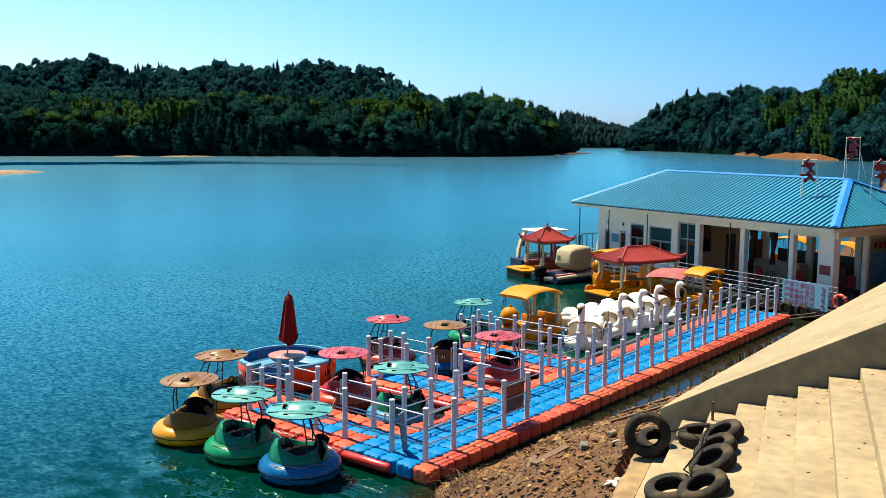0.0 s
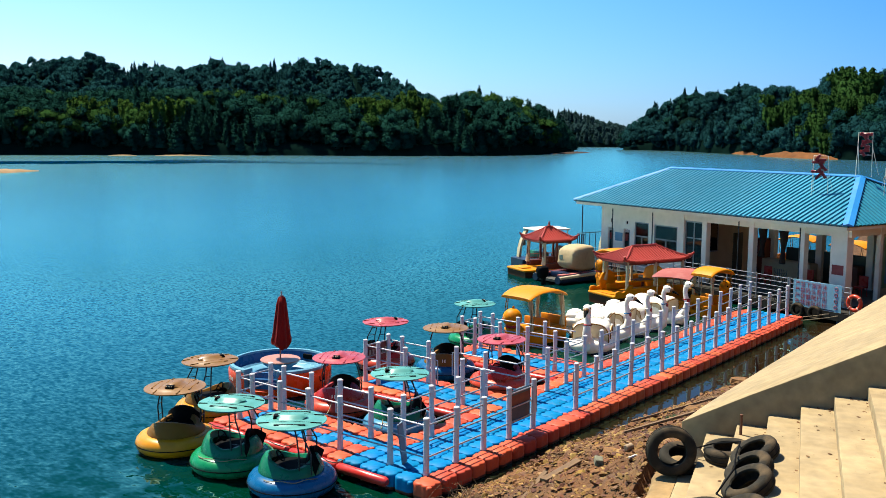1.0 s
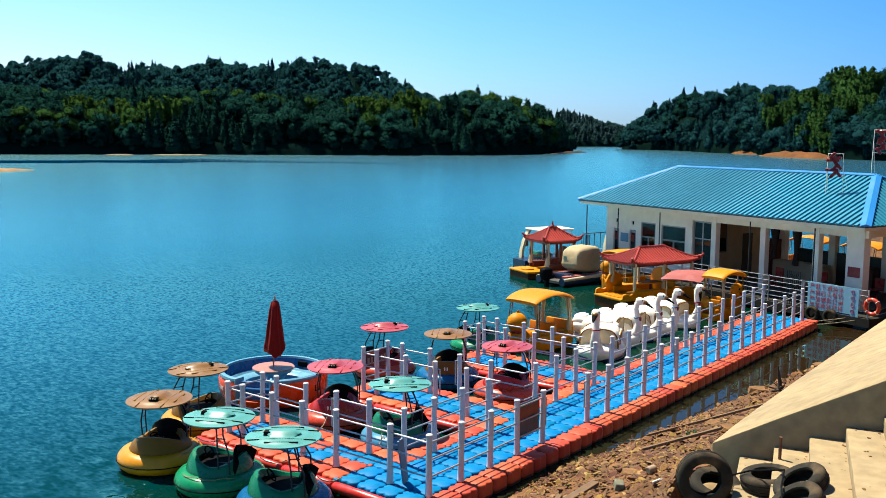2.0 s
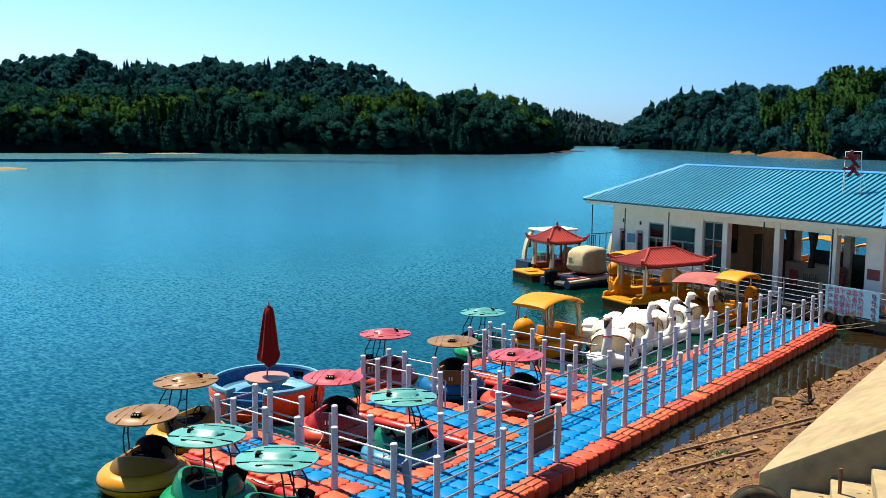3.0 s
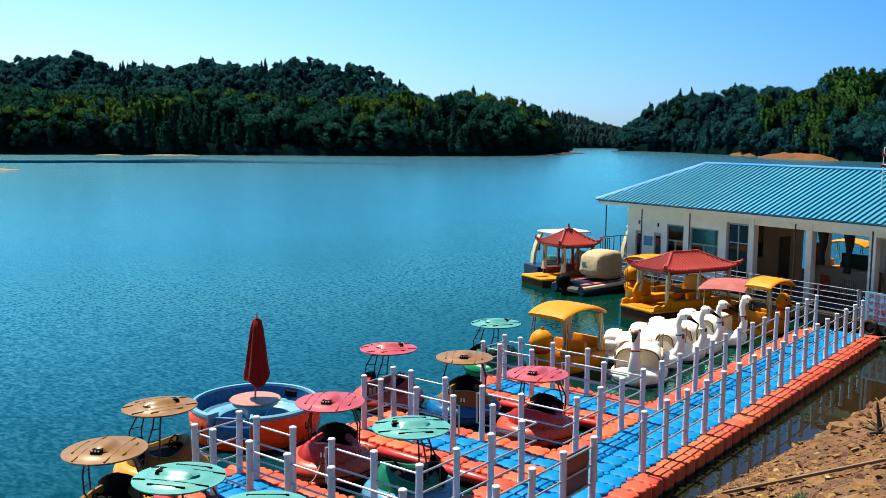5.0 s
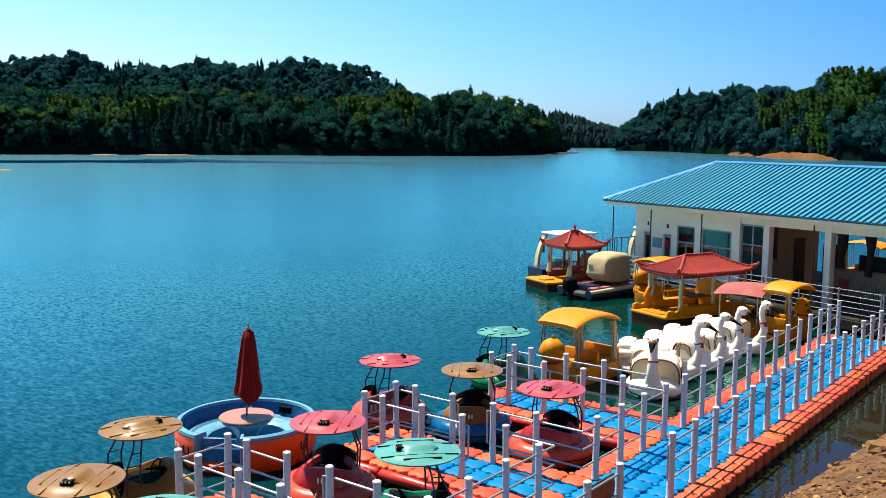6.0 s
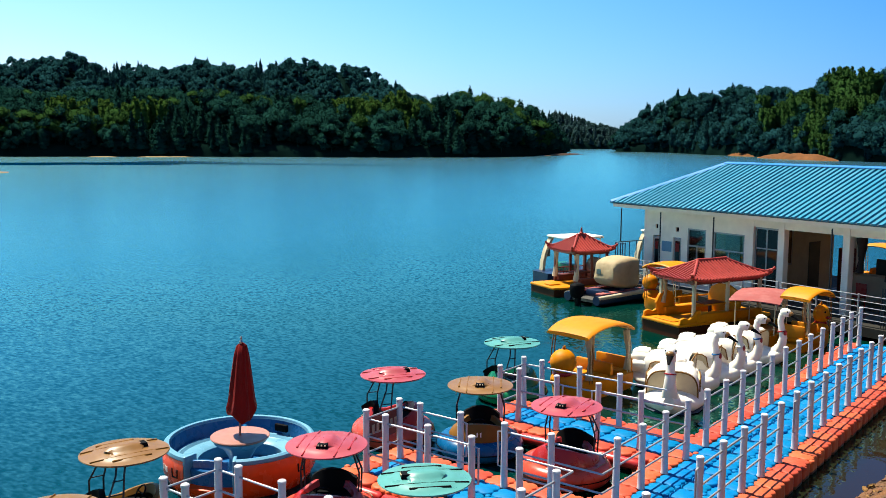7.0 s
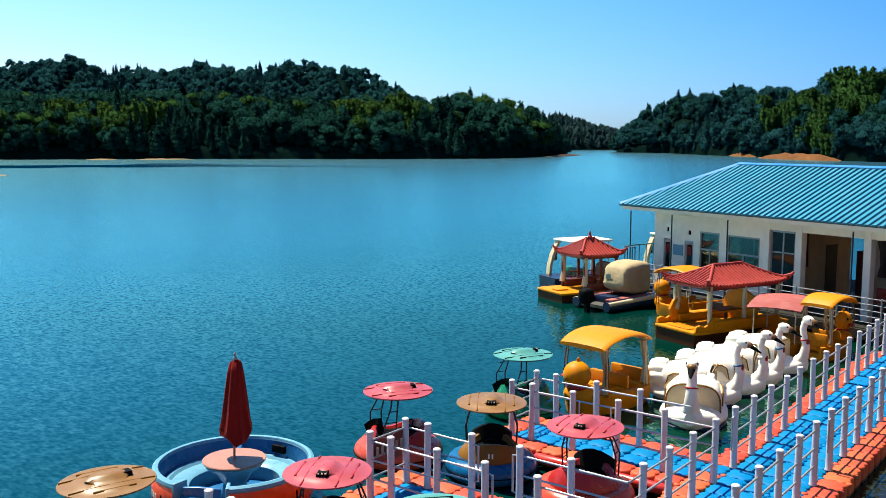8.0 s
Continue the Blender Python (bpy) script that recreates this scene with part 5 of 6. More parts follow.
    part("neck", Shape().tube(path, [0.24, 0.165, 0.125, 0.105, 0.10, 0.11, 0.11], 16), WHITE_PAINT, swan)
    head = part("head", Shape().ball((1.15, 0, 1.64), (0.20, 0.135, 0.135), 18, 12, Euler((0, radians(12), 0)).to_matrix()), WHITE_PAINT, swan)
    part("beak_base", Shape().ball((1.30, 0, 1.605), (0.13, 0.10, 0.085), 12, 8), TAN_LID, head)
    part("beak", Shape().tube([(1.32, 0, 1.59), (1.48, 0, 1.52), (1.66, 0, 1.42)], [0.085, 0.065, 0.025], 10, flat=0.65), BLACK, head)
    for s in (-1, 1):
        part("eye", Shape().ball((1.24, 0.105 * s, 1.68), 0.024, 8, 6), BLACK, head)
    part("collar", Shape().torus(0.118, 0.022, (1.035, 0, 1.05), 18, 8, turn=Euler((0, radians(-8), 0)).to_matrix()), collar, swan)
    if turn > -120:
        part("bow", Shape().ball((1.16, 0, 1.00), (0.05, 0.11, 0.085), 12, 8), RED_SHELL, swan)
    return swan


for x, y, t, c, words in ((13.94, 4.27, -161, RED_SHELL, "white swan boat turned from the dock, red collar"), (15.62, 4.80, -76, HULL_BLUE, "white swan boat with blue collar moored bow to dock"),
                          (16.98, 4.66, -78, WHITE_PAINT, "white swan boat with long bare neck moored at the dock"), (18.22, 4.62, -76, HULL_BLUE, "white swan boat with blue collar and red bow"),
                          (19.98, 4.44, -94, RED_SHELL, "white swan boat with red collar at the row's end")):
    swan_boat(x, y, t, c, words, 1.10 if t < -120 else 0.95)


# ---- duck pedal boats with canopies ----
def arched_canopy(lx, ly, z, rise, mat_, parent, name="canopy"):
    rings = []
    for i in range(13):
        u = -1 + 2 * i / 12
        zc = z + rise * (1 - u * u) - 0.05 * abs(u) ** 6
        w = ly / 2 * (1 - 0.05 * u * u)
        top = [(u * lx / 2, w * math.cos(a), zc + 0.07 * max(0.0, math.sin(a)) ** 0.6) for a in (math.pi * k / 10 for k in range(11))]
        rings.append(top + [(p[0], p[1] * 0.98, zc - 0.035) for p in reversed(top)])
    return part(name, Shape().loft(rings), mat_, parent)


def duck_boat(x, y, turn, label, curtain=True, size=1.0):
    boat = thing("duck_boat", label, "pedal boat", "duck pedal boats", m=pose(x, y, 0, 0, 0, turn) @ Matrix.Diagonal((size, size, 1, 1)))
    secs = []
    for px, w, top in ((-1.25, 0.45, 0.42), (-1.0, 0.66, 0.46), (-0.3, 0.74, 0.48), (0.5, 0.70, 0.50), (1.0, 0.48, 0.52), (1.25, 0.20, 0.50)):
        secs.append([(px, w * 0.75, -0.12), (px, w, 0.12), (px, w * 1.02, top), (px, w * 0.86, top + 0.02), (px, w * 0.80, 0.22), (px, -w * 0.80, 0.22), (px, -w * 0.86, top + 0.02), (px, -w * 1.02, top), (px, -w, 0.12), (px, -w * 0.75, -0.12)])
    part("hull", Shape().loft(secs), YELLOW_DARK, boat)
    for px in (-0.78, 0.12):
        part("bench", bevelled(Shape().box((px - 0.20, -0.58, 0.24), (px + 0.22, 0.58, 0.50)), 0.04), YELLOW, boat)
        part("bench_back", bevelled(Shape().box((px - 0.34, -0.58, 0.40), (px - 0.22, 0.58, 0.82)), 0.04), YELLOW_DARK, boat)
        for k in range(4):
            part("slat", bevelled(Shape().box((px - 0.18, -0.55 + 0.28 * k, 0.502), (px + 0.20, -0.31 + 0.28 * k, 0.522)), 0.008, 1), YELLOW, boat)
    head = part("head", Shape().ball((1.16, 0, 0.98), (0.35, 0.34, 0.33), 20, 14), YELLOW, boat)
    part("tuft", Shape().ball((1.12, 0, 1.33), (0.07, 0.03, 0.07), 10, 8), YELLOW_DARK, head)
    aside = Matrix.Translation((1.16, 0, 0)) @ Matrix.Rotation(radians(-95), 4, "Z") @ Matrix.Translation((-1.16, 0, 0))
    part("beak", Shape().ball((1.50, 0, 0.90), (0.14, 0.15, 0.05), 14, 8).moved(aside), RED_SHELL, head, "red beak")
    for s in (-1, 1):
        part("eye", Shape().ball((1.44, 0.15 * s, 1.08), 0.04, 10, 8).moved(aside), BLACK, head)
    part("scarf", Shape().torus(0.22, 0.06, (1.14, 0, 0.69), 20, 8), RED_SHELL, boat)
    part("breast", Shape().ball((1.06, 0, 0.46), (0.34, 0.42, 0.30), 18, 10), YELLOW, boat)
    for px in (-0.86, 0.80):
        for s in (-1, 1):
            frame_ = Shape()
            for d in (-0.06, 0.06):
                frame_.tube([(px + d, 0.62 * s, 0.45), (px + d, 0.63 * s, 1.2), (px + d * 0.6, 0.56 * s, 1.68)], 0.016, 7)
            for h in (0.7, 0.95, 1.2, 1.42):
                frame_.rod((px - 0.06, 0.625 * s, h), (px + 0.06, 0.625 * s, h), 0.009, seg=6)
            part("canopy_post", frame_, CREAM if px < 0 else TAN_SHELL, boat)
    arched_canopy(2.02, 1.44, 1.69, 0.18, YELLOW, boat)
    if curtain:
        for px, s in ((-0.86, 1), (-0.86, -1), (0.80, 1)):
            part("tied_curtain", Shape().tube([(px + 0.04, 0.54 * s, 1.62), (px + 0.02, 0.57 * s, 1.25), (px, 0.58 * s, 1.0), (px + 0.03, 0.58 * s, 0.55)], [0.10, 0.07, 0.045, 0.10], 9), BEIGE_CLOTH, boat)
    return boat


duck_boat(13.80, 6.55, 172, "yellow duck pedal boat with arched yellow canopy")
duck_boat(22.85, 3.70, -14, "yellow duck pedal boat with arched canopy beside the house", True, 0.76)


# ---- boat with a red awning ----
def awned_boat(x, y, turn, label):
    awning_boat = thing("awning_boat", label, "boat", "awning boats", m=pose(x, y, 0, 0, 0, turn))
    secs = []
    for px, w, top in ((-1.4, 0.50, 0.40), (-1.0, 0.70, 0.42), (0.4, 0.74, 0.44), (1.2, 0.46, 0.50), (1.5, 0.12, 0.52)):
        secs.append([(px, w * 0.7, -0.12), (px, w, 0.12), (px, w, top), (px, w * 0.85, top), (px, w * 0.8, 0.22), (px, -w * 0.8, 0.22), (px, -w * 0.85, top), (px, -w, top), (px, -w, 0.12), (px, -w * 0.7, -0.12)])
    part("hull", Shape().loft(secs), YELLOW_DARK, awning_boat)
    part("bench", bevelled(Shape().box((-0.7, -0.55, 0.24), (-0.3, 0.55, 0.46)), 0.03), YELLOW_DARK, awning_boat)
    for px in (-1.15, 1.05):
        for s in (-1, 1):
            part("awning_post", Shape().rod((px, 0.62 * s, 0.4), (px, 0.62 * s, 1.48), 0.02), CREAM, awning_boat)
    rings = []
    for i in range(23):
        u = -1 + 2 * i / 22
        rip = 0.05 * (i % 2)
        zc = 1.47 + 0.10 * (1 - u * u) + rip
        rings.append([(u * 1.35, w, zc + 0.05 * (1 - (w / 0.8) ** 2)) for w in (-0.80, -0.55, -0.25, 0, 0.25, 0.55, 0.80)] + [(u * 1.35, w, zc - 0.03 + 0.05 * (1 - (w / 0.8) ** 2)) for w in (0.80, 0.55, 0.25, 0, -0.25, -0.55, -0.80)])
    part("awning", Shape().loft(rings), PINK_CLOTH, awning_boat, "ribbed faded red awning", smooth=15)


awned_boat(23.0, 5.20, 8, "small ochre boat under a faded red awning")


# ---- pavilion boats ----
def pavilion_roof(lx, ly, z0, rise, ridge, parent, finial):
    """A hipped roof with upturned corners and rows of round tiles."""
    base = Shape()
    n = 10

    def place(u, v):
        """u, v in -1..1 over the plan; height follows the hip with lifted corners."""
        ax, ay = abs(u) * lx / 2, abs(v) * ly / 2
        tx = max(0.0, (ax - ridge / 2) / (lx / 2 - ridge / 2))
        t = max(tx, ay / (ly / 2))
        h = rise * max(0.0, 1 - t) ** 1.25 + 0.16 * (abs(u) * abs(v)) ** 6
        return (u * lx / 2, v * ly / 2, z0 + h)

    grid = [[place(-1 + 2 * i / (2 * n), -1 + 2 * j / (2 * n)) for j in range(2 * n + 1)] for i in range(2 * n + 1)]
    m = 2 * n + 1
    base.add([p for r in grid for p in r] + [(p[0], p[1], p[2] - 0.07) for r in grid for p in r],
             [(i * m + j, (i + 1) * m + j, (i + 1) * m + j + 1, i * m + j + 1) for i in range(m - 1) for j in range(m - 1)]
             + [(m * m + i * m + j, m * m + i * m + j + 1, m * m + (i + 1) * m + j + 1, m * m + (i + 1) * m + j) for i in range(m - 1) for j in range(m - 1)])
    edge = [(0, j) for j in range(m)] + [(i, m - 1) for i in range(1, m)] + [(m - 1, j) for j in range(m - 2, -1, -1)] + [(i, 0) for i in range(m - 2, 0, -1)]
    base.add([grid[i][j] for i, j in edge] + [(grid[i][j][0], grid[i][j][1], grid[i][j][2] - 0.07) for i, j in edge], [(k, (k + 1) % len(edge), len(edge) + (k + 1) % len(edge), len(edge) + k) for k in range(len(edge))])
    roof = part("roof", base, ROOF_RED, parent, "red tiled roof with upturned corners")
    step = 0.15
    for s in (-1, 1):
        k = int(lx / step)
        for i in range(k + 1):
            u = -1 + 2 * (i + 0.5) / (k + 1)
            t0 = max(0.0, (abs(u) * lx / 2 - ridge / 2) / (lx / 2 - ridge / 2))
            pts = [place(u, s * (t0 + (1.02 - t0) * q / 4)) for q in range(5)]
            part("roll_tile", Shape().tube([(p[0], p[1], p[2] + 0.015) for p in pts], 0.042, 6), ROOF_RED, roof)
        k = int(ly / step)
        for i in range(k + 1):
            v = -1 + 2 * (i + 0.5) / (k + 1)
            u0 = (ridge / 2 + abs(v) * (lx / 2 - ridge / 2)) / (lx / 2)
            pts = [place(s * (u0 + (1.02 - u0) * q / 4), v) for q in range(5)]
            part("roll_tile", Shape().tube([(p[0], p[1], p[2] + 0.015) for p in pts], 0.042, 6), ROOF_RED, roof)
    for su in (-1, 1):
        for sv in (-1, 1):
            pts = []
            for q in range(7):
                t = q / 6
                pts.append(place(su * (ridge / 2 + t * (lx / 2 - ridge / 2)) / (lx / 2), sv * t))
            pts.append((pts[-1][0] * 1.03, pts[-1][1] * 1.04, pts[-1][2] + 0.08))
            part("hip_ridge", Shape().tube([(p[0], p[1], p[2] + 0.04) for p in pts], 0.05, 8), ROOF_RED, roof)
    part("ridge", Shape().tube([(-ridge / 2 - 0.04, 0, z0 + rise + 0.05), (0, 0, z0 + rise + 0.03), (ridge / 2 + 0.04, 0, z0 + rise + 0.05)], 0.055, 8), ROOF_RED, roof)
    if finial:
        part("finial", Shape().lathe([(0.10, 0), (0.07, 0.06), (0.10, 0.12), (0.05, 0.18), (0.06, 0.22), (0.01, 0.36)], 12, (0, 0, z0 + rise)), ROOF_RED, roof)
    return roof


def barge(parent, L, W, deckmat, hullmat):
    secs = [[(px, w, -0.15), (px, w * 1.04, 0.30), (px, -w * 1.04, 0.30), (px, -w, -0.15)] for px, w in ((-L / 2, W / 2 * 0.92), (-L / 2 + 0.3, W / 2), (L / 2 - 0.6, W / 2), (L / 2, W / 2 * 0.7))]
    part("hull", Shape().loft(secs), hullmat, parent)
    secs = [[(px, w, 0.303), (px, w, 0.40), (px, -w, 0.40), (px, -w, 0.303)] for px, w in ((-L / 2 - 0.05, W / 2 * 0.95), (-L / 2 + 0.3, W / 2 * 1.03), (L / 2 - 0.6, W / 2 * 1.03), (L / 2, W / 2 * 0.72))]
    part("deck", bevelled(Shape().loft(secs), 0.03), deckmat, parent)


def pavilion_boat(x, y, turn, L, W, roof_l, roof_w, eave, rise, ridge, deckmat, postmat, label, finial, scrolls):
    boat = thing("pavilion_boat", label, "pavilion boat", "pavilion boats", m=pose(x, y, 0.10 if scrolls else 0.0, 0, 0, turn))
    barge(boat, L, W, deckmat, HULL_DARK)
    x0, x1 = -roof_l / 2 + 0.35, roof_l / 2 - 0.35
    yy = W / 2 - 0.16
    for px in (x0, (x0 + x1) / 2, x1):
        for s in (-1, 1):
            part("post", bevelled(Shape().box((px - 0.055, yy * s - 0.055, 0.40), (px + 0.055, yy * s + 0.055, eave + 0.05)), 0.012, 1), postmat, boat)
    for s in (-1, 1):
        part("beam", Shape().box((x0 - 0.1, yy * s - 0.05, eave - 0.16), (x1 + 0.1, yy * s + 0.05, eave - 0.02)), WOOD_RED, boat)
        part("side_bench", bevelled(Shape().box((x0 + 0.05, yy * s - 0.20, 0.403), (x1 - 0.05, yy * s + 0.16, 0.68)), 0.02), deckmat if scrolls else WOOD_RED, boat)
        for h in ((0.95,) if scrolls else (0.78, 0.98)):
            part("side_rail", Shape().rod((x0, yy * s, h), (x1, yy * s, h), 0.025), WOOD_RED if not scrolls else deckmat, boat)
        if not scrolls:
            for k in range(9):
                px = x0 + (x1 - x0) * (k + 0.5) / 9
                part("baluster", Shape().rod((px, yy * s, 0.70), (px, yy * s, 0.98), 0.016, seg=6), WOOD_RED, boat)
    for px in (x0, x1):
        part("cross_beam", Shape().box((px - 0.05, -yy + 0.06, eave - 0.16), (px + 0.05, yy - 0.06, eave - 0.02)), WOOD_RED, boat)
    part("table", bevelled(Shape().box((-0.45, -0.3, 0.82), (0.45, 0.3, 0.87)), 0.01, 1), WOOD_RED, boat)
    part("table_leg", Shape().rod((0, 0, 0.40), (0, 0, 0.82), 0.06), WOOD_RED, boat)
    part("backrest", bevelled(Shape().loft([[(x1 - 0.9 * scrolls + dx, w, h) for w, h in ((-0.75, 0.40), (-0.78, 0.95), (-0.62, 1.30), (-0.25, 1.45), (0.25, 1.45), (0.62, 1.30), (0.78, 0.95), (0.75, 0.40))] for dx in (0.0, 0.10)]), 0.02, 1), deckmat if scrolls else WOOD_RED, boat)
    if scrolls:
        for s in (-1, 1):
            prof = [(-L / 2 + 0.02, 0.40), (-L / 2 + 0.05, 0.58), (-L / 2 + 0.22, 0.62), (-L / 2 + 0.42, 0.54), (-L / 2 + 0.60, 0.62), (-L / 2 + 0.80, 0.82), (-L / 2 + 0.95, 0.82), (-L / 2 + 0.95, 0.40)]
            part("scroll_bulwark", bevelled(Shape().loft([[(a, s * (W / 2 - 0.02 - d), b) for a, b in prof] for d in (0, 0.10)]), 0.015, 1), deckmat, boat)
        part("seat_shell", bevelled(Shape().loft([[(x0 + 0.15 + a, W / 2 - 0.10 - d, b) for a, b in ((-0.3, 0.40), (-0.42, 0.85), (-0.25, 1.15), (0.05, 1.30), (0.35, 1.15), (0.45, 0.80), (0.5, 0.40))] for d in (0, 0.12)]), 0.03), deckmat, boat, "curved ochre seat shell")
        part("mat", bevelled(Shape().box((-L / 2 + 0.12, -0.5, 0.403), (-L / 2 + 0.62, 0.5, 0.43)), 0.01, 1), YELLOW_DARK, boat)
        part("curtain", Shape().tube([(x0 + 0.02, yy - 0.12, eave - 0.1), (x0 + 0.05, yy - 0.16, 1.2), (x0, yy - 0.1, 0.85)], [0.09, 0.05, 0.09], 8), BEIGE_CLOTH, boat)
    else:
        for s in (-1, 1):
            part("curtain", Shape().tube([(x0 + 0.02, s * (yy - 0.02), eave - 0.1), (x0 + 0.05, s * yy, 1.2), (x0, s * yy, 0.6)], [0.12, 0.08, 0.14], 8), CREAM, boat)
        part("deck_box", bevelled(Shape().box((-L / 2 + 0.15, -0.35, 0.403), (-L / 2 + 0.7, 0.1, 0.46)), 0.02, 1), deckmat, boat)
    pavilion_roof(roof_l, roof_w, eave, rise, ridge, boat, finial)
    return boat


pavilion_boat(27.84, 14.85, -26, 3.9, 1.95, 2.28, 2.0, 1.87, 0.58, 0.4, YELLOW, WOOD_RED, "pavilion boat with red tiled roof and red-brown railings", True, False)
pavilion_boat(23.67, 7.27, -24, 4.5, 1.95, 3.75, 2.12, 1.84, 0.50, 1.3, YELLOW, CREAM, "yellow pavilion boat with low red tiled roof", False, True)

# ---- rubber motor boat ----
motor_boat = thing("motor_boat", "inflatable motor boat with beige covered console and black outboard", "motor boat", m=pose(26.9, 12.75, 0, 0, 0, -14))
for s in (-1, 1):
    part("side_tube", Shape().tube([(-1.9, 0.80 * s, 0.22), (0.8, 0.80 * s, 0.24), (1.5, 0.55 * s, 0.32), (1.95, 0.10 * s, 0.40)], [0.19, 0.23, 0.23, 0.20], 14), NAVY, motor_boat)
    part("white_band", Shape().tube([(-1.88, 0.90 * s, 0.31), (0.8, 0.92 * s, 0.36), (1.5, 0.67 * s, 0.44)], [0.09, 0.11, 0.09], 10), CREAM, motor_boat)
    deck = part("side_deck", bevelled(Shape().box((-1.6, 0.64 * s - 0.17, 0.38), (1.1, 0.64 * s + 0.17, 0.47)), 0.03), PINK_CLOTH, motor_boat, "faded pink side deck")
    for px in (-1.2, -0.3, 0.6):
        part("hatch", bevelled(Shape().box((px, 0.64 * s - 0.10, 0.472), (px + 0.24, 0.64 * s + 0.10, 0.49)), 0.006, 1), NAVY, deck)
part("floor_panel", Shape().box((-1.8, -0.6, 0.10), (1.3, 0.6, 0.22)), FLOOR, motor_boat)
part("seat", bevelled(Shape().box((-1.2, -0.42, 0.223), (-0.7, 0.42, 0.50)), 0.04), NAVY, motor_boat)
# a cloth hood over the console: low rounded nose at the stern, higher and square towards the bow, folds down its sides
cover = []
for x, w, low, top, lean in ((-0.64, 0.34, 0.95, 1.30, 0.0), (-0.61, 0.48, 0.80, 1.50, 0.0), (-0.50, 0.58, 0.68, 1.64, 0.01), (-0.25, 0.65, 0.58, 1.74, 0.0), (0.05, 0.68, 0.50, 1.78, 0.02), (0.30, 0.67, 0.47, 1.79, -0.01),
                             (0.52, 0.68, 0.46, 1.78, 0.02), (0.74, 0.68, 0.46, 1.75, 0.0), (0.80, 0.66, 0.48, 1.72, 0.0)):
    ring = []
    for k in range(32):
        a = 2 * math.pi * k / 32
        c, q = math.cos(a), math.sin(a)
        fold = (0.025 * math.sin(5 * a + 4 * x) + 0.03 * math.sin(9 * x + 1)) * (1 if q < 0.5 else 0.3)
        ring.append((x + lean + 0.06 * q, (w + fold) * math.copysign(abs(c) ** 0.38, c), (low + top) / 2 + (top - low) / 2 * math.copysign(abs(q) ** 0.45, q)))
    cover.append(ring)
part("console_cover", Shape().loft(cover), BEIGE_CLOTH, motor_boat, "beige fabric cover over the console")
part("cover_patch", bevelled(Shape().box((-0.62, 0.10, 1.08), (-0.60, 0.34, 1.30)), 0.005, 1), material("faded_patch", (0.20, 0.32, 0.26), 0.7), motor_boat, at=pose(-0.06, 0, 0))
outboard = part("outboard", bevelled(Shape().loft([[(-2.16 + sx * math.copysign(abs(math.cos(a)) ** 0.7, math.cos(a)), sy * math.copysign(abs(math.sin(a)) ** 0.7, math.sin(a)), z) for a in (2 * math.pi * k / 20 for k in range(20))] for z, sx, sy in ((0.28, 0.17, 0.13), (0.36, 0.27, 0.20), (0.62, 0.33, 0.24), (0.80, 0.30, 0.22), (0.88, 0.18, 0.13))]), 0.01, 1), BLACK, motor_boat)
part("lower_unit", Shape().box((-2.2, -0.08, -0.3), (-2.0, 0.08, 0.42)), BLACK, outboard)

# ---- white cabin boats behind the pavilion boat and the house ----
def cabin_boat(x, y, turn, label):
    white_boat = thing("cabin_boat", label, "boat", "cabin boats", m=pose(x, y, 0, 0, 0, turn))
    part("hull", Shape().loft([[(px, w, -0.12), (px, w * 1.1, 0.5), (px, -w * 1.1, 0.5), (px, -w, -0.12)] for px, w in ((-1.7, 0.6), (-1.4, 0.75), (1.2, 0.75), (1.8, 0.25))]), NAVY, white_boat)
    shell = [[(-1.30 + 0.50 * u ** 2, w, 0.5 + 1.55 * u) for w in (0.44, 0.72)] + [(-1.16 + 0.50 * u ** 2, w, 0.5 + 1.55 * u) for w in (0.72, 0.44)] for u in (0, 0.3, 0.6, 0.85, 1)]
    part("stern_shell", Shape().loft(shell), CREAM, white_boat)
    part("canopy", bevelled(Shape().box((-0.9, -0.78, 2.04), (1.3, 0.78, 2.14)), 0.04), WHITE_PAINT, white_boat)
    for s in (-1, 1):
        part("canopy_post", Shape().rod((1.15, 0.68 * s, 0.5), (1.15, 0.68 * s, 2.04), 0.025), WHITE_PAINT, white_boat)
    part("seat", bevelled(Shape().box((-0.5, -0.6, 0.5), (0.0, 0.6, 0.85)), 0.03), GREEN_SHELL, white_boat)
    part("side_pane", bevelled(Shape().box((-1.02, 0.735, 1.10), (-0.70, 0.75, 1.75)), 0.006, 1), GLASS_DARK, white_boat)


cabin_boat(30.2, 16.7, -26, "white cabin boat with dark blue hull and flat canopy")
cabin_boat(35.42, 14.42, -26, "white cabin boat moored past the house's end")
duck_boat(25.9, 9.8, 71, "yellow canopied pedal boat between pavilion boat and house", False, 0.9)


# ---- stony bank, steps and tyres ----
STEP_M = pose(0.15, -5.20, 0, 0, 0, -72.5)
STEP_INV = STEP_M.inverted()


def bank_height(x, y):
    w = np.interp(x, [-60, -30, -6, -3, -1, 0, 4, 9, 14, 25, 60], [46, 24, 5.0, 2.6, 0.9, 0.2, 0.3, 0.85, 1.4, 2.3, 6.0])
    d = -y - w
    z = 0.47 * d if d > 0 else 0.6 * d
    if z > 4.2:
        z = 4.2 + (z - 4.2) * 0.25
    q = STEP_INV @ Vector((x, y, 0))
    if q.x > -0.5 and q.y < 0.3:
        z = min(z, 1.75 + 0.40 * max(q.x, 0))
    elif q.x > 0.1:
        z = min(z, 2.0 + 0.45 * q.x)
    if q.x > 6.2:
        z = max(z, 4.9 + 0.02 * (q.x - 6.2))
    return max(z, -1.5)


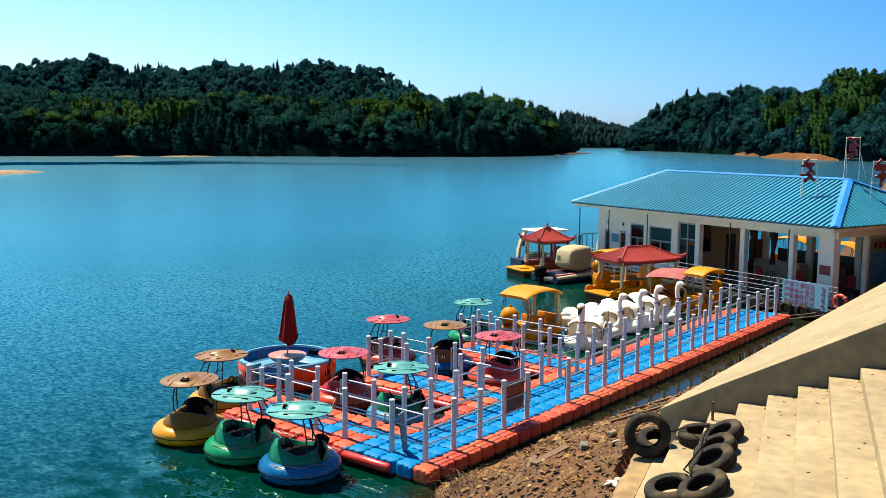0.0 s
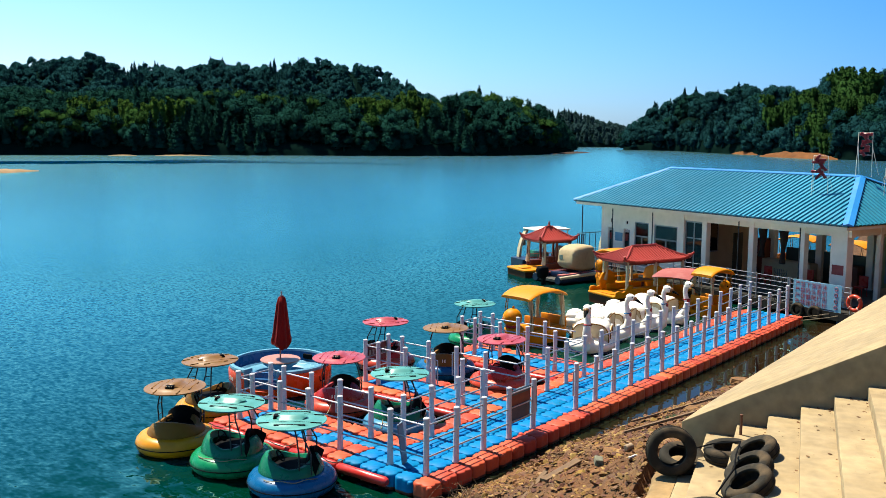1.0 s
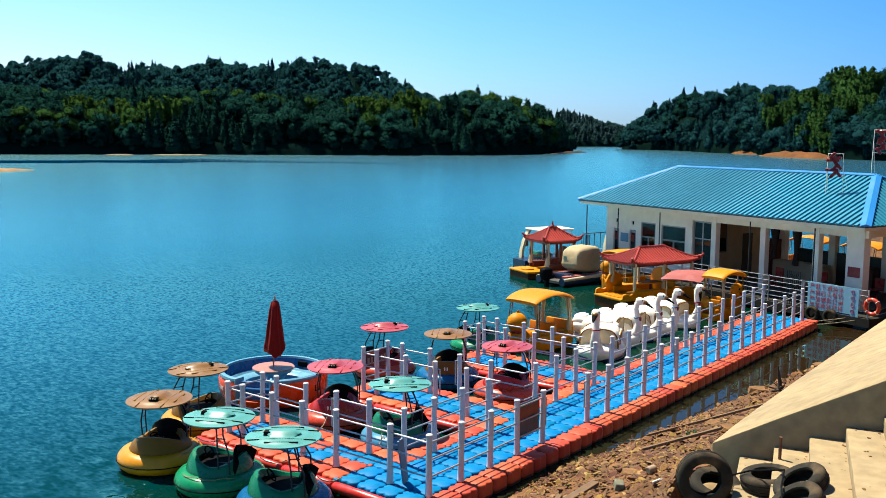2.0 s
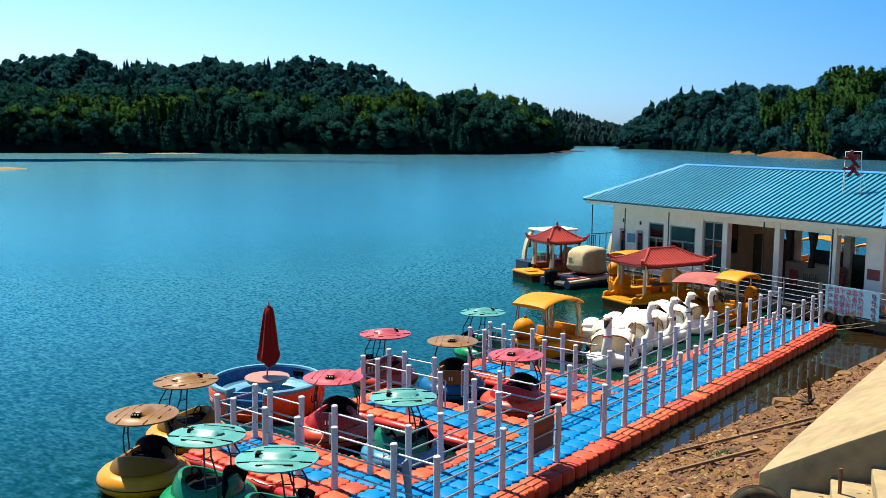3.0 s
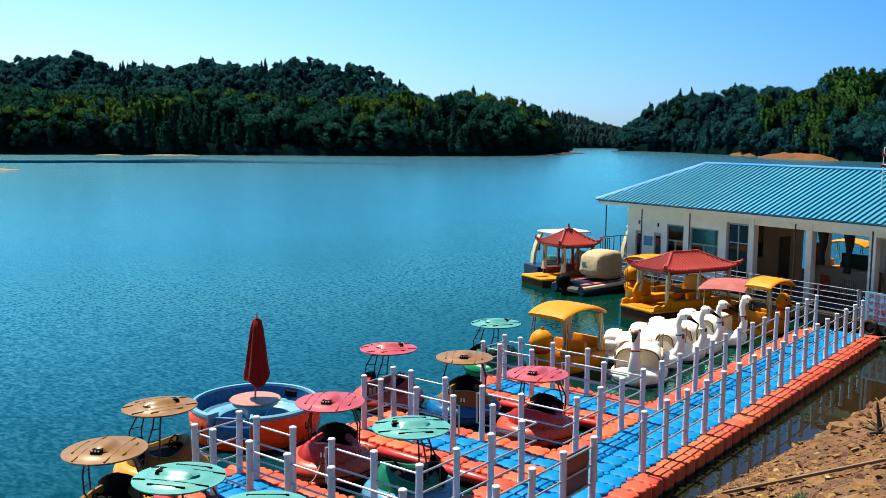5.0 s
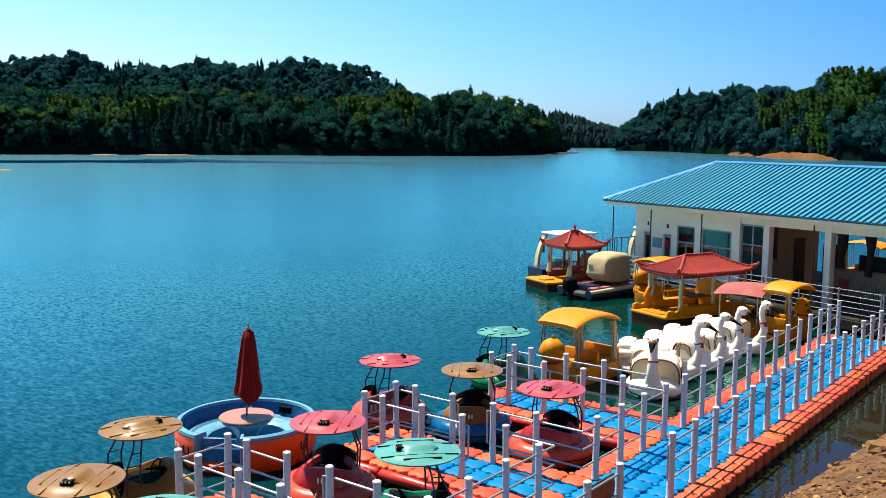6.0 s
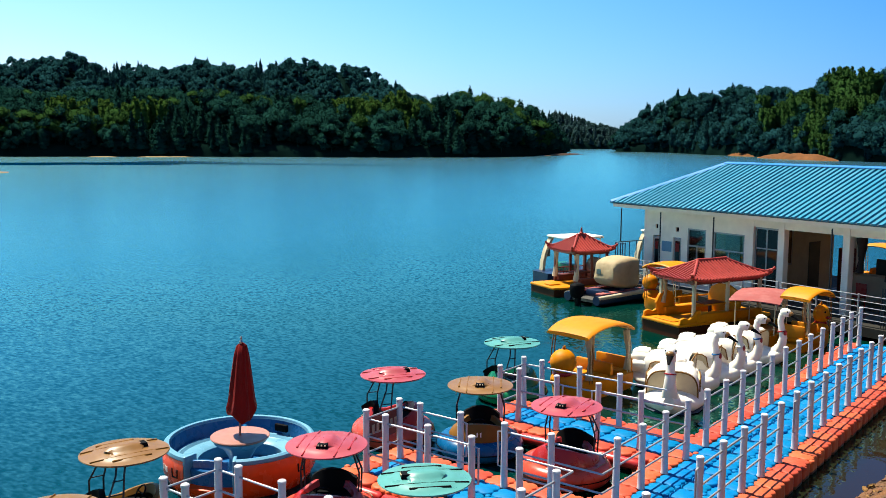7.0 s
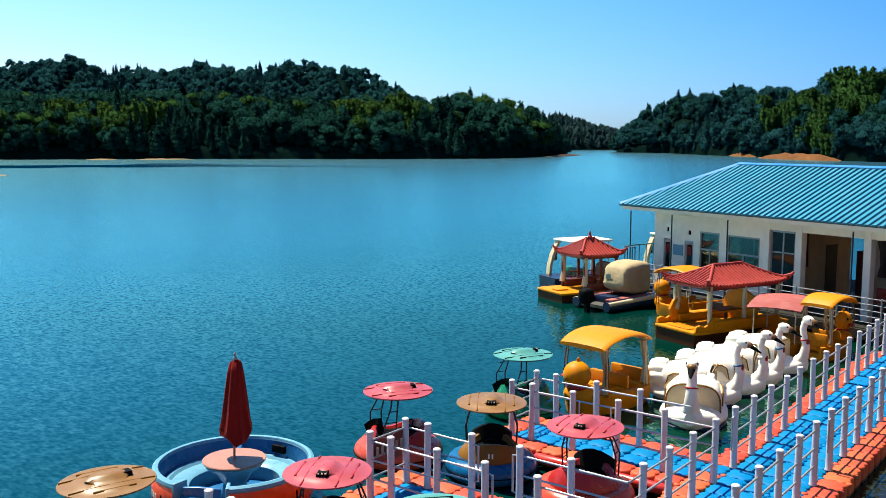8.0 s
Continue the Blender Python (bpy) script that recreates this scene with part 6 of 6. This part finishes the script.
def rough(x, y):
    return 0.10 * (noise.noise((x * 0.8, y * 0.8, 0)) + 0.6 * noise.noise((x * 2.3, y * 2.3, 3)) + 0.45 * noise.noise((x * 6, y * 6, 7)) + 0.30 * noise.noise((x * 13, y * 13, 2)))


gx = [-60, -45, -32, -24, -18, -14, -10] + [-8 + 0.22 * k for k in range(18)] + [-4.04 + 0.08 * k for k in range(150)] + [8.0 + 0.22 * k for k in range(60)] + [22, 24, 28, 34, 45, 60]
gy = [3, 2, 1.0] + [0.6 - 0.09 * k for k in range(70)] + [-5.8 - 0.2 * k for k in range(12)] + [-8.6, -9.5, -10.5, -12, -14, -18, -25, -40, -60]
ground = Shape()
ground.add([(x, y, bank_height(x, y) + (rough(x, y) * min(1.0, max(0.2, bank_height(x, y) * 2)) if -9 < x < 24 else 0)) for x in gx for y in gy],
           [(i * len(gy) + j, i * len(gy) + j + 1, (i + 1) * len(gy) + j + 1, (i + 1) * len(gy) + j) for i in range(len(gx) - 1) for j in range(len(gy) - 1)])
solid("ground", ground, SOIL, "stony brown lake bank sloping to the water", "ground", "structure")

_r = random.Random(4)


def lump(seed, flat=0.6):
    """An angular stone of unit size."""
    q = random.Random(seed)
    pts = []
    for ring, h in ((0.55, -0.5), (1.0, -0.1), (0.8, 0.35)):
        pts.append([(ring * q.uniform(0.7, 1.15) * math.cos(a), ring * q.uniform(0.7, 1.15) * math.sin(a), flat * (h + q.uniform(-0.12, 0.12))) for a in (2 * math.pi * k / 7 for k in range(7))])
    return Shape().loft(pts)


LUMPS = [lump(k, 0.35 + 0.1 * (k % 4)) for k in range(10)]
rubble = Shape()
for k in range(13000):
    x = _r.uniform(-4, 9) if k % 3 else _r.uniform(8, 18)
    w = np.interp(x, [-6, -3, -1, 0, 4, 9, 14, 25], [5.0, 2.6, 0.9, 0.2, 0.3, 0.85, 1.4, 2.3])
    y = -w - 5.4 * _r.random() ** 1.1
    if y < -5.3:
        continue
    s = 0.010 + 0.075 * _r.random() ** 6
    src = LUMPS[k % 10]
    m = pose(x, y, bank_height(x, y) + rough(x, y) + 0.25 * s, _r.uniform(-42, 42), _r.uniform(-42, 42), _r.uniform(0, 360)) @ Matrix.Diagonal((s * _r.uniform(0.7, 1.7), s, s, 1))
    rubble.add([m @ Vector(p) for p in src.v], src.f)
for k in range(5200):
    x, y = _r.uniform(-3.5, 4.5), -5.3 * _r.random() - 0.2
    if bank_height(x, y) < 0.0 or (STEP_INV @ Vector((x, y, 0))).x > -0.25:
        continue
    s = 0.010 + 0.050 * _r.random() ** 3
    src = LUMPS[k % 10]
    m = pose(x, y, bank_height(x, y) + rough(x, y) + 0.25 * s, _r.uniform(-40, 40), _r.uniform(-40, 40), _r.uniform(0, 360)) @ Matrix.Diagonal((s * _r.uniform(0.8, 2.2), s, s * 0.8, 1))
    rubble.add([m @ Vector(p) for p in src.v], src.f)
twigs = Shape()
for k in range(420):
    x, y = _r.uniform(-3, 12), -0.6 - 4.2 * _r.random()
    if bank_height(x, y) < 0.05:
        continue
    a, L = _r.uniform(0, 6.28), _r.uniform(0.1, 0.45)
    p = Vector((x, y, bank_height(x, y) + rough(x, y) + 0.03))
    q = Vector((x + L * math.cos(a), y + L * math.sin(a), 0))
    q.z = bank_height(q.x, q.y) + rough(q.x, q.y) + _r.uniform(0.02, 0.09)
    twigs.rod(p, q, 0.008, 0.004, seg=4)
solid("twigs", twigs, PLANK, "dry twigs and straw scattered over the stones", "twigs", "stuff")
clods = Shape()
for k in range(1700):
    x, y = _r.uniform(-3.5, 9.5), -5.3 * _r.random() - 0.3
    if bank_height(x, y) < 0.12 or (STEP_INV @ Vector((x, y, 0))).x > -0.25:
        continue
    s = 0.014 + 0.062 * _r.random() ** 3.2
    src = LUMPS[(k * 3) % 10]
    m = pose(x, y, bank_height(x, y) + rough(x, y) + 0.25 * s, _r.uniform(-30, 30), _r.uniform(-30, 30), _r.uniform(0, 360)) @ Matrix.Diagonal((s * _r.uniform(0.9, 1.9), s, s * 0.9, 1))
    clods.add([m @ Vector(p) for p in src.v], src.f)
solid("clay_chips", clods, CLAY, "pale flat chips of clay and broken tile on the bank", "stones", "stuff", smooth=0)
solid("rubble", rubble, STONE, "loose brown stones and chips over the bank", "stones", "stuff", smooth=0)
for x, y, s, words in ((11.9, -1.75, 0.30, "dark angular rock at the water's edge"), (12.6, -2.1, 0.24, "flat brown rock on the bank"), (5.6, -3.0, 0.20, "flat brown rock on the bank"), (4.6, -4.0, 0.22, "broken stone slab on the bank"),
                       (3.4, -4.2, 0.17, "broken stone slab on the bank"), (1.2, -3.4, 0.2, "grey block of old concrete"), (2.6, -2.4, 0.14, "flat brown rock on the bank"), (16.5, -2.0, 0.2, "flat brown rock on the bank")):
    st = Shape().add([(p[0] * s * 1.2, p[1] * s, p[2] * s * 1.3) for p in LUMPS[int(x * 7) % 10].v], LUMPS[0].f)
    solid("rock", st, STONE, words, "rock", group="bank rocks", smooth=0, m=pose(x, y, bank_height(x, y) + rough(x, y) + s * 0.12, 0, 0, x * 60))


def on_bank(x, y, up=0.0):
    return (x, y, bank_height(x, y) + rough(x, y) + up)


def plank(a, b, wide, thick, label):
    p, q = Vector(on_bank(*a, 0.09)), Vector(on_bank(*b, 0.09))
    L = (q - p).length
    sh = bevelled(Shape().box((0, -wide / 2, -thick / 2), (L, wide / 2, thick / 2)), 0.006, 1)
    rot = (q - p).to_track_quat("X", "Z").to_matrix().to_4x4()
    solid("plank", sh, PLANK, label, "plank", group="planks on the bank", m=Matrix.Translation(p) @ rot)


plank((6.2, -1.25), (6.05, -4.2), 0.10, 0.05, "long weathered plank lying on the bank")
plank((3.4, -2.5), (3.75, -4.1), 0.09, 0.05, "weathered plank half buried in stones")
plank((-0.3, -2.86), (0.95, -2.84), 0.15, 0.05, "short broken board on the stones")
plank((-1.6, -2.7), (0.2, -2.6), 0.09, 0.05, "short broken board on the stones")

stump = thing("stump", "dry forked stump with roots on the bank", "stump", m=pose(*on_bank(9.8, -3.0)))
part("trunk", Shape().tube([(0, 0, -0.1), (0.03, 0.02, 0.18), (-0.03, 0.04, 0.42), (-0.05, 0.07, 0.66)], [0.075, 0.050, 0.036, 0.018], 7), material("dark_wood", (0.07, 0.04, 0.02), 0.9, vary=0.2, grain=9), stump)
for k in range(9):
    a = k * 0.83
    up = 0.04 + 0.26 * ((k * 37) % 10) / 10
    out = 0.18 + 0.30 * ((k * 53) % 10) / 10
    part("root", Shape().tube([(0, 0, 0.05), (out * 0.6 * math.cos(a), out * 0.6 * math.sin(a), up * 0.6), (out * math.cos(a + 0.5), out * math.sin(a + 0.5), up)], [0.035, 0.022, 0.007], 6), bpy.data.materials["dark_wood"], stump)

block = bevelled(Shape().box((-0.10, -0.07, -0.03), (0.10, 0.07, 0.09)), 0.012, 1)
solid("broken_block", block, material("mossy_block", (0.26, 0.24, 0.15), 0.9, vary=0.3, grain=8, bump=0.004), "greenish broken concrete block among the stones", "rubble block", m=pose(*on_bank(0.05, -3.75), 8, -6, 35))
stub = Shape().lathe([(0.05, 0.0), (0.06, 0.01), (0.06, 0.15), (0.05, 0.16), (0.045, 0.15), (0.042, 0.02)], 16)
solid("pipe_stub", stub, material("tan_pipe", (0.50, 0.33, 0.19), 0.7, vary=0.2, grain=8), "short tan pipe stub lying on the stones", "pipe", m=pose(*on_bank(0.65, -3.95, 0.06), 84, 0, 70))
stick = Shape().tube([(0, 0, 0.03), (0.12, 0.03, 0.05), (0.24, 0.04, 0.03)], [0.016, 0.02, 0.014], 7)
solid("white_stick", stick, WHITE_PAINT, "short white stick lying among the stones", "stick", m=pose(*on_bank(0.0, -4.35), 0, 0, -40))
dry = Shape()
for k in range(60):
    a, L, up = _r.uniform(0, 6.28), _r.uniform(0.25, 0.75), _r.uniform(0.05, 0.45)
    x, y = -0.25 + _r.gauss(0, 0.30), -0.95 + _r.gauss(0, 0.16)
    base = Vector(on_bank(x, y, -0.02))
    dry.tube([base, base + Vector((L * 0.5 * math.cos(a), L * 0.5 * math.sin(a), up)), base + Vector((L * math.cos(a + 0.4), L * math.sin(a + 0.4), up * _r.uniform(0.5, 1.1)))], [0.007, 0.005, 0.003], 4)
solid("dry_brush", dry, PLANK, "tangle of dry brown stalks at the dock's corner", "dry brush", "stuff")
moss = Shape()
for k in range(420):
    a, r = _r.uniform(0, 6.28), 0.42 * _r.random() ** 0.6
    base = Vector(on_bank(4.7 + r * math.cos(a), -2.95 + 0.5 * r * math.sin(a), 0.0))
    b = _r.uniform(0, 6.28)
    tip = base + Vector((0.06 * math.cos(b), 0.06 * math.sin(b), _r.uniform(0.03, 0.10)))
    side_ = Vector((-math.sin(b), math.cos(b), 0)) * 0.012
    moss.add([base - side_, base + side_, tip], [(0, 1, 2)])
solid("weeds", moss, LEAF_WEED, "small patch of dark green weeds among the stones", "weeds", "stuff", smooth=0)

# steps: local x up the flight, local y along the treads, away from the landing; its zero is the parapet's face
RUN, RISE, Z0 = 0.465, 0.203, 2.57
flight = thing("concrete_steps", "broad worn concrete steps with debris on the treads", "steps", m=STEP_M)
for k in range(13):
    x0 = 0.40 + k * RUN
    top, rings = Z0 + k * RISE + 0.0015 * (k % 3), []
    for i in range(93):
        ly = -11.0 + 10.996 * i / 92
        wear = 0.012 + 0.016 * max(0.0, noise.noise((ly * 2.1, k * 3.7, 0))) + 0.022 * max(0.0, noise.noise((ly * 7.0, k * 5.1, 4)) - 0.12)
        dip = 0.006 * noise.noise((ly * 1.4, k * 2.3, 9))
        face = 0.006 * noise.noise((ly * 3.0, k * 1.7, 6))
        rings.append([(x0 + 0.004, ly, top - 0.7), (x0 + face, ly, top - 0.10), (x0 + face, ly, top - wear), (x0 + wear * 0.35, ly, top - wear * 0.3 + dip), (x0 + wear * 1.1, ly, top + dip), (x0 + RUN + 0.02, ly, top + dip * 0.5), (x0 + RUN + 0.02, ly, top - 0.7)])
    part("step", Shape().loft(rings), CONCRETE, flight, smooth=30)
part("landing", bevelled(Shape().box((0.15, -11.0, Z0 - 0.9), (0.396, -0.35, Z0 - RISE)), 0.03, 2), CONCRETE, flight)
rings = []
for i in range(93):
    ly = -11.0 + 10.45 * i / 92
    worn = 0.05 * noise.noise((ly * 1.7, 3, 1)) + 0.03 * noise.noise((ly * 6, 8, 2))
    top = Z0 - RISE - 0.02 + 0.015 * noise.noise((ly * 3, 1, 5))
    rings.append([(-0.24 + worn, ly, Z0 - 0.9), (-0.22 + worn, ly, top - 0.12), (-0.17 + worn, ly, top - 0.035), (-0.08 + worn * 0.5, ly, top), (0.146, ly, top), (0.146, ly, Z0 - 0.9)])
part("footing", Shape().loft(rings), material("dirty_footing", (0.40, 0.24, 0.09), 0.95, vary=0.3, grain=5, bump=0.008, bump_scale=20, spots=0.7, spot_color=(0.24, 0.12, 0.03), spot_scale=2.0), flight, "footing covered with washed-down soil")
chips = Shape()
for k in range(800):
    s = 0.004 + 0.020 * _r.random() ** 4
    n = _r.randrange(13)
    src = LUMPS[k % 10]
    m = pose(0.40 + n * RUN + (RUN - 0.02 - 0.36 * _r.random() ** 3.5), -7 * _r.random() ** 3.2 - 0.03, Z0 + n * RISE + s * 0.3, 0, 0, _r.uniform(0, 360)) @ Matrix.Diagonal((s * 1.6, s, s * 0.7, 1))
    chips.add([m @ Vector(p) for p in src.v], src.f)
tagged(part("debris", chips, SOIL, flight, "leaf litter and grit"), kind="stuff")
part("edge_stake", Shape().rod((0.95, -0.55, Z0 + RISE - 0.05), (0.95, -0.55, Z0 + RISE + 0.32), 0.025, seg=6), RUST, flight)
# paved slope that rises inland beside the steps and runs on along the shore
paved = Shape()
rows = []
for lx in (0.0, 0.5, 1.0, 2.0, 3.0, 5.0, 8.0):
    row = []
    for far in (0, 1, 2, 4, 8, 14, 24, 40):
        base = Vector((far, 0.05 * far ** 0.5, 0.018 * far))
        p = STEP_M @ Vector((lx, 0, 0)) + base
        row.append((p.x, p.y, 2.72 + 0.52 * lx + 0.018 * far + 0.02 * noise.noise((p.x * 0.7, p.y * 0.7, 0))))
    rows.append(row)
lower = [[(p[0], p[1], p[2] - 1.6) for p in r] for r in rows]
paved.loft([r + list(reversed(q)) for r, q in zip(rows, lower)])
solid("paved_slope", bevelled(paved, 0.02, 2, 50), CONCRETE, "smooth concrete paved slope beside the steps", "concrete slope", "structure")

def tyre(m, R, label):
    t = thing("tyre", label, "tyre", "old tyres", m=m)
    prof = [(0.57, 0.20), (0.60, 0.27), (0.72, 0.31), (0.86, 0.30), (0.95, 0.25), (0.99, 0.17), (1.0, 0.06), (0.985, 0.04), (0.985, -0.04), (1.0, -0.06), (0.99, -0.17), (0.95, -0.25), (0.86, -0.30), (0.72, -0.31), (0.60, -0.27), (0.57, -0.20),
            (0.63, -0.20), (0.80, -0.22), (0.90, -0.12), (0.90, 0.12), (0.80, 0.22), (0.63, 0.20)]
    seg = 40
    rings = [[(R * a * math.cos(b), R * a * math.sin(b), R * c) for a, c in prof] for b in (2 * math.pi * k / seg for k in range(seg))]
    part("carcass", Shape().loft(rings + [rings[0]], caps=False), RUBBER, t)
    for h in (-0.11, 0.11):
        part("tread_groove", Shape().torus(R * 0.993, R * 0.014, (0, 0, R * h), 40, 6), BLACK, t)
    return t


def lean(lx, ly, z, n):
    """A place by the steps for a disc whose face looks along n."""
    return STEP_M @ (Matrix.Translation((lx, ly, z)) @ Vector(n).to_track_quat("Z", "Y").to_matrix().to_4x4())


tyre(lean(0.04, -1.58, 2.735, (0.30, -0.93, 0.12)), 0.365, "old car tyre standing upright by the steps")
tyre(lean(0.16, -1.20, 2.50, (0.10, -0.28, 0.95)), 0.34, "old car tyre slumped behind the upright one")
tyre(lean(0.83, -1.22, 2.70, (-0.10, -0.06, 0.99)), 0.36, "old car tyre lying flat on the steps")
tyre(lean(1.22, -2.00, 2.99, (-0.50, -0.16, 0.85)), 0.34, "old car tyre leaning in a roped heap")
tyre(lean(1.18, -2.64, 2.97, (-0.50, -0.20, 0.84)), 0.33, "old car tyre leaning in a roped heap")
tyre(lean(1.20, -3.28, 3.00, (-0.48, -0.22, 0.85)), 0.34, "old car tyre leaning in a roped heap")
tyre(lean(0.72, -3.84, 2.72, (-0.18, -0.16, 0.97)), 0.36, "old car tyre lying low on the steps")
tyre(lean(1.18, -4.26, 2.98, (-0.42, -0.18, 0.89)), 0.34, "old car tyre leaning in a roped heap")
tie = Shape().tube([STEP_M @ Vector(p) for p in ((0.10, -1.42, 2.78), (0.35, -1.30, 2.72), (0.60, -1.35, 2.84), (1.02, -1.9, 3.10), (1.0, -2.5, 3.10), (1.02, -3.1, 3.12), (0.85, -3.6, 2.95), (1.0, -4.1, 3.08))], 0.012, 6)
solid("tie_rope", tie, BLACK, "thin dark rope threading the tyres together", "rope")
rag = Shape()
for k in range(5):
    a = k * 1.3
    rag.ball((0.10 * math.cos(a), 0.08 * math.sin(a), 0.02 * k), (0.10, 0.06, 0.035), 10, 6, Euler((0.3 * k, 0.2, a)).to_matrix())
solid("crumpled_bag", rag, material("dirty_plastic_film", (0.85, 0.74, 0.58), 0.5, vary=0.3, grain=14, bump=0.02, bump_scale=20), "crumpled white plastic bag on the stones", "rubbish", m=pose(*on_bank(-1.45, -5.2, 0.02)) @ Matrix.Diagonal((1.15, 1.0, 0.8, 1)))

# ---- mooring lines from the walkway's end ----
for k, (a, b) in enumerate((((22.9, 0.05, 0.30), (27.5, -3.2, 1.6)), ((22.6, -0.02, 0.22), (26.8, -3.6, 1.6)))):
    pts = []
    for i in range(13):
        u = i / 12
        p = Vector(a).lerp(Vector(b), u)
        pts.append((p.x, p.y, p.z - 0.35 * math.sin(math.pi * u)))
    solid("mooring_line", Shape().tube(pts, 0.018, 6), ROPE, "slack pale mooring rope from the dock to the bank", "rope", group="mooring lines")

# ---- small things on the dock ----
leaning = thing("loose_board", "grey-blue board leaning against the dock railing", "board", m=pose(0.72, 1.28, DECK, 0, 0, 8))
part("board", bevelled(Shape().box((-0.09, -0.02, 0), (0.09, 0.02, 0.95)), 0.006, 1), material("faded_board", (0.20, 0.30, 0.42), 0.6), leaning, at=pose(0, 0, 0.01, 0, -12, 0))
panel = thing("picture_panel", "faded picture panel hung on the dock railing", "panel", m=pose(3.58, 0.535, DECK + 0.30))
part("panel_board", bevelled(Shape().box((0, 0, 0), (0.84, 0.02, 0.78)), 0.004, 1), material("panel_print", (0.06, 0.12, 0.20), 0.5, vary=0.35, grain=4, spots=0.6, spot_color=(0.30, 0.11, 0.07), spot_scale=2.2), panel)
part("panel_band", Shape().box((0.0, -0.004, 0.42), (0.84, -0.001, 0.66)), material("panel_red", (0.36, 0.06, 0.04), 0.5, vary=0.3, grain=5), panel)
cloth = thing("red_banner", "sagging dark red banner tied between two posts", "banner", m=pose(5.06, 6.5, DECK + 0.52))
rings = []
for i in range(9):
    u = i / 8
    sag = 0.05 * math.sin(math.pi * u)
    rings.append([(0.88 * u, 0.02 + 0.03 * math.sin(u * 9), 0.52 - sag), (0.88 * u, 0.04 + 0.03 * math.sin(u * 7), 0.0 + 0.4 * sag), (0.88 * u, 0.05 + 0.03 * math.sin(u * 7), 0.0 + 0.4 * sag), (0.88 * u, 0.03 + 0.03 * math.sin(u * 9), 0.52 - sag)])
part("cloth", Shape().loft(rings), material("red_banner_cloth", (0.30, 0.05, 0.04), 0.8, vary=0.15, grain=6), cloth)
for k in range(6):
    part("letter_bar", Shape().box((0.07 + 0.13 * k, -0.035, 0.18), (0.15 + 0.13 * k, -0.03, 0.36)), material("pale_print", (0.5, 0.33, 0.25), 0.8) if k == 0 else bpy.data.materials["pale_print"], cloth)
lines = ((0.55, 6.9, 0.95, 7.3), (1.9, 5.0, 2.6, 5.4), (2.0, 3.2, 2.35, 3.4), (6.4, 5.4, 7.05, 5.7), (8.5, 4.2, 9.05, 4.3), (0.05, 4.0, -0.45, 4.3), (0.05, 6.2, -0.5, 6.4), (0.05, 2.4, -0.45, 2.6))
for x0, y0, x1, y1 in lines:
    pts = [(x0 + (x1 - x0) * u, y0 + (y1 - y0) * u, DECK + 0.03 + 0.12 * u - 0.10 * math.sin(math.pi * u)) for u in (0, 0.25, 0.5, 0.75, 1)]
    solid("tether", Shape().tube(pts, 0.012, 6), ROPE, "short rope tying a boat to the dock", "rope", group="boat tethers")

# ---- boats behind the house ----
for lx, turn in ((6.0, 10), (9.2, 4), (12.6, -8)):
    p = HOUSE_M @ Vector((lx, 11.2, 0))
    duck_boat(p.x, p.y, -109 + turn, "yellow canopied pedal boat moored behind the house", False)
p = HOUSE_M @ Vector((16.2, 11.6, 0))
awned_boat(p.x, p.y, -40, "red-awninged boat moored behind the house's end")
for lx in (14.7, 15.5):
    tyre(HOUSE_M @ pose(lx, -0.47, 0.32, 90, 0, 0), 0.30, "black fender tyre hung on the platform edge")
